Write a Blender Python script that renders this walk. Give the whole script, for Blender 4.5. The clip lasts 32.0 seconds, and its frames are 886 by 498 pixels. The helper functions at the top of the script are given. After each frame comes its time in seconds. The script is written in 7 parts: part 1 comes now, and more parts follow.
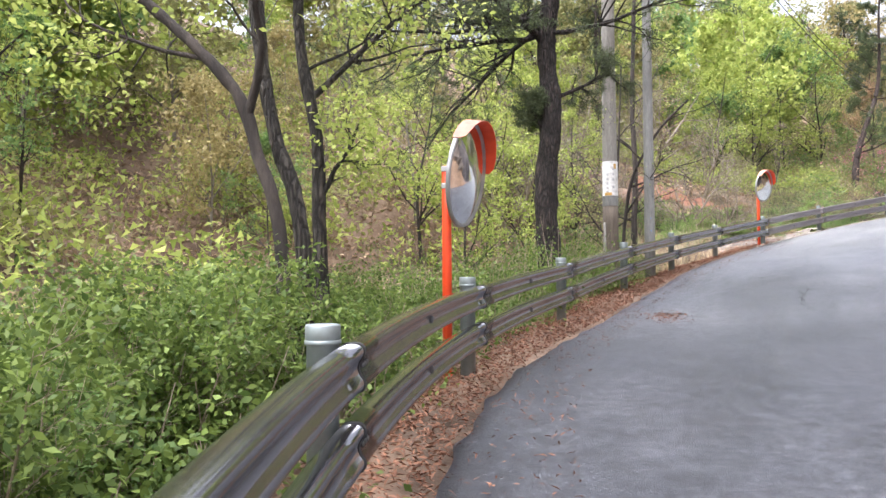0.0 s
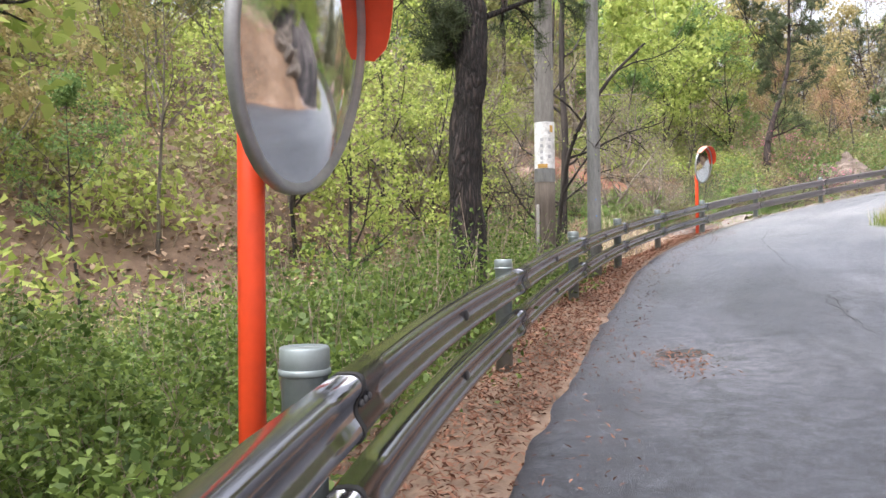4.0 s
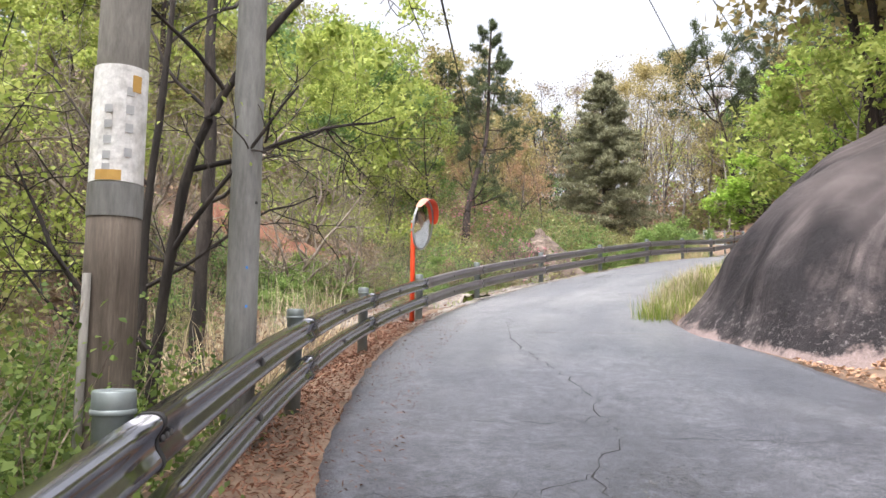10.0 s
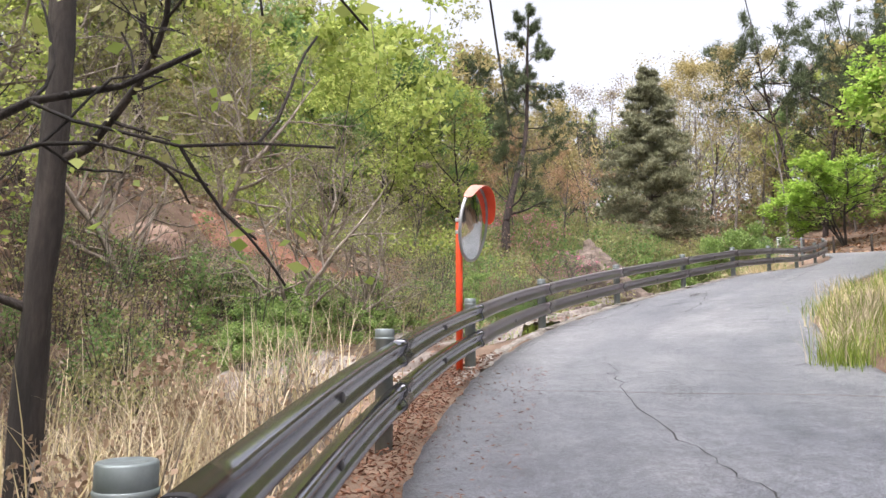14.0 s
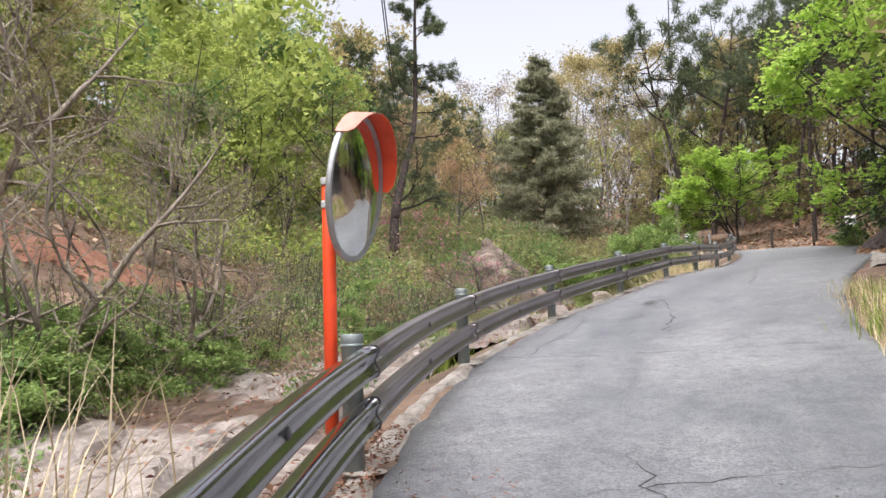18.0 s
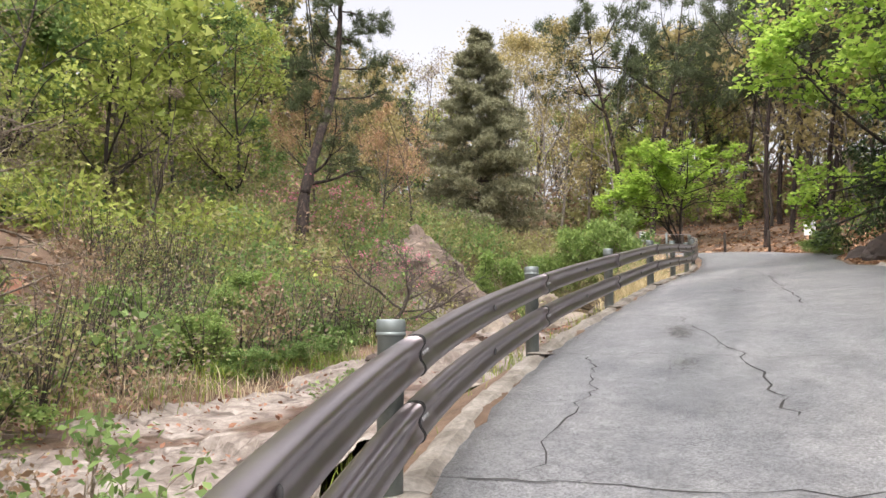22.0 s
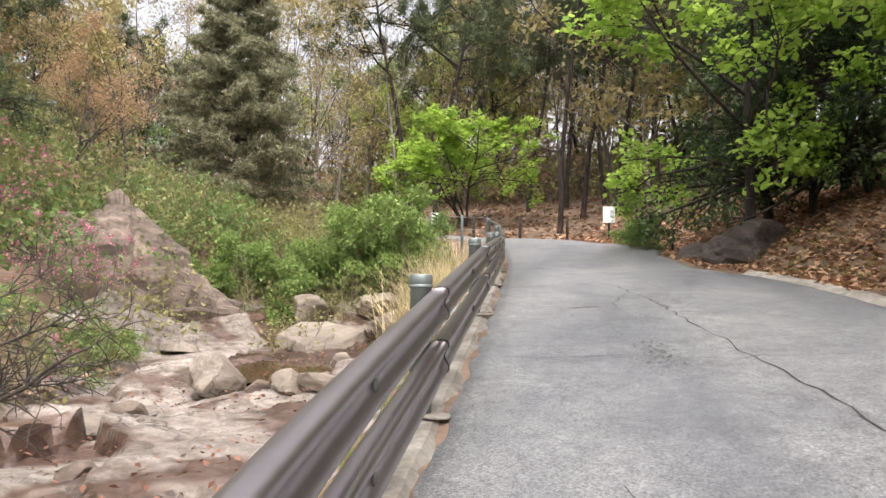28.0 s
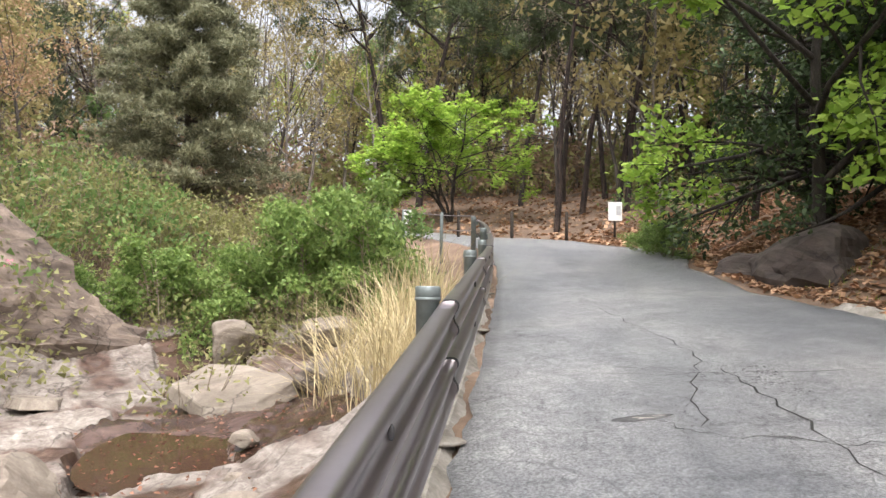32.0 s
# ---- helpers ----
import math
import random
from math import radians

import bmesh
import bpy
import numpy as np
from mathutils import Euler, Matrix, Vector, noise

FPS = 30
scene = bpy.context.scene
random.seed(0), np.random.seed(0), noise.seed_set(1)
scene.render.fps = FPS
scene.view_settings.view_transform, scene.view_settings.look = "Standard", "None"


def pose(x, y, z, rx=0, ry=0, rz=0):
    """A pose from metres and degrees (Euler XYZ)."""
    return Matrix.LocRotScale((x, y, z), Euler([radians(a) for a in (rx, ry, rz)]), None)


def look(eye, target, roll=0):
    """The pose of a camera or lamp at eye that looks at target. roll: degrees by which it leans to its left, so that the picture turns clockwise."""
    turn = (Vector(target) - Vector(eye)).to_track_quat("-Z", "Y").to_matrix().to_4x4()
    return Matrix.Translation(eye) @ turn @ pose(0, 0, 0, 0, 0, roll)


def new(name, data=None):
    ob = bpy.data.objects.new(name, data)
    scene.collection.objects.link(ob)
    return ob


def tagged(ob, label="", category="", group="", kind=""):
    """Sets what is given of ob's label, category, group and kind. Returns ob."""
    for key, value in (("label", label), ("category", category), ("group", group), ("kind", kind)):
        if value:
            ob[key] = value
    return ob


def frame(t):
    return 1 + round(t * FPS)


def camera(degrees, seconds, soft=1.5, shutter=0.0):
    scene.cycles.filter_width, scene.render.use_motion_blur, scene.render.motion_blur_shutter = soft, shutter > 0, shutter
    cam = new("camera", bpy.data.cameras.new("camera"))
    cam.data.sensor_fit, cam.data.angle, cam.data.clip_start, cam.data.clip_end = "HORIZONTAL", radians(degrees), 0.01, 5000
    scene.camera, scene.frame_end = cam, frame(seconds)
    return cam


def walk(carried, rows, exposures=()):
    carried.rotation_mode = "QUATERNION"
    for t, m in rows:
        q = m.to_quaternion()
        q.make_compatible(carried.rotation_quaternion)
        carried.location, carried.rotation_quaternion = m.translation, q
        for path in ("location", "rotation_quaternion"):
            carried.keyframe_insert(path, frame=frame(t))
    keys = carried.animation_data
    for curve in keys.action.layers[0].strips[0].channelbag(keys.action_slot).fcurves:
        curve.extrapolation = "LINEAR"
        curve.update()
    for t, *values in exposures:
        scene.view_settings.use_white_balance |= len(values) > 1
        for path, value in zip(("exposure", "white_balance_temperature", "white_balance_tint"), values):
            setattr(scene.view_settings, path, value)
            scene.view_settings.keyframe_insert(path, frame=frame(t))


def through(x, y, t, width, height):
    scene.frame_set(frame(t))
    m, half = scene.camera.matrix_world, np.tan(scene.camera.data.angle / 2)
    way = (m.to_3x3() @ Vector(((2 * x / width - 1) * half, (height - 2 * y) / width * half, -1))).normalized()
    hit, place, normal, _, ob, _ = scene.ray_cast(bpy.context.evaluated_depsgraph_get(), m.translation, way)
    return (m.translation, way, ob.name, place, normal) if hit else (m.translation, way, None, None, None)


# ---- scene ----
cam = camera(61.45, 32.0)
PATH = [
    (0, (5.980, -0.901, 2.156), (3.920, 8.879, 2.496), -0.38),
    (0.5, (5.922, -0.359, 2.173), (4.369, 9.512, 2.573), -0.26),
    (1, (5.791, 0.169, 2.193), (4.400, 10.058, 2.711), -0.39),
    (1.5, (5.727, 0.728, 2.225), (4.773, 10.668, 2.754), -0.06),
    (2, (5.631, 1.262, 2.265), (4.725, 11.207, 2.783), 0.12),
    (2.5, (5.561, 1.762, 2.299), (4.783, 11.722, 2.730), -0.16),
    (4.5, (5.324, 4.230, 2.419), (4.745, 14.213, 2.540), -0.87),
    (5, (5.319, 4.795, 2.469), (5.691, 14.786, 2.677), -0.59),
    (5.5, (5.374, 5.308, 2.514), (6.905, 15.185, 2.830), -0.15),
    (6, (5.424, 5.936, 2.550), (7.577, 15.693, 2.959), 0.03),
    (6.5, (5.497, 6.580, 2.620), (8.160, 16.204, 3.153), 0.58),
    (7, (5.667, 7.216, 2.659), (8.728, 16.715, 3.289), 0.84),
    (7.5, (5.746, 7.773, 2.749), (9.010, 17.190, 3.566), 0.94),
    (8, (5.900, 8.385, 2.806), (9.288, 17.743, 3.785), 0.84),
    (8.5, (6.015, 8.955, 2.852), (9.446, 18.292, 3.876), 0.53),
    (9, (6.225, 9.536, 2.887), (9.737, 18.848, 3.866), 0.20),
    (9.5, (6.350, 10.144, 2.943), (9.747, 19.497, 3.936), 0.37),
    (10, (6.592, 10.731, 2.981), (9.985, 20.084, 3.986), 0.66),
    (10.5, (6.761, 11.316, 3.047), (9.906, 20.740, 4.185), 0.77),
    (11, (6.958, 11.924, 3.083), (10.079, 21.352, 4.258), 0.71),
    (11.5, (7.064, 12.537, 3.140), (10.045, 21.995, 4.428), 0.63),
    (12, (7.230, 13.092, 3.197), (10.152, 22.563, 4.530), 0.54),
    (12.5, (7.294, 13.696, 3.245), (10.112, 23.196, 4.597), 0.68),
    (13, (7.451, 14.260, 3.292), (10.500, 23.696, 4.583), 0.57),
    (13.5, (7.602, 14.812, 3.343), (10.679, 24.249, 4.566), 0.19),
    (15.5, (8.309, 16.974, 3.502), (11.503, 26.354, 4.847), -1.38),
    (16, (8.440, 17.535, 3.561), (11.884, 26.819, 4.952), -1.31),
    (16.5, (8.630, 18.127, 3.634), (12.333, 27.317, 4.983), -1.47),
    (17, (8.828, 18.674, 3.710), (12.916, 27.711, 4.981), -1.59),
    (17.5, (9.121, 19.235, 3.767), (13.411, 28.179, 5.032), -1.99),
    (18, (9.386, 19.726, 3.842), (13.895, 28.561, 5.111), -2.09),
    (18.5, (9.727, 20.253, 3.910), (14.340, 29.041, 5.133), -1.93),
    (19, (10.000, 20.788, 3.995), (14.667, 29.556, 5.160), -1.40),
    (19.5, (10.338, 21.341, 4.041), (15.117, 30.055, 5.152), -1.05),
    (20, (10.563, 21.856, 4.131), (15.379, 30.549, 5.247), -0.65),
    (20.5, (10.846, 22.394, 4.191), (15.756, 31.044, 5.230), -0.67),
    (21, (11.114, 22.993, 4.269), (16.070, 31.622, 5.253), -0.41),
    (21.5, (11.413, 23.541, 4.341), (16.614, 32.030, 5.282), -0.27),
    (22, (11.658, 24.056, 4.418), (17.083, 32.384, 5.522), 0.01),
    (22.5, (11.988, 24.505, 4.469), (17.800, 32.569, 5.558), -0.12),
    (23, (12.329, 24.968, 4.540), (18.519, 32.739, 5.676), -0.52),
    (23.5, (12.800, 25.421, 4.630), (19.367, 32.884, 5.714), -1.27),
    (24, (13.193, 25.891, 4.720), (20.018, 33.116, 5.825), -1.79),
    (24.5, (13.586, 26.326, 4.782), (20.572, 33.412, 5.772), -1.99),
    (25, (13.912, 26.786, 4.890), (21.026, 33.750, 5.842), -1.62),
    (25.5, (14.322, 27.182, 4.980), (21.628, 33.960, 5.805), -1.08),
    (26, (14.709, 27.637, 5.082), (22.089, 34.334, 5.908), -0.66),
    (26.5, (15.114, 27.985, 5.153), (22.675, 34.490, 5.871), -0.45),
    (28.5, (16.794, 29.375, 5.593), (24.492, 35.711, 6.355), 0.49),
    (29, (17.213, 29.716, 5.671), (24.968, 35.977, 6.489), 1.04),
    (29.5, (17.688, 29.973, 5.763), (25.545, 36.113, 6.518), 1.22),
    (30, (18.138, 30.277, 5.831), (25.988, 36.424, 6.598), 1.15),
    (30.5, (18.615, 30.552, 5.920), (26.539, 36.621, 6.526), 1.38),
    (31, (19.075, 30.863, 6.006), (26.832, 37.147, 6.584), 1.14),
    (31.5, (19.511, 31.124, 6.101), (27.276, 37.400, 6.667), 0.94),
    (32, (19.975, 31.491, 6.199), (27.731, 37.774, 6.795), 0.61),
]
walk(cam, [(t, look(eye, target, roll)) for t, eye, target, roll in PATH], exposures=[(0, 2.03, 6150, 15), (3, 1.93, 6150, 15), (6, 1.77, 6400, 12), (12, 1.63, 6400, 15), (17, 1.42, 6250, 16), (19, 1.38, 6500, 14), (26, 1.52, 6700, 14), (32, 1.52, 6500, 12)])

# ---- light ----
world = bpy.data.worlds.new("overcast_sky")
scene.world = world
world.use_nodes = True
wn, wl = world.node_tree.nodes, world.node_tree.links
wn.clear()
sky = wn.new("ShaderNodeTexSky")
sky.sky_type = "NISHITA"
sky.sun_disc = False
sky.sun_elevation, sky.sun_rotation = radians(64), radians(225)
sky.air_density, sky.dust_density, sky.ozone_density = 1.0, 6.0, 1.0
hsv = wn.new("ShaderNodeHueSaturation")
hsv.inputs["Saturation"].default_value = 0.22
bg = wn.new("ShaderNodeBackground")
bg.inputs["Strength"].default_value = 0.135
wout = wn.new("ShaderNodeOutputWorld")
wl.new(sky.outputs[0], hsv.inputs["Color"])
wl.new(hsv.outputs[0], bg.inputs["Color"])
wl.new(bg.outputs[0], wout.inputs["Surface"])
sun = new("sun", bpy.data.lights.new("sun", "SUN"))
sun.data.energy, sun.data.angle, sun.data.color = 1.5, radians(100), (1.0, 0.96, 0.9)
az = radians(225)
sun.matrix_world = look((math.sin(az) * 50, math.cos(az) * 50, 50 * math.tan(radians(64))), (0, 0, 0))


# ---- materials ----
def material(name):
    m = bpy.data.materials.new(name)
    m.use_nodes = True
    nt = m.node_tree
    bsdf = nt.nodes["Principled BSDF"]
    return m, nt, bsdf


def coords(nt, space="Object", scale=(1, 1, 1)):
    tc = nt.nodes.new("ShaderNodeTexCoord")
    mp = nt.nodes.new("ShaderNodeMapping")
    mp.inputs["Scale"].default_value = scale
    nt.links.new(tc.outputs[space], mp.inputs["Vector"])
    return mp.outputs[0]


def noise_tex(nt, vec, scale, detail=4, rough=0.6, dist=0.0):
    n = nt.nodes.new("ShaderNodeTexNoise")
    n.inputs["Scale"].default_value, n.inputs["Detail"].default_value = scale, detail
    n.inputs["Roughness"].default_value, n.inputs["Distortion"].default_value = rough, dist
    nt.links.new(vec, n.inputs["Vector"])
    return n.outputs["Fac"]


def ramp(nt, fac, stops):
    r = nt.nodes.new("ShaderNodeValToRGB")
    e = r.color_ramp.elements
    while len(e) < len(stops):
        e.new(0.5)
    for k, (p, c) in enumerate(stops):
        e[k].position = p
        e[k].color = (*c, 1) if len(c) == 3 else c
    nt.links.new(fac, r.inputs[0])
    return r.outputs[0]


def mix(nt, fac, a, b, blend="MIX"):
    n = nt.nodes.new("ShaderNodeMix")
    n.data_type, n.blend_type = "RGBA", blend
    for sock, v in ((n.inputs[0], fac), (n.inputs[6], a), (n.inputs[7], b)):
        if isinstance(v, (int, float)):
            sock.default_value = v
        elif isinstance(v, tuple):
            sock.default_value = (*v, 1)
        else:
            nt.links.new(v, sock)
    return n.outputs[2]


def bump(nt, bsdf, height, strength=0.4, distance=0.02):
    b = nt.nodes.new("ShaderNodeBump")
    b.inputs["Strength"].default_value, b.inputs["Distance"].default_value = strength, distance
    nt.links.new(height, b.inputs["Height"])
    nt.links.new(b.outputs[0], bsdf.inputs["Normal"])


def two_scale(name, dark, mid, light, big=0.6, small=14.0, rough=0.9, relief=0.4, depth=0.02, stretch=(1, 1, 1), metal=0.0, spread=(0.35, 0.5, 0.66)):
    """A surface with stains at one scale and grain at another."""
    m, nt, bsdf = material(name)
    v = coords(nt, "Object", stretch)
    a, b = noise_tex(nt, v, big, 5, 0.65, 0.4), noise_tex(nt, v, small, 6, 0.7)
    base = ramp(nt, a, [(spread[0], dark), (spread[1], mid), (spread[2], light)])
    grain = ramp(nt, b, [(0.3, (0.62, 0.62, 0.62)), (0.7, (1.25, 1.25, 1.25))])
    col = mix(nt, 0.85, base, grain, "MULTIPLY")
    nt.links.new(col, bsdf.inputs["Base Color"])
    bsdf.inputs["Roughness"].default_value = rough
    bsdf.inputs["Metallic"].default_value = metal
    bump(nt, bsdf, b, relief, depth)
    return m


def leaf_material(name, dark, light, through=0.35, rough=0.55):
    """Leaves that differ one from the next and let light through."""
    m, nt, bsdf = material(name)
    geo = nt.nodes.new("ShaderNodeNewGeometry")
    col = ramp(nt, geo.outputs["Random Per Island"], [(0.0, dark), (0.55, tuple((a + b) / 2 for a, b in zip(dark, light))), (1.0, light)])
    v = coords(nt, "Object")
    col = mix(nt, 0.5, col, ramp(nt, noise_tex(nt, v, 0.8, 3), [(0.3, (0.6, 0.6, 0.6)), (0.7, (1.35, 1.35, 1.35))]), "MULTIPLY")
    nt.links.new(col, bsdf.inputs["Base Color"])
    bsdf.inputs["Roughness"].default_value = rough
    bsdf.inputs["Specular IOR Level"].default_value = 0.25
    tr = nt.nodes.new("ShaderNodeBsdfTranslucent")
    nt.links.new(col, tr.inputs["Color"])
    ms = nt.nodes.new("ShaderNodeMixShader")
    ms.inputs[0].default_value = through
    out = nt.nodes["Material Output"]
    nt.links.new(bsdf.outputs[0], ms.inputs[1])
    nt.links.new(tr.outputs[0], ms.inputs[2])
    nt.links.new(ms.outputs[0], out.inputs["Surface"])
    return m


def asphalt_material(name):
    """Dark in the lower stretch, paler uphill; worn along the wheel tracks."""
    m, nt, bsdf = material(name)
    v = coords(nt, "Object")
    lane = coords(nt, "UV", (1.0, 0.16, 1.0))
    big = noise_tex(nt, v, 0.35, 4, 0.6, 0.6)
    mid = noise_tex(nt, v, 2.2, 5, 0.65)
    base = ramp(nt, big, [(0.3, (0.082, 0.088, 0.101)), (0.52, (0.1, 0.105, 0.117)), (0.72, (0.126, 0.129, 0.139))])
    # base colour is multiplied up with growing y, its edge wobbled by noise
    sep = nt.nodes.new("ShaderNodeSeparateXYZ")
    nt.links.new(v, sep.inputs[0])
    tone_y = nt.nodes.new("ShaderNodeMath")
    tone_y.operation = "MULTIPLY_ADD"
    nt.links.new(noise_tex(nt, v, 0.3, 4), tone_y.inputs[0])
    tone_y.inputs[1].default_value = 6.0
    nt.links.new(sep.outputs[1], tone_y.inputs[2])
    span = nt.nodes.new("ShaderNodeMapRange")
    span.inputs["From Min"].default_value, span.inputs["From Max"].default_value = 10.0, 34.0
    nt.links.new(tone_y.outputs[0], span.inputs["Value"])
    base = mix(nt, 1.0, base, ramp(nt, span.outputs[0], [(0.0, (0.4, 0.414, 0.46)), (0.45, (0.88, 0.89, 0.95)), (0.75, (1.55, 1.53, 1.47)), (1.0, (1.86, 1.82, 1.72))]), "MULTIPLY")
    # worn lanes and dark seepage that follow the road
    tracks = noise_tex(nt, lane, 0.95, 5, 0.55, 0.3)
    base = mix(nt, 0.9, base, ramp(nt, tracks, [(0.32, (0.78, 0.79, 0.82)), (0.5, (1.0, 1.0, 1.0)), (0.68, (1.2, 1.19, 1.17))]), "MULTIPLY")
    base = mix(nt, 0.8, base, ramp(nt, mid, [(0.32, (0.72, 0.72, 0.74)), (0.5, (1, 1, 1)), (0.68, (1.22, 1.21, 1.19))]), "MULTIPLY")
    clump = noise_tex(nt, v, 8, 8, 0.9)
    base = mix(nt, ramp(nt, span.outputs[0], [(0.25, (0.9, 0.9, 0.9)), (0.65, (0.38, 0.38, 0.38))]), base, ramp(nt, clump, [(0.41, (0.42, 0.42, 0.44)), (0.5, (0.98, 0.98, 1.0)), (0.59, (1.7, 1.68, 1.65))]), "MULTIPLY")
    grit = noise_tex(nt, v, 55, 4, 0.8)
    base = mix(nt, 0.9, base, ramp(nt, grit, [(0.4, (0.5, 0.5, 0.5)), (0.5, (1, 1, 1)), (0.6, (1.6, 1.58, 1.55))]), "MULTIPLY")
    # fine crazing at two scales
    net = mix(nt, 1.0, crack_lines(nt, v, 4.5, 0.045), ramp(nt, span.outputs[0], [(0.1, (0.85, 0.85, 0.85)), (0.6, (0.35, 0.35, 0.35))]), "MULTIPLY")
    base = mix(nt, net, base, (0.026, 0.026, 0.028))
    cell = nt.nodes.new("ShaderNodeTexVoronoi")
    cell.feature = "DISTANCE_TO_EDGE"
    cell.inputs["Scale"].default_value = 0.8
    warp = nt.nodes.new("ShaderNodeVectorMath")
    warp.operation = "MULTIPLY_ADD"
    nz = nt.nodes.new("ShaderNodeTexNoise")
    nz.inputs["Scale"].default_value, nz.inputs["Detail"].default_value = 3.0, 5
    nt.links.new(v, nz.inputs["Vector"])
    nt.links.new(nz.outputs["Color"], warp.inputs[0])
    warp.inputs[1].default_value = (0.7, 0.7, 0.7)
    nt.links.new(v, warp.inputs[2])
    nt.links.new(warp.outputs[0], cell.inputs["Vector"])
    line = ramp(nt, cell.outputs["Distance"], [(0.0, (1, 1, 1)), (0.013, (0, 0, 0))])
    where = ramp(nt, noise_tex(nt, v, 0.22, 2), [(0.5, (0, 0, 0)), (0.6, (0.6, 0.6, 0.6))])
    fac = mix(nt, 1.0, line, where, "MULTIPLY")
    base = mix(nt, fac, base, (0.03, 0.03, 0.032))
    nt.links.new(base, bsdf.inputs["Base Color"])
    rg = ramp(nt, tracks, [(0.3, (0.34, 0.34, 0.34)), (0.7, (0.52, 0.52, 0.52))])
    nt.links.new(rg, bsdf.inputs["Roughness"])
    both = nt.nodes.new("ShaderNodeMath")
    both.operation = "MULTIPLY_ADD"
    nt.links.new(grit, both.inputs[0])
    both.inputs[1].default_value = 0.9
    nt.links.new(clump, both.inputs[2])
    bump(nt, bsdf, both.outputs[0], 0.8, 0.016)
    return m


def granite_face_material(ax, ay, low):
    """Dark weathered granite with pale seepage streaks that run down the slope and a pale, rubbed foot."""
    m, nt, bsdf = material("streaked_granite")
    v = coords(nt, "Object")
    vs = coords(nt, "UV", (1.0, 0.05, 1.0))
    grain = noise_tex(nt, v, 38, 6, 0.75)
    streak = noise_tex(nt, vs, 2.6, 4, 0.6, 0.25)
    thin = noise_tex(nt, coords(nt, "UV", (1.0, 0.09, 1.0)), 6.5, 3, 0.55, 0.2)
    zone = noise_tex(nt, v, 0.5, 3, 0.5)
    blot = noise_tex(nt, v, 0.7, 5, 0.65, 0.5)
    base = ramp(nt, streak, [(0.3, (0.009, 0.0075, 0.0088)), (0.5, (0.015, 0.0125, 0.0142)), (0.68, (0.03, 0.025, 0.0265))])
    gate = ramp(nt, noise_tex(nt, v, 1.3, 5, 0.7), [(0.4, (0, 0, 0)), (0.58, (1, 1, 1))])
    white = mix(nt, 1.0, ramp(nt, streak, [(0.57, (0, 0, 0)), (0.76, (0.5, 0.5, 0.5))]), gate, "MULTIPLY")
    white = mix(nt, 1.0, white, ramp(nt, thin, [(0.4, (0.3, 0.3, 0.3)), (0.6, (1, 1, 1))]), "MULTIPLY")
    base = mix(nt, white, base, (0.3, 0.27, 0.265))
    pale = mix(nt, 1.0, ramp(nt, blot, [(0.52, (0, 0, 0)), (0.68, (0.55, 0.55, 0.55))]), ramp(nt, thin, [(0.36, (0.25, 0.25, 0.25)), (0.58, (1, 1, 1))]), "MULTIPLY")
    base = mix(nt, pale, base, (0.17, 0.142, 0.138))
    # rock that faces upward is paler than the steep face
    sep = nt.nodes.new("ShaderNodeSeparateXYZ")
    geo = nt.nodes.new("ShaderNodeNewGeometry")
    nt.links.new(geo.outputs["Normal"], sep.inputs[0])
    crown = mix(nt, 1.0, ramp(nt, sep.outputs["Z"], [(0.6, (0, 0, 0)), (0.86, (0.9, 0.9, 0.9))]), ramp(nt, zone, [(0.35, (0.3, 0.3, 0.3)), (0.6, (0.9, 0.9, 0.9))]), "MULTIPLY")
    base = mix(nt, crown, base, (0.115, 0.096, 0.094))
    wob = nt.nodes.new("ShaderNodeMath")
    wob.operation = "MULTIPLY_ADD"
    nt.links.new(noise_tex(nt, v, 1.6, 5, 0.7), wob.inputs[0])
    wob.inputs[1].default_value = -0.75
    level = nt.nodes.new("ShaderNodeVectorMath")
    level.operation = "DOT_PRODUCT"
    level.inputs[1].default_value = (-ax, -ay, 1.0)
    nt.links.new(v, level.inputs[0])
    above = nt.nodes.new("ShaderNodeMath")
    above.operation = "SUBTRACT"
    nt.links.new(level.outputs["Value"], above.inputs[0])
    above.inputs[1].default_value = low
    nt.links.new(above.outputs[0], wob.inputs[2])
    foot = ramp(nt, wob.outputs[0], [(0.0, (0.7, 0.7, 0.7)), (0.1, (0.0, 0.0, 0.0))])
    scurf = mix(nt, 1.0, ramp(nt, wob.outputs[0], [(0.0, (0.95, 0.95, 0.95)), (0.85, (0, 0, 0))]), ramp(nt, noise_tex(nt, v, 12, 6, 0.8), [(0.54, (0, 0, 0)), (0.68, (0.6, 0.6, 0.6))]), "MULTIPLY")
    base = mix(nt, scurf, base, (0.34, 0.305, 0.305))
    base = mix(nt, foot, base, (0.3, 0.232, 0.218))
    base = mix(nt, 0.6, base, ramp(nt, grain, [(0.3, (0.55, 0.55, 0.55)), (0.7, (1.4, 1.4, 1.4))]), "MULTIPLY")
    nt.links.new(base, bsdf.inputs["Base Color"])
    nt.links.new(ramp(nt, blot, [(0.35, (0.58, 0.58, 0.58)), (0.65, (0.85, 0.85, 0.85))]), bsdf.inputs["Roughness"])
    bsdf.inputs["Specular IOR Level"].default_value = 0.22
    rel = nt.nodes.new("ShaderNodeMath")
    rel.operation = "MULTIPLY_ADD"
    nt.links.new(noise_tex(nt, v, 4.0, 6, 0.7), rel.inputs[0])
    rel.inputs[1].default_value = 3.0
    nt.links.new(grain, rel.inputs[2])
    bump(nt, bsdf, rel.outputs[0], 0.6, 0.025)
    return m


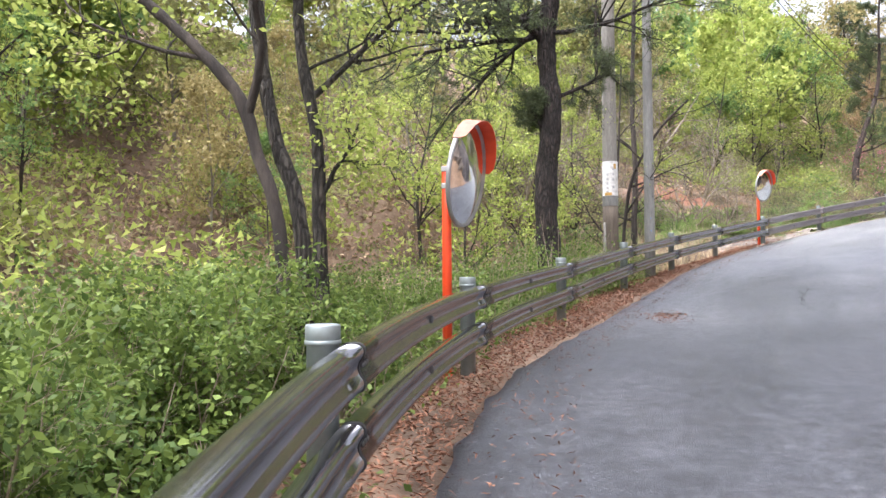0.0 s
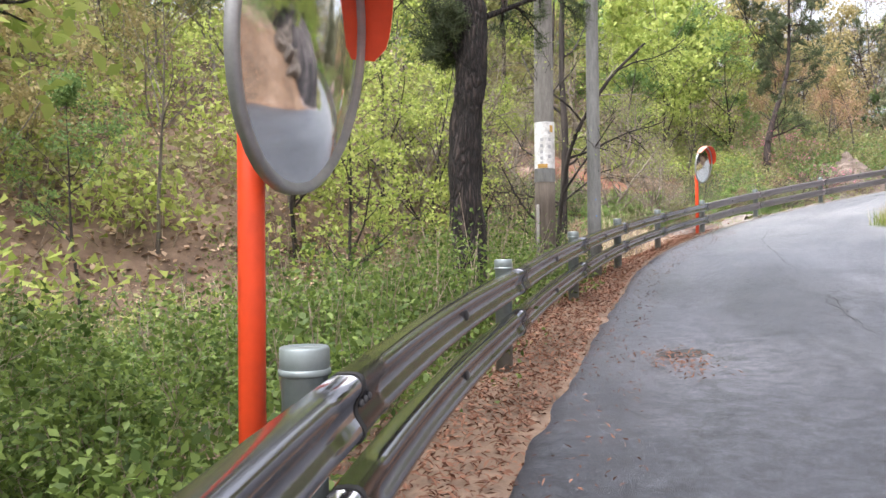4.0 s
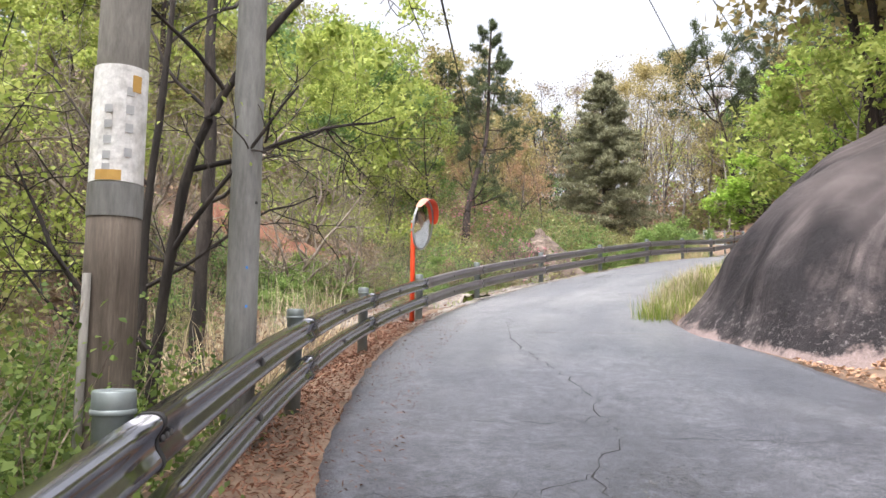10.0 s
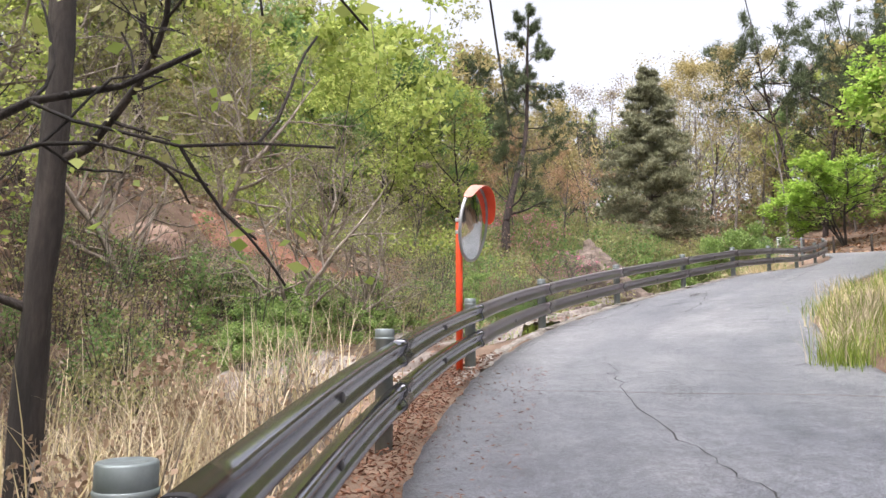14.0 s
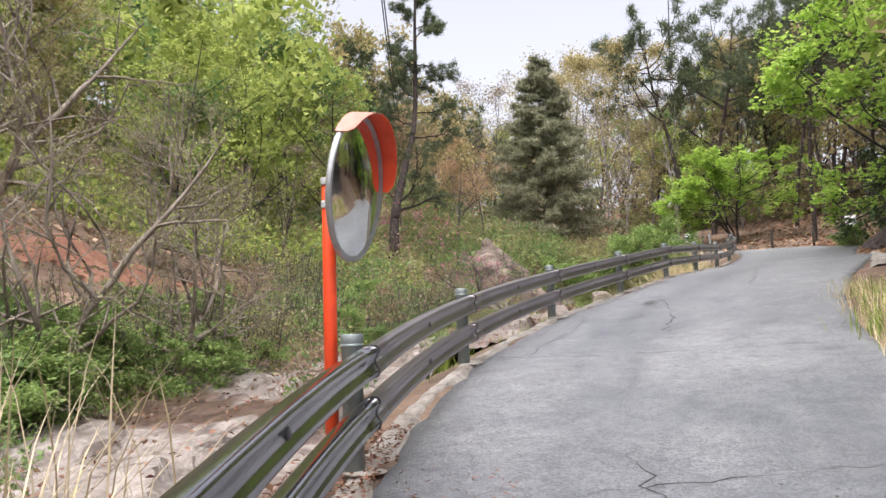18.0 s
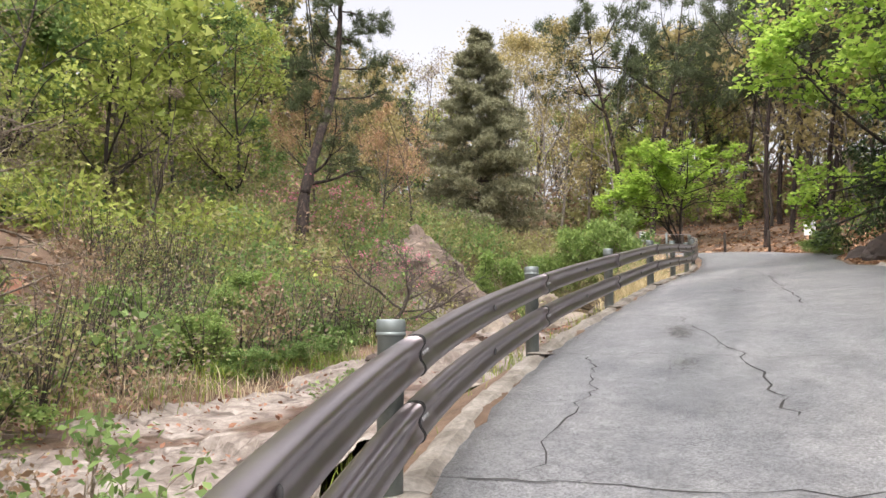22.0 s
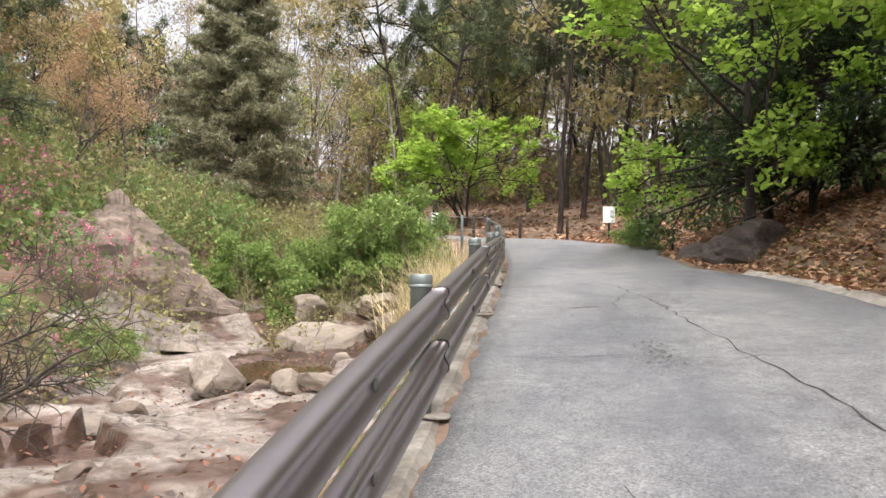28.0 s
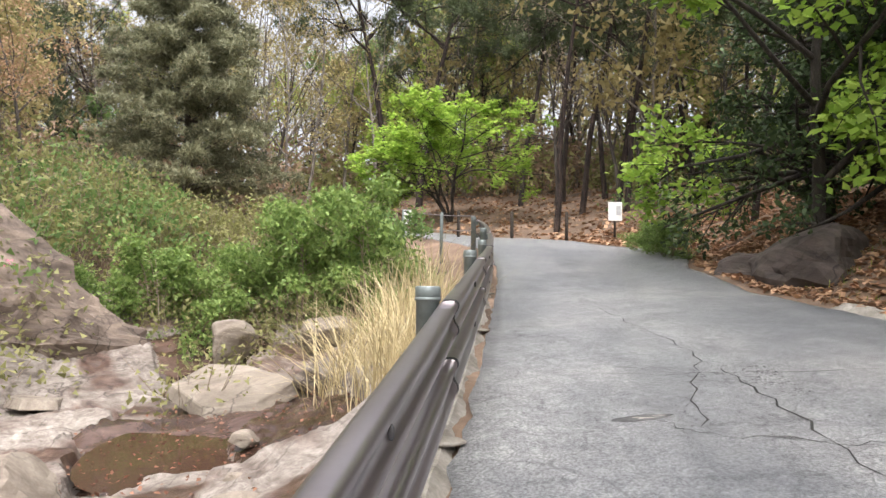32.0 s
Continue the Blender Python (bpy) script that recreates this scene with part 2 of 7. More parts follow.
def crack_lines(nt, v, scale, width):
    """A net of thin wandering cracks, strong in some places and absent in others."""
    cell = nt.nodes.new("ShaderNodeTexVoronoi")
    cell.feature = "DISTANCE_TO_EDGE"
    cell.inputs["Scale"].default_value = scale
    nz = nt.nodes.new("ShaderNodeTexNoise")
    nz.inputs["Scale"].default_value, nz.inputs["Detail"].default_value = 1.7, 5
    nt.links.new(v, nz.inputs["Vector"])
    warp = nt.nodes.new("ShaderNodeVectorMath")
    warp.operation = "MULTIPLY_ADD"
    warp.inputs[1].default_value = (0.9, 0.9, 0.9)
    nt.links.new(nz.outputs["Color"], warp.inputs[0])
    nt.links.new(v, warp.inputs[2])
    nt.links.new(warp.outputs[0], cell.inputs["Vector"])
    line = ramp(nt, cell.outputs["Distance"], [(0.0, (0.9, 0.9, 0.9)), (width, (0, 0, 0))])
    return mix(nt, 1.0, line, ramp(nt, noise_tex(nt, v, 0.6, 2), [(0.42, (0.15, 0.15, 0.15)), (0.6, (1, 1, 1))]), "MULTIPLY")


def rock_material(name, dark, mid, light, wet=0.0):
    m, nt, bsdf = material(name)
    v = coords(nt, "Object")
    warp = coords(nt, "Object", (0.5, 1.1, 2.2))
    bed, blot, grain = noise_tex(nt, warp, 1.2, 6, 0.65, 1.2), noise_tex(nt, v, 0.45, 4), noise_tex(nt, v, 30, 6, 0.75)
    base = ramp(nt, bed, [(0.3, dark), (0.48, mid), (0.68, light)])
    base = mix(nt, ramp(nt, blot, [(0.48, (0, 0, 0)), (0.66, (0.55, 0.55, 0.55))]), base, tuple(c * 0.55 for c in mid))
    base = mix(nt, 0.5, base, ramp(nt, grain, [(0.3, (0.6, 0.6, 0.6)), (0.7, (1.3, 1.3, 1.3))]), "MULTIPLY")
    base = mix(nt, crack_lines(nt, v, 0.9, 0.02), base, tuple(c * 0.35 for c in dark))
    nt.links.new(base, bsdf.inputs["Base Color"])
    bsdf.inputs["Roughness"].default_value = 0.85 - 0.68 * wet
    bump(nt, bsdf, bed, 0.5, 0.05)
    return m


def wet_rock_material():
    """Streambed granite: pale where dry, rust-brown and shiny where the water seeps."""
    m, nt, bsdf = material("streambed_granite")
    v = coords(nt, "Object")
    wet, bed, grain, fine = noise_tex(nt, v, 0.42, 5, 0.6, 0.8), noise_tex(nt, coords(nt, "Object", (1.0, 0.6, 2.5)), 2.3, 6, 0.7, 1.5), noise_tex(nt, v, 26, 6, 0.75), noise_tex(nt, v, 7, 5, 0.7)
    dry = ramp(nt, bed, [(0.28, (0.085, 0.067, 0.056)), (0.44, (0.19, 0.163, 0.145)), (0.62, (0.32, 0.292, 0.268))])
    damp = ramp(nt, bed, [(0.3, (0.045, 0.026, 0.02)), (0.5, (0.105, 0.066, 0.052)), (0.7, (0.19, 0.14, 0.118))])
    k = ramp(nt, wet, [(0.5, (0, 0, 0)), (0.58, (1, 1, 1))])
    base = mix(nt, k, dry, damp)
    base = mix(nt, 0.7, base, ramp(nt, grain, [(0.3, (0.6, 0.6, 0.6)), (0.7, (1.3, 1.3, 1.3))]), "MULTIPLY")
    base = mix(nt, 0.6, base, ramp(nt, fine, [(0.35, (0.6, 0.57, 0.55)), (0.6, (1.15, 1.15, 1.15))]), "MULTIPLY")
    base = mix(nt, crack_lines(nt, v, 1.1, 0.03), base, (0.028, 0.017, 0.013))
    info = nt.nodes.new("ShaderNodeObjectInfo")
    base = mix(nt, 1.0, base, ramp(nt, info.outputs["Random"], [(0.0, (0.82, 0.8, 0.78)), (1.0, (1.16, 1.15, 1.14))]), "MULTIPLY")
    nt.links.new(base, bsdf.inputs["Base Color"])
    nt.links.new(ramp(nt, wet, [(0.49, (0.85, 0.85, 0.85)), (0.6, (0.3, 0.3, 0.3))]), bsdf.inputs["Roughness"])
    bump(nt, bsdf, bed, 0.6, 0.025)
    return m


def painted(name, colour, rough=0.45, metal=0.0, wear=0.25):
    m, nt, bsdf = material(name)
    v = coords(nt, "Object")
    n = noise_tex(nt, v, 6, 6, 0.7)
    k = ramp(nt, n, [(0.3, tuple(c * (1 - wear) for c in colour)), (0.6, colour), (0.8, tuple(min(1, c * (1 + wear * 0.6) + 0.01) for c in colour))])
    nt.links.new(k, bsdf.inputs["Base Color"])
    nt.links.new(ramp(nt, n, [(0.3, (rough + 0.15,) * 3), (0.7, (rough - 0.08,) * 3)]), bsdf.inputs["Roughness"])
    bsdf.inputs["Metallic"].default_value = metal
    bump(nt, bsdf, noise_tex(nt, v, 60, 3), 0.06, 0.003)
    return m


M = {}
M["asphalt"] = asphalt_material("worn_asphalt")
M["crack"] = two_scale("crack_shadow", (0.018, 0.018, 0.019), (0.03, 0.03, 0.03), (0.05, 0.048, 0.045), 3, 40)
M["soil"] = two_scale("leaf_litter_soil", (0.07, 0.045, 0.03), (0.15, 0.098, 0.066), (0.24, 0.165, 0.118), 0.5, 9.0, 0.95, 0.7, 0.04)
M["bed"] = wet_rock_material()
M["bed_wet"] = rock_material("rust_wet_granite", (0.03, 0.017, 0.012), (0.07, 0.04, 0.03), (0.16, 0.105, 0.085), 0.95)
M["boulder"] = rock_material("pale_boulder", (0.11, 0.085, 0.068), (0.23, 0.193, 0.158), (0.36, 0.318, 0.27))
M["boulder_grey"] = rock_material("grey_boulder", (0.035, 0.028, 0.024), (0.09, 0.07, 0.058), (0.2, 0.16, 0.13))
M["darkrock"] = rock_material("dark_boulder", (0.03, 0.023, 0.02), (0.06, 0.045, 0.04), (0.105, 0.08, 0.07))
M["concrete"] = two_scale("rough_concrete", (0.17, 0.15, 0.128), (0.28, 0.255, 0.225), (0.38, 0.35, 0.315), 2.2, 26, 0.9, 0.7, 0.02)
def beam_material(name, low, high, metal, rough):
    m, nt, bs = material(name)
    vb = coords(nt)
    film, dust = noise_tex(nt, vb, 1.4, 4, 0.6), noise_tex(nt, vb, 22, 5, 0.75)
    col = ramp(nt, film, [(0.35, low), (0.65, high)])
    col = mix(nt, 0.3, col, ramp(nt, dust, [(0.3, (0.85, 0.85, 0.85)), (0.7, (1.15, 1.15, 1.15))]), "MULTIPLY")
    nt.links.new(col, bs.inputs["Base Color"])
    nt.links.new(ramp(nt, film, [(0.3, (rough * 0.92,) * 3), (0.7, (rough * 1.1,) * 3)]), bs.inputs["Roughness"])
    bs.inputs["Metallic"].default_value = metal
    return m


# beams are greyer and glossier before post 9, browner and duller after
M["beam"] = beam_material("bronze_beam_coat", (0.27, 0.238, 0.25), (0.32, 0.288, 0.3), 0.85, 0.3)
M["beam_grey"] = beam_material("glossy_grey_beam", (0.26, 0.26, 0.28), (0.33, 0.33, 0.35), 0.97, 0.16)
M["post"] = painted("galvanised_post", (0.215, 0.25, 0.252), 0.46, 0.35, 0.3)
M["bolt"] = painted("zinc_bolt", (0.5, 0.5, 0.52), 0.42, 0.5)
M["bolt_dull"] = painted("dull_bolt", (0.12, 0.12, 0.125), 0.45, 0.5)
M["rubber"] = painted("black_strap", (0.018, 0.018, 0.02), 0.6)
M["red"] = painted("orange_red_enamel", (0.78, 0.075, 0.02), 0.38, 0.0, 0.15)
# hood's pink end: some fading, plus the sky's reflection painted into the colour
M["hood_sky_pink"] = painted("faded_sky_pink_enamel", (0.52, 0.2, 0.15), 0.55)
M["steel"] = painted("dull_steel", (0.42, 0.43, 0.44), 0.45, 0.7)
M["pole"] = two_scale("pole_concrete", (0.15, 0.14, 0.125), (0.22, 0.21, 0.19), (0.3, 0.29, 0.265), 1.3, 30, 0.88, 0.35, 0.01, (1, 1, 0.22))
M["pole_steel"] = two_scale("pole_grey", (0.13, 0.13, 0.122), (0.19, 0.192, 0.185), (0.26, 0.262, 0.25), 1.6, 26, 0.7, 0.3, 0.008, (1, 1, 0.2))
M["sheet"] = two_scale("weathered_white_sheet", (0.55, 0.54, 0.52), (0.72, 0.72, 0.71), (0.8, 0.8, 0.79), 3, 18, 0.5, 0.1, 0.005)
M["ink"] = painted("faded_grey_ink", (0.42, 0.43, 0.44), 0.7)
M["pole_foot"] = two_scale("stained_pole_foot", (0.06, 0.047, 0.036), (0.12, 0.097, 0.077), (0.2, 0.17, 0.14), 1.2, 24, 0.9, 0.4, 0.012, (3, 3, 0.35))
M["ochre"] = painted("ochre_stain", (0.5, 0.3, 0.08), 0.8)
M["blue"] = painted("blue_mark", (0.05, 0.2, 0.55), 0.7)
mm, nt, bs = material("mirror_face")
bs.inputs["Base Color"].default_value = (0.78, 0.8, 0.8, 1)
bs.inputs["Metallic"].default_value, bs.inputs["Roughness"].default_value = 1.0, 0.06
M["mirror"] = mm


# ---- plan: the guard rail's line, from its posts ----
LINE = [(9.5, -18.0, 0.3), (7.6, -10.0, 0.55), (5.6, -1.9, 0.88), (4.84, 2.06, 1.07), (4.80, 5.77, 1.25), (5.44, 9.72, 1.5), (6.42, 13.6, 1.86),
        (7.62, 17.35, 2.22), (9.12, 20.95, 2.6), (11.06, 24.36, 3.05), (13.52, 27.4, 3.6), (16.58, 29.95, 4.2), (19.9, 32.12, 4.79),
        (23.26, 34.26, 5.36), (26.56, 36.44, 5.8), (29.9, 38.7, 6.2), (33.1, 41.0, 6.75), (36.1, 43.5, 7.4), (38.0, 46.4, 7.85), (40.2, 50.6, 8.4), (41.2, 57.0, 9.2), (40.6, 67.0, 10.3)]
FIRST_POST, LAST_POST = 1, 17


def spline(points, per=10):
    """A smooth line through the points."""
    p = np.array(points, float)
    p = np.vstack([2 * p[0] - p[1], p, 2 * p[-1] - p[-2]])
    out = []
    for i in range(1, len(p) - 2):
        for k in range(per):
            t = k / per
            a, b, c, d = p[i - 1], p[i], p[i + 1], p[i + 2]
            out.append(0.5 * (2 * b + (c - a) * t + (2 * a - 5 * b + 4 * c - d) * t**2 + (3 * b - a - 3 * c + d) * t**3))
    out.append(p[-2])
    return np.array(out)


PER = 10
RAIL = spline(LINE, PER)
SEG = RAIL[1:, :2] - RAIL[:-1, :2]
SEGLEN = np.linalg.norm(SEG, axis=1)


def along(x, y):
    """Stations along the rail's line (1 a post) and the distance to its right."""
    x, y = np.atleast_1d(np.asarray(x, float)), np.atleast_1d(np.asarray(y, float))
    st, off = np.zeros(len(x)), np.zeros(len(x))
    for lo in range(0, len(x), 4000):
        q = np.stack([x[lo:lo + 4000], y[lo:lo + 4000]], 1)
        rel = q[:, None] - RAIL[None, :-1, :2]
        t = np.clip((rel * SEG).sum(2) / SEGLEN**2, 0, 1)
        gap = rel - t[..., None] * SEG
        dist = np.hypot(gap[..., 0], gap[..., 1])
        k = dist.argmin(1)
        row = np.arange(len(q))
        side = SEG[k, 1] * rel[row, k, 0] - SEG[k, 0] * rel[row, k, 1]
        near = dist[row, k][:, None]
        wt = np.exp(-(dist - near) / (0.004 + 0.045 * near))
        st[lo:lo + 4000] = (wt * (np.arange(len(SEG))[None] + t)).sum(1) / wt.sum(1) / PER
        off[lo:lo + 4000] = np.where(side > 0, 1, -1) * dist[row, k]
    return st, off


def at_station(st, off=0.0):
    """The plan place at a station, off metres to the right, and the way ahead there."""
    f = min(max(st * PER, 0), len(RAIL) - 1.001)
    k = int(f)
    p = RAIL[k] + (RAIL[k + 1] - RAIL[k]) * (f - k)
    w = SEG[k] / SEGLEN[k]
    return p[0] + w[1] * off, p[1] - w[0] * off, math.atan2(w[0], w[1])


STN = np.arange(len(LINE))
Z0 = np.array([p[2] for p in LINE])
WIDTH = np.array([5.0, 5.0, 5.2, 5.4, 5.8, 6.3, 6.3, 6.0, 5.7, 4.65, 4.3, 4.3, 4.35, 4.6, 4.8, 4.3, 4.4, 5.6, 5.6, 5.0, 5, 5])
EDGE = np.array([0.4, 0.4, 0.4, 0.4, 0.4, 0.6, 0.6, 0.42, 0.3, 0.2, 0.18, 0.18, 0.18, 0.2, 0.2, 0.22, 0.3, 0.3, 0.3, 0.3, 0.3, 0.3])


def fall(st):
    """The road's cross slope, rising to the right where it is positive."""
    return np.interp(st, [4.5, 6, 8.6, 10], [0.02, -0.004, -0.004, 0.02])


# the ground left of the rail: rows are stations, columns distances, heights against the road's edge
OUT = np.array([0.0, 0.5, 1.2, 2.5, 4.5, 7.0, 9.0, 12.0, 20.0, 40.0, 90.0])
LEFT = {0: (-0.03, -0.1, -0.3, -0.7, -0.9, -0.6, 0.2, 1.5, 6.0, 17, 38),
        4: (-0.03, -0.1, -0.3, -0.6, -0.8, -0.5, 0.2, 1.4, 5.5, 16, 38),
        6: (-0.03, -0.1, -0.3, -0.7, -1.0, -0.9, -0.4, 1.0, 5.0, 15, 38),
        8: (-0.03, -0.15, -0.6, -1.1, -1.1, 0.3, 2.8, 4.6, 8.0, 17, 38),
        9: (-0.03, -0.06, -0.12, -0.25, -0.2, 1.3, 3.9, 5.2, 8.4, 17, 38),
        10: (-0.03, -0.1, -0.16, -0.28, -0.1, 0.9, 3.0, 4.4, 7.4, 15, 36),
        11: (-0.03, -0.25, -0.35, -0.45, -0.3, 0.5, 1.8, 3.0, 6.0, 13, 31),
        12: (-0.03, -0.3, -0.5, -0.6, -0.6, -0.3, 0.8, 1.6, 4.0, 9, 24),
        13: (-0.03, -0.4, -0.85, -1.2, -1.38, -1.2, 0.3, 1.4, 4.2, 11, 28),
        14: (-0.03, -0.4, -0.95, -1.35, -1.6, -1.55, 0.0, 1.2, 4.5, 13, 30),
        15: (-0.03, -0.35, -0.85, -1.3, -1.5, -1.35, 0.2, 1.2, 5.0, 14, 32),
        17: (-0.03, -0.2, -0.4, -0.8, -0.9, -0.2, 0.5, 1.4, 5.5, 15, 34),
        21: (-0.03, -0.2, -0.4, -0.6, -0.6, -0.2, 0.5, 1.4, 5.5, 15, 34)}
BANK = {0: 0.75, 5: 0.7, 7: 0.6, 9: 0.5, 10: 0.4, 12: 0.42, 14: 0.46, 16: 0.46, 17: 0.38, 18: 0.3, 21: 0.27}


def bed_width(st):
    """How far the bare streambed reaches from the rail."""
    return np.interp(st, [8.75, 10.3, 11.0, 11.8, 12.4, 13.4, 16], [3.8, 3.9, 3.2, 3.3, 4.7, 8.3, 8.3])


def bed_mask(st, u):
    """One on the bare streambed, nothing off it."""
    return np.clip((u - 0.5) / 0.6, 0, 1) * np.clip((bed_width(st) - 0.1 - u) / 0.5, 0, 1) * np.clip((st - 8.8) / 0.3, 0, 1) * np.clip((15.9 - st) / 0.3, 0, 1)


def top_height(x, y):
    """The height on which loose things lie: the ground, or the slabs of the streambed."""
    st, off = along(x, y)
    return ground_height(x, y) + 0.52 * bed_mask(st, -off)


def ground_height(x, y, rough=True):
    """The ground's height, without the road's own layer."""
    x, y = np.atleast_1d(np.asarray(x, float)), np.atleast_1d(np.asarray(y, float))
    st, off = along(x, y)
    z = np.interp(st, STN, Z0)
    w, e = np.interp(st, STN, WIDTH), np.interp(st, STN, EDGE)
    u = np.maximum(-off, 0)
    keys = sorted(LEFT)
    table = np.array([LEFT[k] for k in keys])
    cols = np.stack([np.interp(st, keys, table[:, j]) for j in range(len(OUT))], 1)
    k = np.clip(np.searchsorted(OUT, u) - 1, 0, len(OUT) - 2)
    row = np.arange(len(u))
    f = np.clip((u - OUT[k]) / (OUT[k + 1] - OUT[k]), 0, 1)
    f = f * f * (3 - 2 * f) * 0.5 + f * 0.5
    left = cols[row, k] * (1 - f) + cols[row, k + 1] * f
    over = np.maximum(off - w, 0)
    slope = np.interp(st, sorted(BANK), [BANK[q] for q in sorted(BANK)])
    verge = np.interp(st, [5, 5.5, 7.7, 8.1, 8.6, 9.6, 10.5], [0.9, 0.4, 0.4, 2.5, 3.2, 2.2, 0.9])
    climb = slope * np.maximum(over - verge, 0)
    cap = np.interp(st, [12, 15.5, 17], [24, 19, 14])
    climb = cap * (1 - np.exp(-climb / cap))
    right = fall(st) * np.minimum(off, w) + np.where(st < 10, 0.0, 0.05) * np.minimum(over, verge) + climb
    z = z + np.where(off < 0, left, right)
    if rough:
        wild = np.clip(np.where(off < 0, u / 1.5, over / 1.0), 0, 1)
        bed = bed_mask(st, u)
        wild = wild * (1 - bed)
        z = z - 0.45 * bed
        n = np.array([noise.fractal((a * 0.35, b * 0.35, 3.1), 1.0, 2.0, 4) for a, b in zip(x, y)])
        z = z + 0.22 * n * wild
    on_road = (off > e - 0.02) & (off < w + 0.02)
    return np.where(on_road, z - 0.07, z - 0.012)


def ground_at(x, y):
    return float(ground_height(x, y)[0])


def link_mesh(name, verts, faces, mats, smooth=False):
    me = bpy.data.meshes.new(name)
    me.from_pydata([tuple(v) for v in verts], [], faces)
    for m in mats if isinstance(mats, (list, tuple)) else [mats]:
        me.materials.append(m)
    if smooth:
        me.polygons.foreach_set("use_smooth", [True] * len(me.polygons))
    me.update()
    return me


def part(name, data, mat, parent, label="", m=None, smooth=False):
    """One mesh object under a thing or under a part; data is a bmesh, a mesh or (verts, faces)."""
    if isinstance(data, bmesh.types.BMesh):
        me = bpy.data.meshes.new(name)
        if smooth:
            for fc in data.faces:
                fc.smooth = True
        data.to_mesh(me)
        data.free()
        me.materials.append(mat)
    elif isinstance(data, tuple):
        me = link_mesh(name, data[0], data[1], mat, smooth)
    else:
        me = data
    ob = new(name, me)
    ob.parent = parent
    if m is not None:
        ob.matrix_basis = m
    return tagged(ob, label)


def thing(name, label, category, m=None, group="", kind=""):
    ob = new(name)
    ob.empty_display_size = 0.2
    if m is not None:
        ob.matrix_basis = m
    return tagged(ob, label, category, group, kind)


def solid(name, data, mat, label, category="", m=None, group="", kind="", smooth=False):
    """A thing of one mesh."""
    ob = part(name, data, mat, None, "", m, smooth)
    return tagged(ob, label, category, group, kind)


def box(bm, sx, sy, sz, m=None, bevel=0.0):
    r = bmesh.ops.create_cube(bm, size=1, matrix=(m or Matrix()) @ Matrix.Diagonal((sx, sy, sz, 1)))
    if bevel:
        es = list({e for v in r["verts"] for e in v.link_edges})
        bmesh.ops.bevel(bm, geom=es, offset=bevel, segments=2, affect="EDGES", profile=0.5)
    return bm


def lathe(profile, n=20, m=None):
    """(verts, faces) of a profile of (radius, height) turned about z."""
    verts, faces = [], []
    for r, z in profile:
        for k in range(n):
            a = 2 * math.pi * k / n
            v = Vector((r * math.cos(a), r * math.sin(a), z))
            verts.append(m @ v if m else v)
    for j in range(len(profile) - 1):
        for k in range(n):
            a, b = j * n + k, j * n + (k + 1) % n
            faces.append((a, b, b + n, a + n))
    faces.append(tuple(range(n - 1, -1, -1)))
    faces.append(tuple((len(profile) - 1) * n + k for k in range(n)))
    return verts, faces


def sweep(line, profile, closed=True):
    """(verts, faces) of a profile of (right, up) carried along a line of points, upright."""
    verts, faces = [], []
    n = len(profile)
    for i, p in enumerate(line):
        a, b = Vector(line[max(i - 1, 0)]), Vector(line[min(i + 1, len(line) - 1)])
        w = (b - a).normalized()
        r = w.cross(Vector((0, 0, 1))).normalized()
        up = r.cross(w)
        for px_, pz in profile:
            verts.append(Vector(p) + r * px_ + up * pz)
    for i in range(len(line) - 1):
        for k in range(n if closed else n - 1):
            a, b = i * n + k, i * n + (k + 1) % n
            faces.append((a, b, b + n, a + n))
    if closed:
        faces.append(tuple(range(n)))
        faces.append(tuple((len(line) - 1) * n + k for k in range(n - 1, -1, -1)))
    return verts, faces


# ---- ground ----
def lines_of(lo, hi, step, far):
    mid = list(np.arange(lo, hi, step))
    out, d = [], step
    a = lo
    while a > -far:
        d *= 1.13
        a -= d
        out.append(a)
    out = out[::-1] + mid
    a, d = mid[-1], step
    while a < far:
        d *= 1.13
        a += d
        out.append(a)
    return np.array(out)


gx, gy = lines_of(-4, 50, 0.4, 900), lines_of(-6, 60, 0.4, 900)
GX, GY = np.meshgrid(gx, gy)
gz = ground_height(GX.ravel(), GY.ravel())
nx = len(gx)
gf = [(j * nx + i, j * nx + i + 1, (j + 1) * nx + i + 1, (j + 1) * nx + i) for j in range(len(gy) - 1) for i in range(nx - 1)]
solid("ground", (np.stack([GX.ravel(), GY.ravel(), gz], 1), gf), M["soil"], "brown leaf-littered hillside soil with moss and stones", "ground", kind="structure", smooth=True)

# ---- road ----
SEAM = 8.62


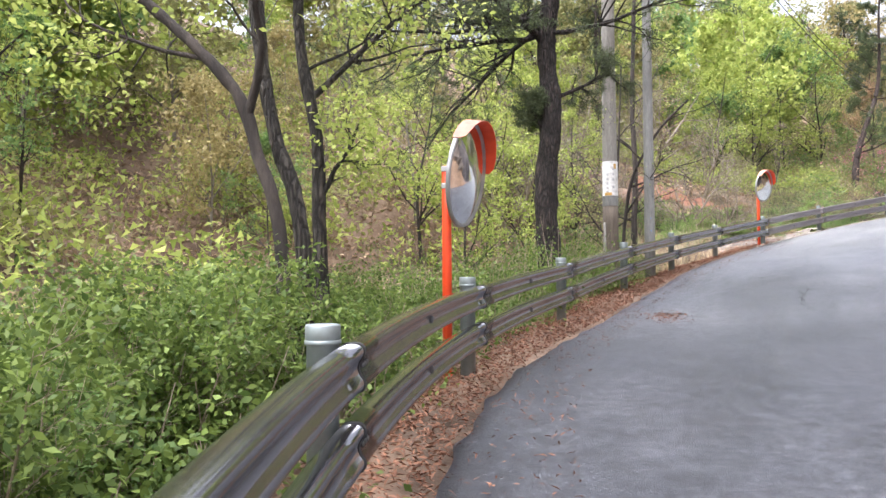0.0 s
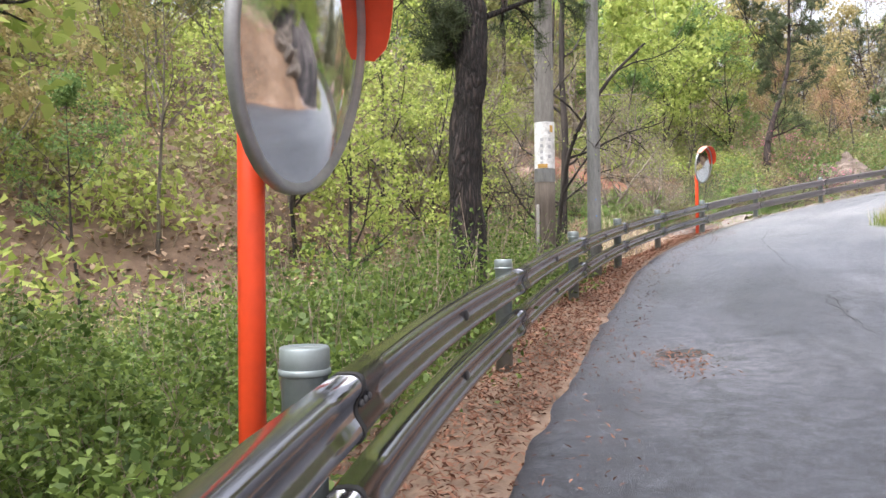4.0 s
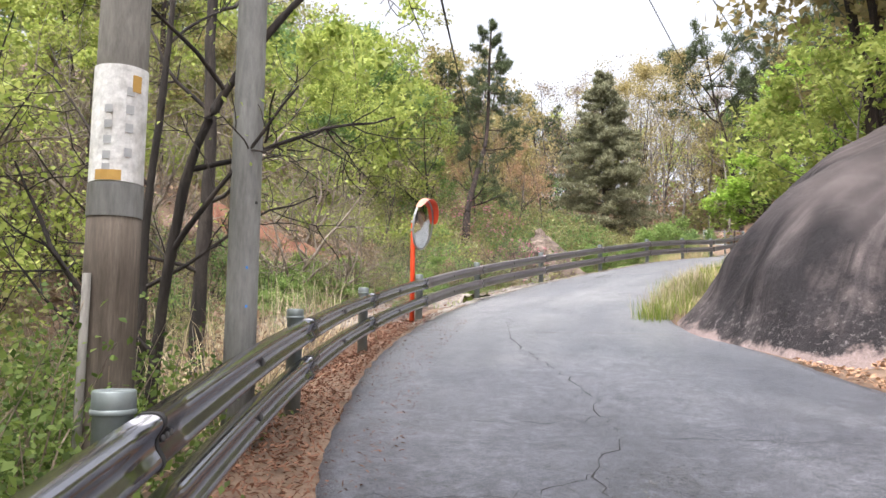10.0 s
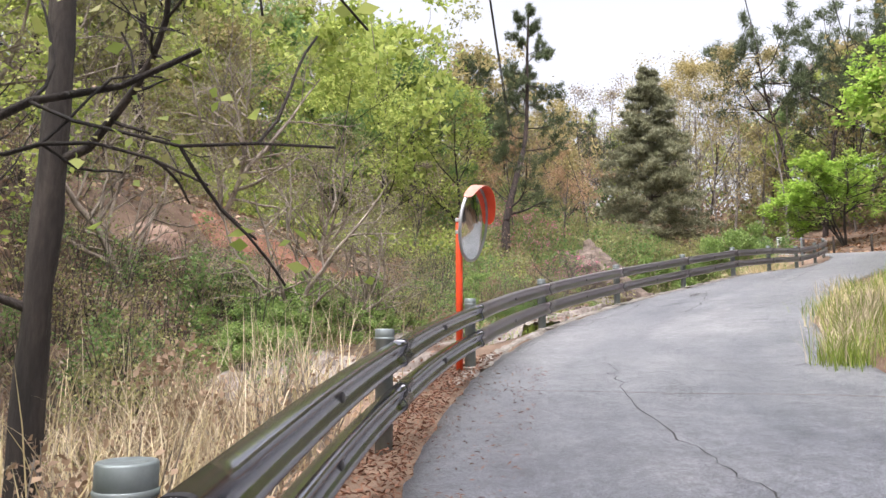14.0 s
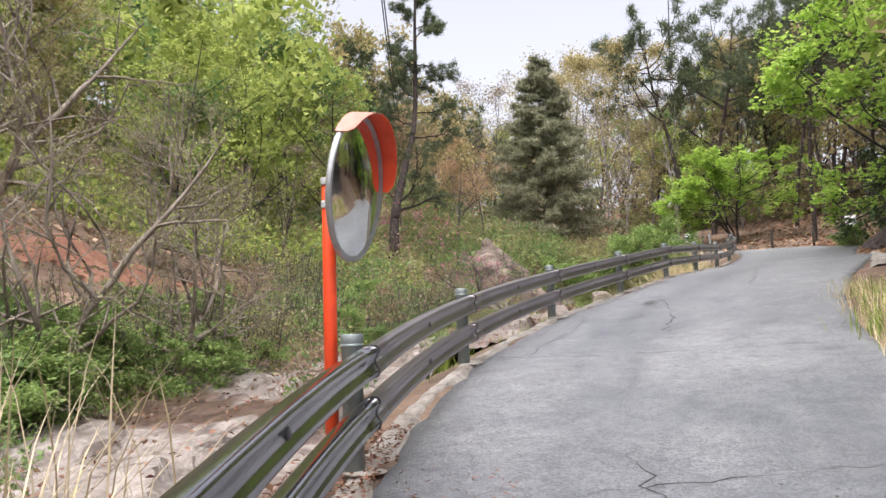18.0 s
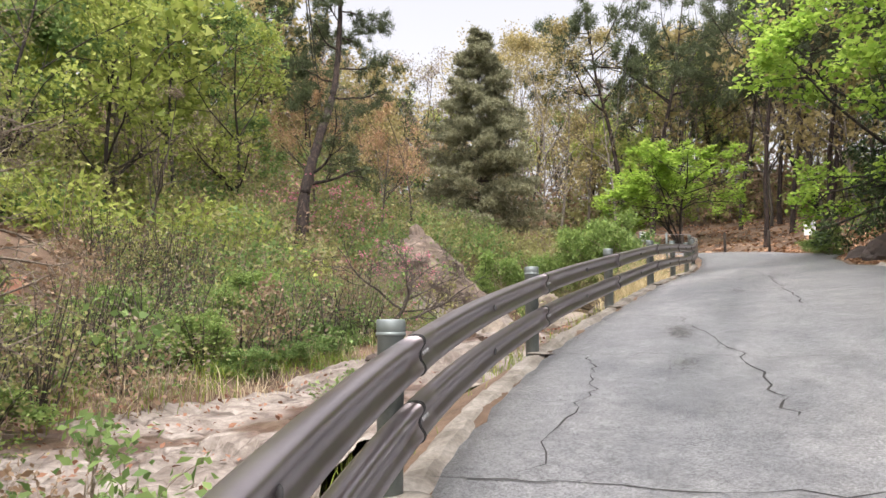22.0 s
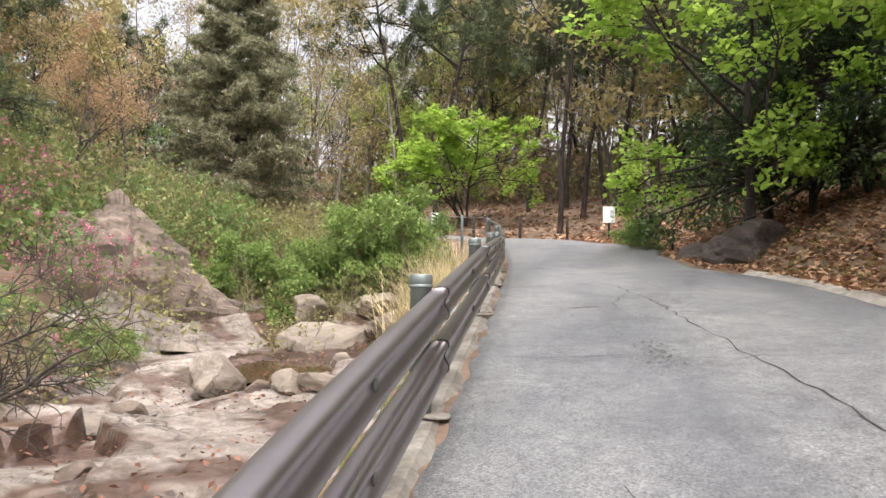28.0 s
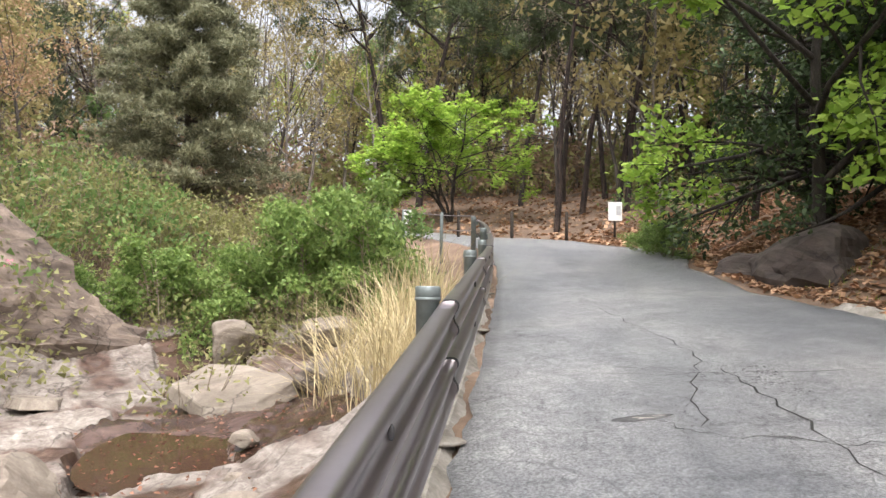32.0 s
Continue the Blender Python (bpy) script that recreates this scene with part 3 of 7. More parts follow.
def road_sheet(name, s0, s1, mat, label):
    rv, rfaces, cols = [], [], 30
    sts = np.linspace(s0, s1, int((s1 - s0) / 0.05) + 2)
    for st in sts:
        w, e = np.interp(st, STN, WIDTH), np.interp(st, STN, EDGE)
        for k in range(cols + 1):
            off = e + (w - e) * k / cols
            if k in (0, cols):
                off += 0.06 * noise.noise((st * 9, k, 0)) + 0.05 * noise.noise((st * 29, k, 5))
            x, y, _ = at_station(st, off)
            z = np.interp(st, STN, Z0) + fall(st) * off + 0.012 * noise.noise((x * 0.7, y * 0.7, 1)) - (0.015 if k in (0, cols) else 0)
            rv.append((x, y, z))
        for k in (0, cols):
            x, y, z = rv[-1 - cols] if k == 0 else rv[-2]
            rv.append((x, y, z - 0.09))
    wid = cols + 3
    for j in range(len(sts) - 1):
        a, b = j * wid, (j + 1) * wid
        for k in range(cols):
            rfaces.append((a + k, a + k + 1, b + k + 1, b + k))
        rfaces.append((a + cols + 1, a, b, b + cols + 1))
        rfaces.append((a + cols, a + cols + 2, b + cols + 2, b + cols))
    ob = solid(name, (rv, rfaces), mat, label, "road", kind="structure", smooth=True)
    where = []
    for st in sts:
        w, e = np.interp(st, STN, WIDTH), np.interp(st, STN, EDGE)
        where += [(e + (w - e) * k / cols, st * 4.0) for k in range(cols + 1)] + [(e, st * 4.0), (w, st * 4.0)]
    lay = ob.data.uv_layers.new(name="along_road")
    loops = np.empty(len(ob.data.loops), np.int32)
    ob.data.loops.foreach_get("vertex_index", loops)
    lay.data.foreach_set("uv", np.array(where, np.float32)[loops].ravel())
    return ob


road_sheet("road_lower", 0.0, SEAM, M["asphalt"], "dark grey worn asphalt of a narrow mountain road")
road_sheet("road_upper", SEAM + 0.004, 20.9, M["asphalt"], "pale asphalt of a narrow mountain road with cracks")


def road_z(x, y):
    st, off = along(x, y)
    return float(np.interp(st[0], STN, Z0) + fall(st[0]) * off[0] + 0.012 * noise.noise((x * 0.7, y * 0.7, 1)))


# ---- guard rail ----
# a folded beam: a broad top, two rounded rolls and a shallow groove between them
ROLL = [(-0.02, 0.078), (-0.018, 0.09), (-0.005, 0.098), (0.03, 0.1005), (0.054, 0.0985), (0.068, 0.092), (0.077, 0.081), (0.08, 0.068), (0.078, 0.055), (0.07, 0.041), (0.06, 0.027), (0.054, 0.014)]
SKIN = ROLL + [(0.052, 0.0)] + [(x, -z) for x, z in ROLL[::-1][:-2]]
BEAM = SKIN + [(x - 0.006, z * 0.95) for x, z in SKIN[::-1]]
POST_R, POST_H, UPPER, LOWER, OUTSET = 0.068, 0.88, 0.70, 0.37, 0.097
rail = thing("guard_rail", "bronze-painted double-beam steel guard rail on grey tubular posts", "guard rail")
post_prof = [(POST_R, -0.5), (POST_R, POST_H - 0.075), (POST_R + 0.006, POST_H - 0.07), (POST_R + 0.006, POST_H - 0.006), (POST_R + 0.002, POST_H), (POST_R - 0.012, POST_H + 0.001), (POST_R - 0.02, POST_H - 0.004), (0.01, POST_H - 0.002)]
pv, pf = lathe(post_prof, 24)
post_me = link_mesh("post", pv, pf, M["post"], True)
cap_v, cap_f = lathe([(POST_R + 0.004, POST_H - 0.085), (POST_R + 0.0095, POST_H - 0.08), (POST_R + 0.0095, POST_H - 0.066), (POST_R + 0.004, POST_H - 0.062)], 24)
cap_me = link_mesh("cap_ring", cap_v, cap_f, M["post"], True)
bm = bmesh.new()
box(bm, 0.075, 0.1, 0.11, pose(POST_R + 0.03, 0, 0), 0.012)
bracket_me = bpy.data.meshes.new("bracket")
bm.to_mesh(bracket_me)
bm.free()
bracket_me.materials.append(M["post"])
bv, bf = lathe([(0.013, 0), (0.013, 0.009), (0.008, 0.013), (0.002, 0.0135)], 10, pose(0, 0, 0, 0, 90, 0))
bolt_me = link_mesh("bolt", bv, bf, M["bolt"], True)
dull_bolt_me = link_mesh("bolt", bv, bf, M["bolt_dull"], True)


def rail_point(st, off, h):
    x, y, a = at_station(st, off)
    return Vector((x, y, float(np.interp(st, STN, Z0)) + h)), a


for k in range(FIRST_POST, LAST_POST + 1):
    p, a = rail_point(k, 0, 0)
    m = Matrix.Translation(p) @ pose(0, 0, 0, 0, 0, -math.degrees(a))
    post = part("post", post_me, None, rail, m=m)
    part("cap_ring", cap_me, None, post)
    for h in (UPPER, LOWER):
        part("bracket", bracket_me, None, post, m=pose(0, 0, h))
    for h in (UPPER, LOWER):
        if k < LAST_POST:
            line = []
            for j in range(13):
                q, _ = rail_point(k + j / 12, OUTSET, h)
                line.append(q)
            beam = part("beam", sweep(line, BEAM), M["beam_grey"] if k < 9 else M["beam"], rail, "greyer, glossier beam" if k < 9 else "brown painted beam", smooth=True)
            if -3 < k - 3 < 12:
                for f in (0.5,):
                    q, aa = rail_point(k + f, OUTSET + 0.051, h)
                    part("bolt", dull_bolt_me, None, beam, m=Matrix.Translation(q) @ pose(0, 0, 0, 0, 0, -math.degrees(aa)) @ Matrix.Diagonal((1.5, 0.8, 2.0, 1)))
        # strap over the joint, and its bolts
        if k > FIRST_POST:
            q0, aa = rail_point(k - 0.004, OUTSET, h)
            q1, _ = rail_point(k + 0.004, OUTSET, h)
            prof = [(x + 0.006, z * 1.06) for x, z in SKIN] + [(x - 0.002, z * 0.98) for x, z in SKIN[::-1]]
            part("strap", sweep([q0, q1], prof), M["rubber"], rail, "black joint strap")
            for f in (0.016, 0.028, 0.04):
                q, aa = rail_point(k + f, OUTSET + 0.051, h)
                part("bolt", dull_bolt_me if k < 9 else bolt_me, None, rail, m=Matrix.Translation(q) @ pose(0, 0, 0, 0, 0, -math.degrees(aa)))


# ---- convex mirrors ----
def traffic_mirror(name, x, y, z, height, facing, label):
    """A round convex mirror with a red hood on a red pole. facing: compass bearing of its face."""
    ob = thing(name, label, "traffic mirror", pose(x, y, z, 0, 0, -facing), group="traffic mirrors")
    R = 0.478
    part("pole", lathe([(0.045, -0.3), (0.045, height + 0.08), (0.04, height + 0.09), (0.01, height + 0.095)], 16), M["red"], ob, smooth=True)
    tilt = pose(0, 0.21, height, -8, 0, 0)
    # local: the face looks along +y
    turn = tilt @ pose(0, 0, 0, -90, 0, 0)
    dome, n, rings = [], 40, 10
    faces = []
    for j in range(rings + 1):
        r = R * j / rings
        for k in range(n):
            a = 2 * math.pi * k / n
            dome.append(turn @ Vector((r * math.cos(a), r * math.sin(a), 0.055 * (1 - (r / R) ** 2))))
    for j in range(rings):
        for k in range(n):
            a, b = j * n + k, j * n + (k + 1) % n
            faces.append((a, a + n, b + n, b) if j else (a, a + n, b + n))
    face = part("mirror_face", (dome, faces), M["mirror"], ob, "convex mirror glass", smooth=True)
    prof = [(R - 0.012, 0.004), (R + 0.004, 0.018), (R + 0.02, 0.01), (R + 0.024, -0.02), (R - 0.05, -0.05), (R - 0.2, -0.075), (0.02, -0.085)]
    part("rim", lathe(prof, 40, turn), M["steel"], ob, "dull metal rim and back", smooth=True)
    # the first arc takes the pink that carries the painted sky reflection
    for pname, lo, hi, mat, lb in (("faded_hood", 34, 82, M["hood_sky_pink"], "pink end of the hood, sun-faded and with the sky's reflection painted in"), ("hood", 82, 172, M["red"], "orange-red sheet hood")):
        hv, hf = [], []
        n = 16
        for k in range(n + 1):
            a = math.radians(lo + (hi - lo) * k / n)
            depth = 0.05 + 0.09 * max(0.0, math.sin(math.radians((lo + (hi - lo) * k / n - 34) / 138 * 180))) ** 0.35
            for rr, d in ((R + 0.022, -0.03), (R + 0.024, depth), (R + 0.03, depth), (R + 0.032, -0.03)):
                hv.append(turn @ Vector((rr * math.cos(a), -rr * math.sin(a), d)))
        for k in range(n):
            for j in range(4):
                a, b = k * 4 + j, k * 4 + (j + 1) % 4
                hf.append((a, b, b + 4, a + 4))
        hf += [(3, 2, 1, 0), tuple(n * 4 + j for j in range(4))]
        part(pname, (hv, hf), mat, ob, lb, smooth=False)
    bm = bmesh.new()
    box(bm, 0.11, 0.11, 0.05, pose(0, 0.02, height + 0.06), 0.006)
    box(bm, 0.05, 0.2, 0.05, pose(0, 0.1, height + 0.0), 0.006)
    box(bm, 0.11, 0.11, 0.05, pose(0, 0.02, height - 0.1), 0.006)
    part("clamp", bm, M["steel"], ob)
    return ob


traffic_mirror("traffic_mirror", 4.56, 6.02, ground_at(4.56, 6.02), 1.92, 99, "round convex mirror with orange-red hood on red pole beside the rail")
traffic_mirror("traffic_mirror", 10.97, 24.52, ground_at(10.97, 24.52), 1.90, 130, "round convex mirror with orange-red hood on red pole by streambed slab")


# ---- utility poles ----
def utility_pole(name, x, y, r0, r1, h, mat, label, foot_h=0):
    z = ground_at(x, y)
    ob = thing(name, label, "utility pole", pose(x, y, z))
    rad = lambda q: r0 + (r1 - r0) * q / h
    cut = foot_h if foot_h else -0.35
    part("shaft", lathe([(rad(cut + (h - cut) * k / 8), cut + (h - cut) * k / 8) for k in range(9)], 24), mat, ob, smooth=True)
    if foot_h:
        part("shaft_foot", lathe([(rad(q) + 0.002, q) for q in (-0.4, 0.3, 0.9, 1.5, foot_h)], 24), M["pole_foot"], ob, "brown-stained lower part", smooth=True)
    return ob


pole1 = utility_pole("utility_pole", 6.22, 15.97, 0.175, 0.11, 11.5, M["pole"], "thick weathered concrete utility pole with a white notice sheet", 3.66 - ground_at(6.22, 15.97))
pole2 = utility_pole("utility_pole", 7.08, 16.42, 0.118, 0.085, 11.0, M["pole_steel"], "slender grey utility pole standing behind the guard rail")


# ---- streaked granite outcrop beside the road ----
FOOT = [(21.5, 17.0), (18.5, 17.2), (16.3, 17.3), (15.0, 17.6), (14.5, 18.4), (14.3, 19.5), (14.4, 20.7), (14.8, 21.6), (15.6, 22.3), (16.6, 23.0), (17.8, 23.9), (19.4, 24.8), (22.0, 25.8)]


def outcrop():
    line = spline([(x, y, 0) for x, y in FOOT], 8)[:, :2]
    inward = []
    for i in range(len(line)):
        w = line[min(i + 1, len(line) - 1)] - line[max(i - 1, 0)]
        w = w / np.linalg.norm(w)
        inward.append(np.array([w[1], -w[0]]))
    foot = ground_height(line[:, 0], line[:, 1], False) - 0.05
    hub = np.array([20.6, 19.6])
    verts, faces = [], []
    depth = [-0.25, 0, 0.1, 0.22, 0.38, 0.58, 0.8, 1.05, 1.3, 1.6, 1.95, 2.3, 2.7, 3.1, 3.6, 4.2, 5.0, 5.8]
    nose = np.interp(np.linspace(0, 1, len(line)), [0, 0.33, 0.48, 0.6, 0.7, 1], [1.1, 1.4, 1.9, 2.0, 1.5, 1.3])
    for i, p in enumerate(line):
        way = (hub - p)
        far = np.linalg.norm(way)
        way = way / far
        for dpt in depth:
            f = min(dpt, far - 0.05)
            q = p + way * f
            gap_ = np.hypot(line[:, 0] - q[0], line[:, 1] - q[1])
            wt = np.exp(-(gap_ - gap_.min()) * 2.5)
            inner = float(gap_.min()) if f > 0 else 0.0
            bend = float((wt * nose).sum() / wt.sum())
            base = float((wt * foot).sum() / wt.sum()) if f > 0.3 else foot[i]
            rise = 2.85 * (1 - math.exp(-((inner / bend) ** 1.25))) + 0.1 * inner + min(dpt, 0) * 2
            n1 = noise.fractal((q[0] * 0.5, q[1] * 0.5, rise * 0.35), 1.0, 2.0, 5)
            n2 = noise.fractal((q[0] * 2.2, q[1] * 2.2, rise * 0.7), 1.0, 2.0, 4)
            n3 = noise.fractal((q[0] * 1.3, q[1] * 1.3, 4.0), 1.0, 2.0, 3)
            k = min(1, max(inner, 0) / 0.6)
            verts.append((q[0] - (0.16 * n1 + 0.12 * n3) * k, q[1] + (0.1 * n1 + 0.07 * n3) * k, base + rise + (0.24 * n1 + 0.09 * n2) * k))
    c = len(depth)
    for i in range(len(line) - 1):
        for j in range(c - 1):
            a = i * c + j
            faces.append((a, a + 1, a + c + 1, a + c))
    z = 2.85
    run = np.concatenate([[0], np.cumsum(np.linalg.norm(np.diff(line, axis=0), axis=1))])
    slope = [(run[i], d) for i in range(len(line)) for d in depth]
    return [(x - 15, y - 20, h - z) for x, y, h in verts], faces, (15, 20, z), slope


ov, of, oo, slope_uv = outcrop()
fx, fy = np.array([p[0] - 15 for p in FOOT[3:12]]), np.array([p[1] - 20 for p in FOOT[3:12]])
fz = ground_height(fx + 15, fy + 20, False) - 2.85
(tilt_x, tilt_y, tilt_0), *_ = np.linalg.lstsq(np.stack([fx, fy, np.ones(9)], 1), fz, rcond=None)
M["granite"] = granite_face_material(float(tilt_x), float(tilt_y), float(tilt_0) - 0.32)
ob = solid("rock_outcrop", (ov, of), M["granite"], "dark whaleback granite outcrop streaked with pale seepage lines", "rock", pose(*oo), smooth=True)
lay = ob.data.uv_layers.new(name="down_slope")
loops = np.empty(len(ob.data.loops), np.int32)
ob.data.loops.foreach_get("vertex_index", loops)
lay.data.foreach_set("uv", np.array(slope_uv, np.float32)[loops].ravel())
ms = ob.modifiers.new("smooth", "SUBSURF")
ms.levels = ms.render_levels = 1


# ---- plants: building blocks ----
def fast_mesh(name, V, F, mat, smooth=False):
    """A mesh from one array of corners and one array of faces of equal size."""
    V, F = np.asarray(V, np.float32), np.asarray(F, np.int32)
    me = bpy.data.meshes.new(name)
    me.vertices.add(len(V))
    me.vertices.foreach_set("co", V.ravel())
    k = F.shape[1]
    me.loops.add(F.size)
    me.loops.foreach_set("vertex_index", F.ravel())
    me.polygons.add(len(F))
    me.polygons.foreach_set("loop_start", np.arange(0, F.size, k, dtype=np.int32))
    if smooth:
        me.polygons.foreach_set("use_smooth", np.ones(len(F), bool))
    me.materials.append(mat)
    me.update(calc_edges=True)
    return me


def unit(v):
    return v / np.maximum(np.linalg.norm(v, axis=-1, keepdims=True), 1e-9)


def tubes_by_size(branches, sides):
    """Tubes with as many sides as their thickness asks for."""
    big = [b for b in branches if b[1][0] > 0.028]
    small = [b for b in branches if b[1][0] <= 0.028]
    out = [tubes(g, n) for g, n in ((big, sides), (small, 3)) if g]
    if len(out) == 1:
        return out[0]
    return np.concatenate([out[0][0], out[1][0]]), np.concatenate([out[0][1], out[1][1] + len(out[0][0])])


def tubes(branches, sides=5):
    """Corners and four-sided faces of tapered branches, each a (path, radii) pair."""
    V, F, base = [], [], 0
    ang = np.arange(sides) * 2 * math.pi / sides
    for path, rad in branches:
        w = unit(np.gradient(path, axis=0))
        ref = np.where(np.abs(w[:, 2:3]) > 0.9, np.array([[1.0, 0, 0]]), np.array([[0, 0, 1.0]]))
        a = unit(np.cross(w, ref))
        b = np.cross(w, a)
        ring = path[:, None] + rad[:, None, None] * (a[:, None] * np.cos(ang)[None, :, None] + b[:, None] * np.sin(ang)[None, :, None])
        V.append(ring.reshape(-1, 3))
        n = len(path)
        i, k = np.meshgrid(np.arange(n - 1), np.arange(sides), indexing="ij")
        k2 = (k + 1) % sides
        F.append(np.stack([i * sides + k, i * sides + k2, (i + 1) * sides + k2, (i + 1) * sides + k], -1).reshape(-1, 4) + base)
        base += n * sides
    return np.concatenate(V), np.concatenate(F)


def limb(rng, start, way, length, r0, r1, wiggle, pull, n=6):
    """A wandering branch: pull bends it up (or down)."""
    pts, d = [np.array(start, float)], unit(np.array(way, float))
    for _ in range(n - 1):
        d = unit(d + rng.normal(0, wiggle, 3) + np.array([0, 0, pull]))
        pts.append(pts[-1] + d * length / (n - 1))
    return np.array(pts), np.linspace(r0, r1, n) ** 1.0


def grow(rng, height, r0, lean=(0, 0), first=0.3, levels=3, kids=(9, 5, 4), reach=(0.45, 0.5, 0.5), angle=(55, 50, 45), wiggle=(0.05, 0.14, 0.2),
         pull=(0.03, 0.05, 0.04), stems=1, shape=None, trunk_n=10):
    """Branches and the ends on which leaves sit."""
    out, tips = [], []
    level = []
    for s in range(stems):
        a = rng.uniform(0, 6.28)
        way = np.array([lean[0], lean[1], 1.0]) + (np.array([math.cos(a), math.sin(a), 0]) * 0.45 if stems > 1 else 0)
        h = height * (1 if s == 0 else rng.uniform(0.7, 0.95))
        p = limb(rng, (0, 0, -0.25), way, h + 0.25, r0 * (1 if s == 0 else 0.75), r0 * 0.14, wiggle[0], pull[0], trunk_n)
        out.append(p)
        level.append((*p, h))
    for lv in range(levels):
        nxt = []
        for path, rad, ln in level:
            for c in range(kids[lv]):
                t = rng.uniform(first if lv == 0 else 0.25, 1.0)
                f = t * (len(path) - 1)
                i = min(int(f), len(path) - 2)
                p = path[i] + (path[i + 1] - path[i]) * (f - i)
                ax = unit(path[i + 1] - path[i])
                side = unit(np.cross(ax, rng.normal(0, 1, 3)))
                th = math.radians(angle[lv] + rng.normal(0, 10))
                way = ax * math.cos(th) + side * math.sin(th)
                k = shape(t) if (shape and lv == 0) else (1.1 - 0.6 * t)
                length = ln * reach[lv] * k * rng.uniform(0.7, 1.2)
                r = max(min(rad[i] * 0.6, length * 0.028 + 0.004), 0.0025)
                q = limb(rng, p, way, length, r, r * 0.25, wiggle[min(lv + 1, 2)], pull[min(lv + 1, 2)], 2 if r < 0.007 else (6, 4, 3)[min(lv, 2)])
                out.append(q)
                nxt.append((*q, length))
        level = nxt
    for path, rad, ln in level:
        for t in (0.4, 0.7, 1.0):
            f = t * (len(path) - 1)
            i = min(int(f), len(path) - 2)
            tips.append(path[i] + (path[i + 1] - path[i]) * (f - i))
    return out, np.array(tips)


def leaf_cards(rng, centres, count, size, spread, flat=0.5, slim=0.5):
    """Folded four-cornered leaves strewn about the centres, each with its own tilt."""
    n = len(centres) * count
    c = np.repeat(centres, count, 0) + rng.normal(0, spread, (n, 3)) * np.array([1, 1, 0.7])
    up = unit(rng.normal(0, 1, (n, 3)) * (1 - flat) + np.array([0, 0, flat]))
    ax = unit(np.cross(up, rng.normal(0, 1, (n, 3))))
    si = np.cross(up, ax)
    s = (size * rng.uniform(0.6, 1.35, n))[:, None]
    V = np.stack([c - ax * s * 0.5, c + si * s * slim * 0.5 + up * s * 0.1, c + ax * s * 0.5, c - si * s * slim * 0.5 + up * s * 0.1], 1).reshape(-1, 3)
    F = np.arange(n * 4).reshape(-1, 4)
    return V, F


def leaf_chips(rng, centres, count, size, spread, flat=0.5, slim=0.5):
    """Three-cornered leaves, for trees that stay far off."""
    n = len(centres) * count
    c = np.repeat(centres, count, 0) + rng.normal(0, spread, (n, 3)) * np.array([1, 1, 0.8])
    up = unit(rng.normal(0, 1, (n, 3)) * (1 - flat) + np.array([0, 0, flat]))
    ax = unit(np.cross(up, rng.normal(0, 1, (n, 3))))
    si = np.cross(up, ax)
    s = (size * rng.uniform(0.6, 1.35, n))[:, None]
    V = np.stack([c - ax * s * 0.4 - si * s * slim * 0.5, c - ax * s * 0.3 + si * s * slim * 0.5, c + ax * s * 0.6], 1).reshape(-1, 3)
    return V, np.arange(n * 3).reshape(-1, 3)


def needle_tufts(rng, centres, count, length, width, up=0.5):
    """Thin three-cornered needles that stand out from the centres."""
    n = len(centres) * count
    c = np.repeat(centres, count, 0) + rng.normal(0, length * 0.25, (n, 3))
    way = unit(rng.normal(0, 1, (n, 3)) + np.array([0, 0, up]))
    si = unit(np.cross(way, rng.normal(0, 1, (n, 3))))
    L = (length * rng.uniform(0.7, 1.25, n))[:, None]
    V = np.stack([c - si * width * 0.5, c + si * width * 0.5, c + way * L], 1).reshape(-1, 3)
    return V, np.arange(n * 3).reshape(-1, 3)


def bark(name, dark, mid, light, stretch=(3, 3, 0.6), relief=0.9):
    return two_scale(name, dark, mid, light, 1.6, 16, 0.92, relief, 0.03, stretch)


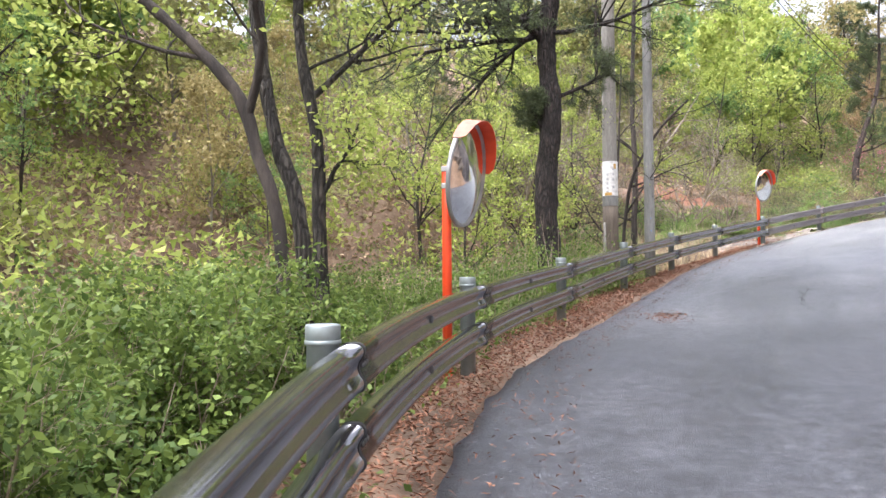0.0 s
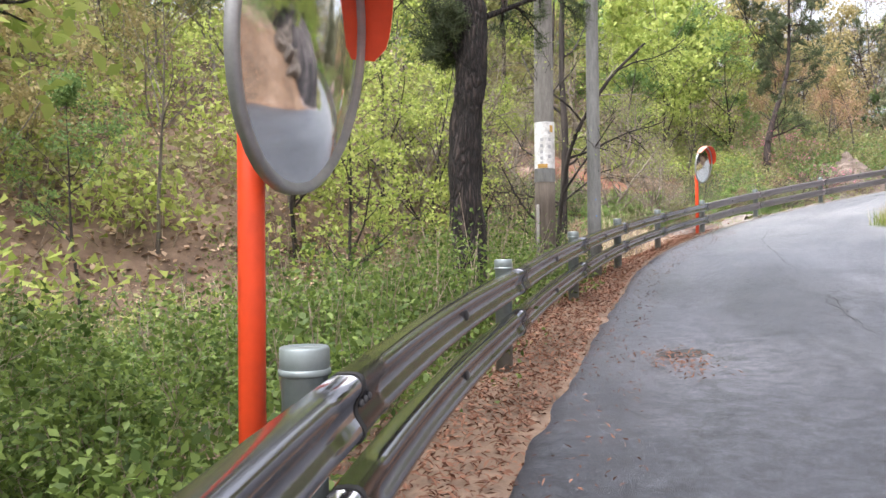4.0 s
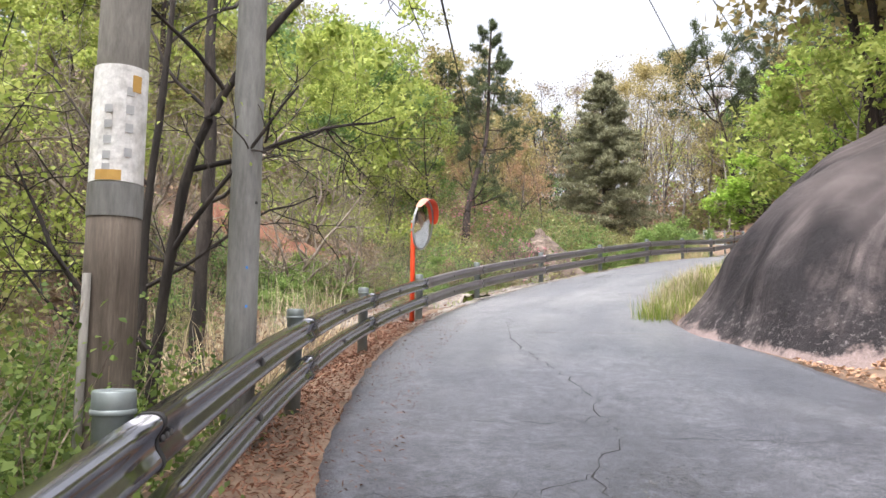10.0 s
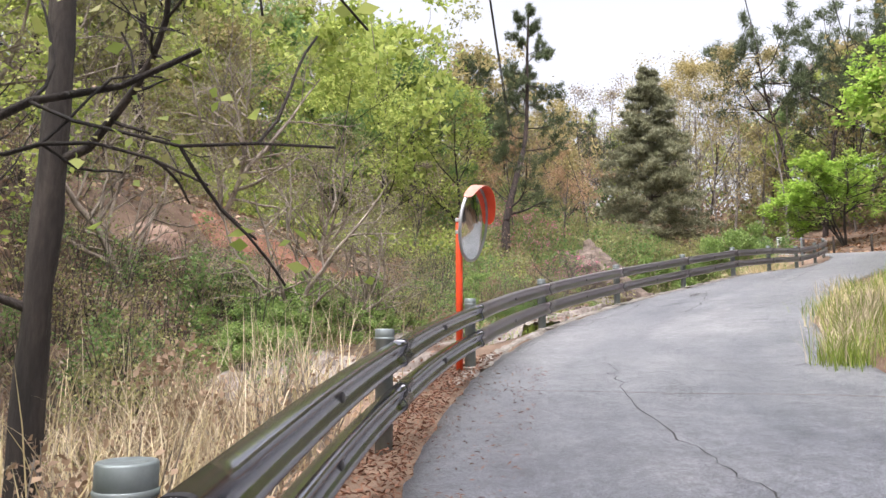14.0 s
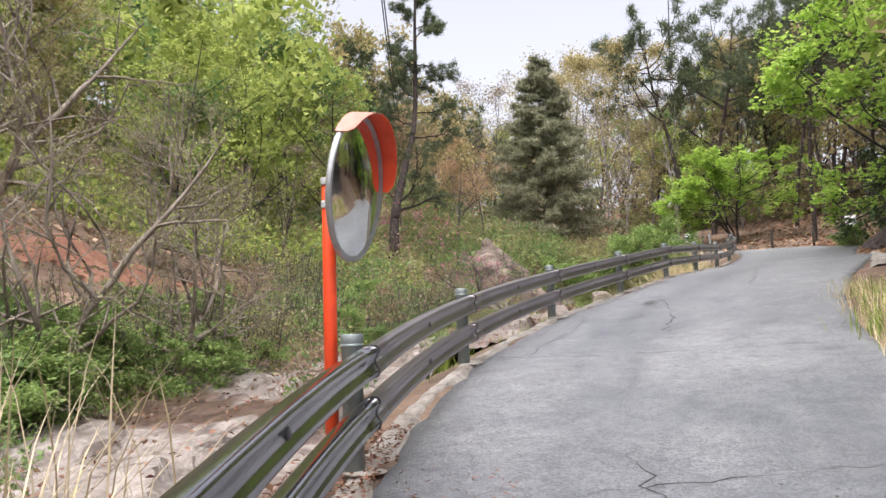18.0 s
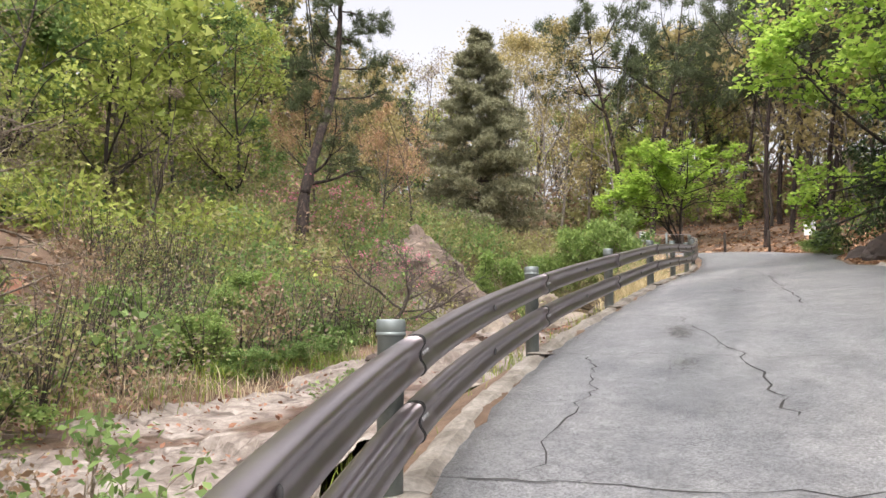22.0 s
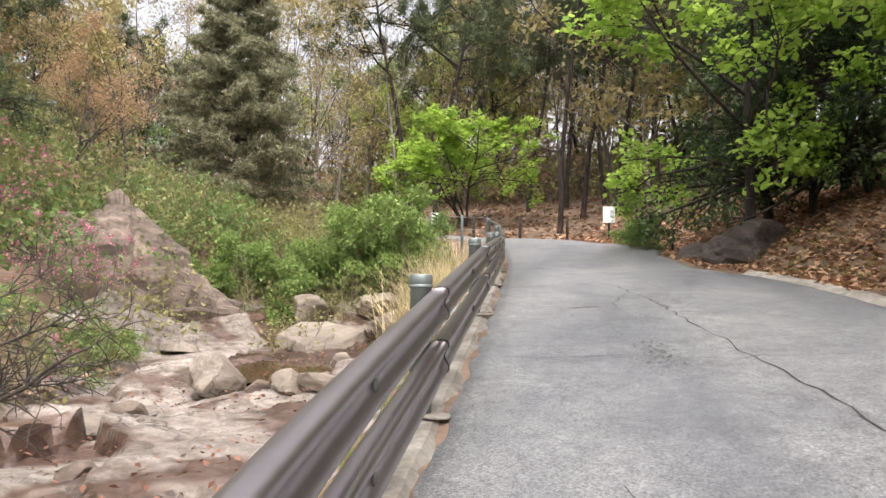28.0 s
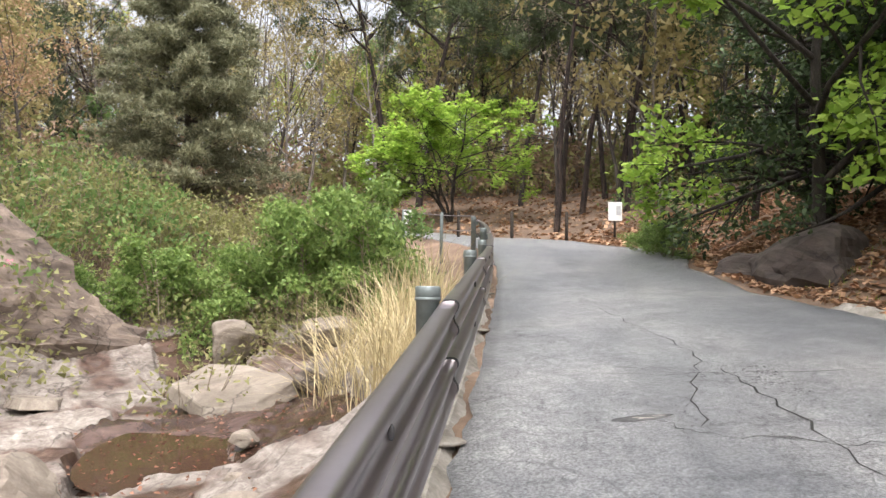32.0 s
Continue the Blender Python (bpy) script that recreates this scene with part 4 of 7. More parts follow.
M["bark_dark"] = bark("dark_wet_bark", (0.014, 0.011, 0.0095), (0.034, 0.027, 0.023), (0.075, 0.06, 0.051))
M["bark_pine"] = bark("pine_bark", (0.008, 0.006, 0.0055), (0.03, 0.02, 0.017), (0.085, 0.056, 0.045), (7, 7, 1.2), 1.0)
def plated_bark(name, dark, mid, light):
    """Thick bark broken into long plates by dark fissures."""
    m, nt, bsdf = material(name)
    v = coords(nt, "Object", (1.0, 1.0, 0.2))
    nz = nt.nodes.new("ShaderNodeTexNoise")
    nz.inputs["Scale"].default_value, nz.inputs["Detail"].default_value = 9.0, 5
    nt.links.new(v, nz.inputs["Vector"])
    warp = nt.nodes.new("ShaderNodeVectorMath")
    warp.operation = "MULTIPLY_ADD"
    warp.inputs[1].default_value = (0.16, 0.16, 0.16)
    nt.links.new(nz.outputs["Color"], warp.inputs[0])
    nt.links.new(v, warp.inputs[2])
    cell = nt.nodes.new("ShaderNodeTexVoronoi")
    cell.feature = "DISTANCE_TO_EDGE"
    cell.inputs["Scale"].default_value = 19
    nt.links.new(warp.outputs[0], cell.inputs["Vector"])
    fine = noise_tex(nt, coords(nt, "Object", (1, 1, 0.35)), 30, 6, 0.75)
    base = ramp(nt, noise_tex(nt, coords(nt), 3.0, 5, 0.7), [(0.3, mid), (0.7, light)])
    plate = ramp(nt, cell.outputs["Distance"], [(0.02, (0, 0, 0)), (0.34, (1, 1, 1))])
    base = mix(nt, plate, dark, base)
    base = mix(nt, 0.8, base, ramp(nt, fine, [(0.3, (0.55, 0.55, 0.55)), (0.7, (1.35, 1.35, 1.35))]), "MULTIPLY")
    nt.links.new(base, bsdf.inputs["Base Color"])
    bsdf.inputs["Roughness"].default_value = 0.93
    both = nt.nodes.new("ShaderNodeMath")
    both.operation = "MULTIPLY_ADD"
    nt.links.new(fine, both.inputs[0])
    both.inputs[1].default_value = 0.35
    nt.links.new(plate, both.inputs[2])
    bump(nt, bsdf, both.outputs[0], 1.0, 0.035)
    return m


M["bark_plates"] = plated_bark("plated_pine_bark", (0.008, 0.006, 0.0055), (0.026, 0.02, 0.0175), (0.078, 0.057, 0.049))
M["bark_mid"] = bark("grey_brown_bark", (0.035, 0.029, 0.025), (0.075, 0.062, 0.053), (0.13, 0.11, 0.095))
M["bark_grey_dark"] = plated_bark("rough_grey_brown_bark", (0.014, 0.012, 0.01), (0.042, 0.036, 0.03), (0.1, 0.087, 0.074))
M["bark_pale"] = bark("pale_bare_bark", (0.13, 0.105, 0.082), (0.24, 0.2, 0.16), (0.37, 0.32, 0.265))
M["bark_grey"] = bark("grey_bark", (0.10, 0.085, 0.07), (0.19, 0.165, 0.14), (0.29, 0.26, 0.225))
M["bark_tan"] = bark("tan_twigs", (0.17, 0.13, 0.095), (0.29, 0.23, 0.17), (0.42, 0.35, 0.27))
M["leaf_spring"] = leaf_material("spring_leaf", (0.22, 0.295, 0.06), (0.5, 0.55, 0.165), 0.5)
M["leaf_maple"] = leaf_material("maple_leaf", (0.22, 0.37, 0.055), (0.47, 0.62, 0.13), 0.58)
M["leaf_green"] = leaf_material("green_leaf", (0.1, 0.175, 0.055), (0.25, 0.36, 0.125), 0.45)
M["leaf_shrub"] = leaf_material("shrub_leaf", (0.05, 0.088, 0.02), (0.2, 0.27, 0.065), 0.42)
M["leaf_olive"] = leaf_material("olive_leaf", (0.17, 0.175, 0.07), (0.37, 0.36, 0.155), 0.4)
M["leaf_gold"] = leaf_material("golden_bud", (0.24, 0.2, 0.085), (0.46, 0.39, 0.19), 0.45)
M["leaf_brown"] = leaf_material("withered_leaf", (0.21, 0.14, 0.09), (0.4, 0.29, 0.2), 0.4)
M["leaf_tan"] = leaf_material("withered_tan_leaf", (0.3, 0.18, 0.1), (0.54, 0.37, 0.24), 0.45)
M["leaf_bud"] = leaf_material("grey_brown_bud", (0.16, 0.125, 0.095), (0.34, 0.28, 0.215), 0.35)
M["leaf_bush"] = leaf_material("bush_leaf", (0.13, 0.21, 0.06), (0.33, 0.44, 0.14), 0.45)
M["leaf_dark"] = leaf_material("evergreen_leaf", (0.026, 0.046, 0.02), (0.08, 0.12, 0.045), 0.2)
M["needle"] = leaf_material("pine_needle", (0.045, 0.062, 0.03), (0.125, 0.155, 0.075), 0.25)
M["needle_olive"] = leaf_material("drab_needle", (0.118, 0.127, 0.075), (0.335, 0.332, 0.21), 0.34)
M["reed"] = leaf_material("dry_reed", (0.3, 0.24, 0.15), (0.62, 0.53, 0.38), 0.3)
M["straw"] = leaf_material("bright_straw", (0.42, 0.34, 0.18), (0.75, 0.65, 0.42), 0.35)
M["grass"] = leaf_material("fresh_grass", (0.10, 0.17, 0.025), (0.32, 0.38, 0.08), 0.4)
M["petal"] = leaf_material("azalea_petal", (0.55, 0.14, 0.24), (0.78, 0.36, 0.45), 0.45)
M["litter"] = leaf_material("fallen_leaf", (0.2, 0.105, 0.06), (0.56, 0.36, 0.23), 0.1, 0.8)
M["litter_pale"] = leaf_material("dry_hill_litter", (0.26, 0.165, 0.105), (0.56, 0.41, 0.29), 0.1, 0.8)
M["fallen_needle"] = leaf_material("fallen_needle", (0.1, 0.042, 0.025), (0.3, 0.155, 0.1), 0.1, 0.8)
M["red_soil"] = two_scale("bare_red_soil", (0.19, 0.08, 0.05), (0.31, 0.145, 0.095), (0.4, 0.23, 0.165), 0.8, 12, 0.95, 0.6, 0.03)

KINDS = {}


def kind(name, seed, skeleton, wood, sides, leaves):
    """Keeps a plant's two meshes: wood and leaves."""
    rng = np.random.default_rng(seed)
    branches, tips = grow(rng, **skeleton)
    if leaves and leaves[0] == "chip" and not name.startswith("bare"):
        branches = [b for b in branches if b[1][0] > 0.02]
    if name.startswith("bare") or name.startswith("pine"):
        branches = [b for b in branches if b[1][0] > 0.0105]
    V, F = tubes_by_size(branches, sides)
    wood_me = fast_mesh("trunk", V, F, M[wood], True)
    crown_me = None
    if leaves:
        style, mat, *a = leaves
        V, F = {"leaf": leaf_cards, "chip": leaf_chips, "needle": needle_tufts}[style](rng, tips, *a)
        crown_me = fast_mesh("crown", V, F, M[mat])
    KINDS[name] = (wood_me, crown_me)


round_top = lambda t: 1.25 * math.sin(math.pi * min(max(t, 0.12), 0.97)) + 0.1
cone = lambda t: 1.35 * (1.04 - t)
# height is 1: every plant is scaled to its size when it is planted
B = dict(levels=3)
for i in range(3):
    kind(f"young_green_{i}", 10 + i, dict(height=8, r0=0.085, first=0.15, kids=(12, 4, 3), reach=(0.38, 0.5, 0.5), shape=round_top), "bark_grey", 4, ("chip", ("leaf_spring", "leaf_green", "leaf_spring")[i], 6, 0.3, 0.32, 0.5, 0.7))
    kind(f"bud_gold_{i}", 20 + i, dict(height=9, r0=0.09, first=0.2, kids=(12, 4, 3), reach=(0.38, 0.5, 0.5), angle=(45, 42, 40), shape=round_top), "bark_grey", 4, ("chip", ("leaf_gold", "leaf_olive", "leaf_gold")[i], 5, 0.25, 0.32, 0.4, 0.7))
    kind(f"bare_{i}", 30 + i, dict(height=10, r0=0.1, first=0.3, kids=(11, 4, 3), reach=(0.34, 0.5, 0.5), angle=(38, 40, 40), shape=round_top), ("bark_mid", "bark_grey", "bark_mid")[i], 4, ("chip", ("leaf_bud", "leaf_olive", "leaf_bud")[i], 3, 0.11, 0.22, 0.4, 0.7))
for i in range(2):
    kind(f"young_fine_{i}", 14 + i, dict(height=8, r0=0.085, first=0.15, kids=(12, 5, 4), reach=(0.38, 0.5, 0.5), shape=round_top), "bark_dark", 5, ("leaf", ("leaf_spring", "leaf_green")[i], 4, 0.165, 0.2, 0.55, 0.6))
    kind(f"pine_{i}", 40 + i, dict(height=11, r0=0.16, first=0.45, kids=(15, 5, 3), reach=(0.3, 0.5, 0.45), angle=(75, 50, 45), wiggle=(0.07, 0.2, 0.25), pull=(0.02, 0.02, 0.06), shape=round_top), "bark_pine", 5, ("needle", "needle", 15, 0.34, 0.036, 0.5))
    kind(f"evergreen_{i}", 45 + i, dict(height=8, r0=0.13, first=0.03, kids=(34, 4, 3), reach=(0.34, 0.42, 0.45), angle=(80, 45, 40), wiggle=(0.03, 0.1, 0.15), pull=(0.02, -0.03, 0.02), shape=cone), "bark_dark", 5, ("leaf", "leaf_dark", 5, 0.15, 0.15, 0.4, 0.5))


def layered_conifer(name, seed, height, spread):
    """A conifer whose boughs lie in tiers, each a drooping arm with flat sprays of needles on both sides."""
    rng = np.random.default_rng(seed)
    wood = [limb(rng, (0, 0, -0.3), (0, 0, 1), height + 0.3, 0.19, 0.02, 0.012, 0.02, 14)]
    centres = []
    tiers = 20
    for i in range(tiers):
        q = 0.1 + 0.89 * i / (tiers - 1)
        n = int(rng.integers(6, 9)) if q < 0.9 else 4
        a0 = rng.uniform(0, 6.28)
        for k in range(n):
            a = a0 + 6.28 * k / n + rng.normal(0, 0.2)
            ln = (spread * (1.03 - q) ** 0.75 + 0.15) * rng.uniform(0.68, 1.12)
            arm = limb(rng, (0, 0, height * q + rng.normal(0, 0.12)), (math.cos(a), math.sin(a), 0.28), ln, 0.035 * (1.1 - q) + 0.008, 0.006, 0.07, -0.055, 8)
            wood.append(arm)
            for j in range(2, 8):
                p, ax = arm[0][j], unit(arm[0][j] - arm[0][j - 1])
                side = unit(np.cross(ax, np.array([0, 0, 1.0])))
                for sgn in (-1, 1):
                    reach = ln * 0.3 * (1.15 - j / 8) * rng.uniform(0.6, 1.2)
                    for f in (0.3, 0.65, 1.0):
                        centres.append(p + (side * sgn * 0.8 + ax * 0.5) * reach * f + np.array([0, 0, -0.1 * f * reach]))
                centres.append(p)
    V, F = tubes(wood, 5)
    LV, LF = needle_tufts(rng, np.array(centres), 15, 0.3, 0.05, 0.2)
    KINDS[name] = (fast_mesh("trunk", V, F, M["bark_mid"], True), fast_mesh("crown", LV, LF, M["needle_olive"]))


layered_conifer("layered_conifer", 50, 13.0, 4.7)
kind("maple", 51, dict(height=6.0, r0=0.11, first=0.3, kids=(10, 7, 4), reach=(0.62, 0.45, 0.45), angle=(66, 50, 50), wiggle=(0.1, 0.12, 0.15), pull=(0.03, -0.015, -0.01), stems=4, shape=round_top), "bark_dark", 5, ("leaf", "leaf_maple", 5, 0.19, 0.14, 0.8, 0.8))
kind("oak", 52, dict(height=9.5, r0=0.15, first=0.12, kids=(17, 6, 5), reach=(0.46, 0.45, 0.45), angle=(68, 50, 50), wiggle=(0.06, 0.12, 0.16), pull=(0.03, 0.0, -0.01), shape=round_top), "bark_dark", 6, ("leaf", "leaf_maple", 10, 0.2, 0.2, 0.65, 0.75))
for i in range(3):
    kind(f"shrub_{i}", 60 + i, dict(height=1.0, r0=0.012, first=0.1, kids=(5, 4, 3), reach=(0.55, 0.5, 0.5), angle=(45, 45, 45), stems=6, levels=2, wiggle=(0.12, 0.2, 0.2)), "bark_tan", 3, ("leaf", ("leaf_shrub", "leaf_shrub", "leaf_green")[i], 5, 0.055, 0.06, 0.55, 0.55))
    kind(f"twigs_{i}", 66 + i, dict(height=1.0, r0=0.012, first=0.1, kids=(5, 4, 2), reach=(0.6, 0.5, 0.5), angle=(40, 45, 45), stems=6, levels=3, wiggle=(0.12, 0.2, 0.2)), "bark_tan", 3, ("leaf", ("leaf_brown", "leaf_olive", "leaf_green")[i], 1, 0.05, 0.05, 0.4, 0.6))
kind("pine_tall", 76, dict(height=17, r0=0.15, first=0.5, kids=(22, 5, 4), reach=(0.26, 0.5, 0.45), angle=(78, 50, 45), wiggle=(0.05, 0.2, 0.25), pull=(0.02, 0.02, 0.05), shape=round_top), "bark_pine", 5, ("needle", "needle", 12, 0.36, 0.04, 0.4))
kind("gold_tall", 77, dict(height=15, r0=0.12, first=0.25, kids=(16, 6, 4), reach=(0.3, 0.5, 0.5), angle=(42, 42, 40), shape=round_top), "bark_grey", 4, ("chip", "leaf_gold", 3, 0.17, 0.3, 0.4, 0.7))
kind("withered", 78, dict(height=10, r0=0.11, first=0.2, kids=(12, 5, 4), reach=(0.36, 0.5, 0.5), angle=(45, 42, 40), shape=round_top), "bark_mid", 4, ("chip", "leaf_tan", 4, 0.13, 0.22, 0.4, 0.7))
kind("tall_shrub", 75, dict(height=1.7, r0=0.014, first=0.1, kids=(9, 6, 4), reach=(0.42, 0.5, 0.5), angle=(45, 45, 45), stems=8, levels=2, wiggle=(0.12, 0.2, 0.2)), "bark_tan", 3, ("leaf", "leaf_shrub", 6, 0.055, 0.07, 0.5, 0.5))
kind("azalea", 70, dict(height=1.0, r0=0.012, first=0.3, kids=(6, 4, 3), reach=(0.5, 0.5, 0.5), angle=(40, 45, 45), stems=6, levels=2, wiggle=(0.1, 0.15, 0.2)), "bark_grey", 3, ("leaf", "petal", 1, 0.03, 0.03, 0.3, 0.8))
kind("bush", 71, dict(height=1.0, r0=0.02, first=0.1, kids=(7, 4, 2), reach=(0.62, 0.5, 0.5), angle=(60, 50, 45), stems=6, levels=3, wiggle=(0.12, 0.15, 0.2)), "bark_tan", 4, ("leaf", "leaf_bush", 9, 0.05, 0.06, 0.5, 0.5))
kind("bush_dark", 72, dict(height=1.0, r0=0.02, first=0.1, kids=(7, 4, 2), reach=(0.62, 0.5, 0.5), angle=(60, 50, 45), stems=6, levels=3, wiggle=(0.12, 0.15, 0.2)), "bark_tan", 4, ("leaf", "leaf_green", 9, 0.05, 0.06, 0.5, 0.5))
kind("branchy", 73, dict(height=5.0, r0=0.1, first=0.15, kids=(11, 7, 5), reach=(0.68, 0.5, 0.5), angle=(62, 45, 42), stems=3, wiggle=(0.12, 0.2, 0.24), pull=(0.0, 0.0, -0.01)), "bark_pale", 4, ("leaf", "leaf_olive", 1, 0.05, 0.07, 0.4, 0.6))


def plant(name, which, x, y, size, label, category="tree", turn=None, tall=1.0, group="", lean=(0, 0), sink=0.0):
    """One plant as a thing: its wood and its crown."""
    rng = random.Random(f"{which}{x:.2f}{y:.2f}")
    a = rng.uniform(0, 360) if turn is None else turn
    ob = thing(name, label, category, pose(x, y, ground_at(x, y) - sink, lean[0], lean[1], a), group)
    s = Matrix.Diagonal((size, size, size * tall, 1))
    wood_me, crown_me = KINDS[which]
    part("trunk" if category == "tree" else "stem", wood_me, None, ob, m=s)
    if crown_me:
        part("crown" if category == "tree" else "foliage", crown_me, None, ob, m=s)
    return ob


def woods(name, label, items, leaf_mat):
    """Far woods, in which nobody could count the trees: wood and leaves in one sheet each."""
    ob = thing(name, label, "trees", kind="stuff")
    for slot, pname in ((0, "trunks"), (1, "leaves")):
        groups = {}
        for which, x, y, size, tall, a in items:
            me = KINDS[which][slot]
            if me is None:
                continue
            groups.setdefault((me.materials[0].name, me.polygons[0].loop_total), []).append((me, x, y, size, tall, a))
        for (mname, _), rows in groups.items():
            VV, FF, base = [], [], 0
            for me, x, y, size, tall, a in rows:
                V = np.empty(len(me.vertices) * 3, np.float32)
                me.vertices.foreach_get("co", V)
                V = V.reshape(-1, 3) * np.array([size, size, size * tall])
                c, s_ = math.cos(a), math.sin(a)
                V = V @ np.array([[c, s_, 0], [-s_, c, 0], [0, 0, 1]]) + np.array([x, y, ground_at(x, y)])
                L = np.empty(len(me.loops), np.int32)
                me.loops.foreach_get("vertex_index", L)
                k = me.polygons[0].loop_total
                VV.append(V)
                FF.append(L.reshape(-1, k) + base)
                base += len(V)
            tagged(part(pname, fast_mesh(pname, np.concatenate(VV), np.concatenate(FF), bpy.data.materials[mname]), None, ob), kind="stuff")
    return ob


# ---- trees, space by space ----
def knobby_trunk(name, x, y, path, r0, r1, limbs, label, bark_mat, tuft=None, seed=1, twigs=(5, 3)):
    """A tree that stands near: a trunk along the given line, its limbs, and what hangs on them."""
    rng = np.random.default_rng(seed)
    z = ground_at(x, y)
    ob = thing(name, label, "tree", pose(x, y, z))
    line = spline(path, 12)
    t = np.linspace(0, 1, len(line))
    rad = r0 * (1 - t) + r1 * t + 0.45 * r0 * np.exp(-t * 22)
    V, F = tubes([(line, rad)], 18)
    for i in range(len(V)):
        k = noise.fractal((V[i][0] * 9, V[i][1] * 9, V[i][2] * 2.4 + seed), 1.0, 2.0, 3)
        c = line[min(i // 18, len(line) - 1)]
        V[i] = c + (V[i] - c) * (1 + 0.24 * k + 0.07 * noise.noise((V[i][0] * 30, V[i][1] * 30, V[i][2] * 5)))
    part("trunk", fast_mesh("trunk", V, F, bark_mat, True), None, ob)
    tips = []
    for f, way, length, r in limbs:
        p = line[int(f * (len(line) - 1))]
        q = limb(rng, p, way, length, r, r * 0.3, 0.16, 0.02, 9)
        br = [q]
        for lv in range(2):
            for path_, rad_ in list(br):
                for c in range(twigs[lv]):
                    i = int(rng.integers(2, len(path_) - 1))
                    ax = unit(path_[i + 1] - path_[i]) if i + 1 < len(path_) else unit(path_[i] - path_[i - 1])
                    side = unit(np.cross(ax, rng.normal(0, 1, 3)))
                    ln = length * (0.42 if lv == 0 else 0.2) * rng.uniform(0.6, 1.2)
                    b = limb(rng, path_[i], ax * 0.6 + side * 0.8, ln, max(rad_[i] * 0.55, 0.004), 0.003, 0.2, 0.02, 6)
                    br.append(b)
        for path_, _ in br:
            tips += [path_[-1], path_[-2], path_[len(path_) // 2]]
        V, F = tubes(br, 6)
        part("limb", fast_mesh("limb", V, F, bark_mat, True), None, ob)
    if tuft:
        style, mat, *a = tuft
        V, F = (leaf_cards if style == "leaf" else needle_tufts)(rng, np.array(tips), *a)
        part("crown", fast_mesh("crown", V, F, M[mat]), None, ob)
    return ob


knobby_trunk("leaning_tree", 3.44, 4.72, [(0.1, 0, -0.3), (0.06, 0, 0.9), (0.0, 0, 1.75), (-0.18, 0, 2.3), (-0.35, 0, 2.8), (-0.75, 0.0, 3.25), (-1.25, 0, 3.7), (-2.2, -0.1, 4.5), (-3.0, -0.2, 6.0)], 0.062, 0.04,
             [(0.46, (0.1, 0.2, 1), 2.4, 0.04), (0.6, (-0.9, 0.2, 0.1), 1.6, 0.025), (0.75, (0.1, 0.4, 0.9), 2.0, 0.03), (0.85, (-0.8, -0.3, 0.6), 2.0, 0.03)],
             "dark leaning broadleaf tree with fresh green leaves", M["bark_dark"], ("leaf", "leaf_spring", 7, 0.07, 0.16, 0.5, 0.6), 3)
knobby_trunk("slim_tree", 3.46, 5.1, [(0.1, 0, -0.3), (0.02, 0, 1.7), (-0.24, 0.0, 2.6), (-0.43, 0.05, 3.75), (-0.6, 0.1, 6), (-0.7, 0.1, 8.5)], 0.072, 0.05,
             [(0.62, (0.8, 0.3, 0.6), 1.6, 0.025), (0.72, (-0.8, 0.3, 0.5), 1.8, 0.028), (0.85, (0.5, -0.4, 0.8), 2, 0.03)],
             "dark slim broadleaf trunk with sparse leaves", M["bark_grey_dark"], ("leaf", "leaf_spring", 8, 0.07, 0.18, 0.5, 0.6), 4)
knobby_trunk("forked_tree", 3.37, 5.8, [(0.03, 0, -0.3), (0.02, 0, 1.2), (0.0, 0.0, 1.8), (-0.03, 0.0, 2.55), (-0.2, 0.05, 3.4), (-0.27, 0.1, 4.2), (-0.3, 0.1, 6), (-0.3, 0, 8.5)], 0.075, 0.04,
             [(0.33, (0.6, 0.1, 0.9), 0.9, 0.03), (0.5, (0.65, 0.1, 0.75), 2.2, 0.035), (0.55, (0.9, 0.2, 0.35), 1.3, 0.018), (0.7, (-0.6, -0.2, 0.9), 2, 0.03), (0.85, (0.6, 0.2, 0.7), 1.8, 0.03)],
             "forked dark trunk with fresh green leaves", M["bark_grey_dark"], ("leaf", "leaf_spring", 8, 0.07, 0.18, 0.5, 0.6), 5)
knobby_trunk("old_pine", 5.06, 13.0, [(0, 0, -0.3), (0.0, 0, 0.8), (-0.05, 0, 2.2), (0.07, 0.0, 3.6), (0.0, 0.1, 5.0), (0.16, 0, 6.4), (0.3, 0.1, 7.8), (0.15, 0.2, 9.5)], 0.235, 0.12,
             [(0.42, (-0.75, 0.1, 0.75), 1.1, 0.06), (0.4, (-0.7, -0.3, 0.35), 0.8, 0.04), (0.47, (1, 0.2, 0.3), 1.6, 0.045), (0.58, (-0.8, -0.2, 0.6), 1.6, 0.08), (0.6, (-1, -0.3, -0.4), 3.8, 0.06),
              (0.62, (-1, -0.1, -0.5), 3.4, 0.055), (0.64, (-0.9, -0.6, -0.35), 3.4, 0.055), (0.66, (-1, 0.3, -0.1), 3.4, 0.055), (0.6, (0.95, -0.4, -0.05), 3.0, 0.05), (0.66, (0.9, -0.5, 0.15), 3.4, 0.055),
              (0.7, (-0.9, -0.5, 0.05), 3.6, 0.06), (0.74, (-0.7, 0.7, 0.1), 3.2, 0.05), (0.78, (0.9, 0.4, 0.15), 3.2, 0.05), (0.82, (-0.9, -0.4, 0.2), 3.0, 0.05), (0.9, (0.6, -0.6, 0.4), 2.6, 0.045), (0.96, (-0.5, 0.4, 0.6), 2.2, 0.04)],
             "old red pine with furrowed dark bark and crooked limbs", M["bark_plates"], ("needle", "needle", 16, 0.13, 0.012, 0.0), 6, (9, 5))
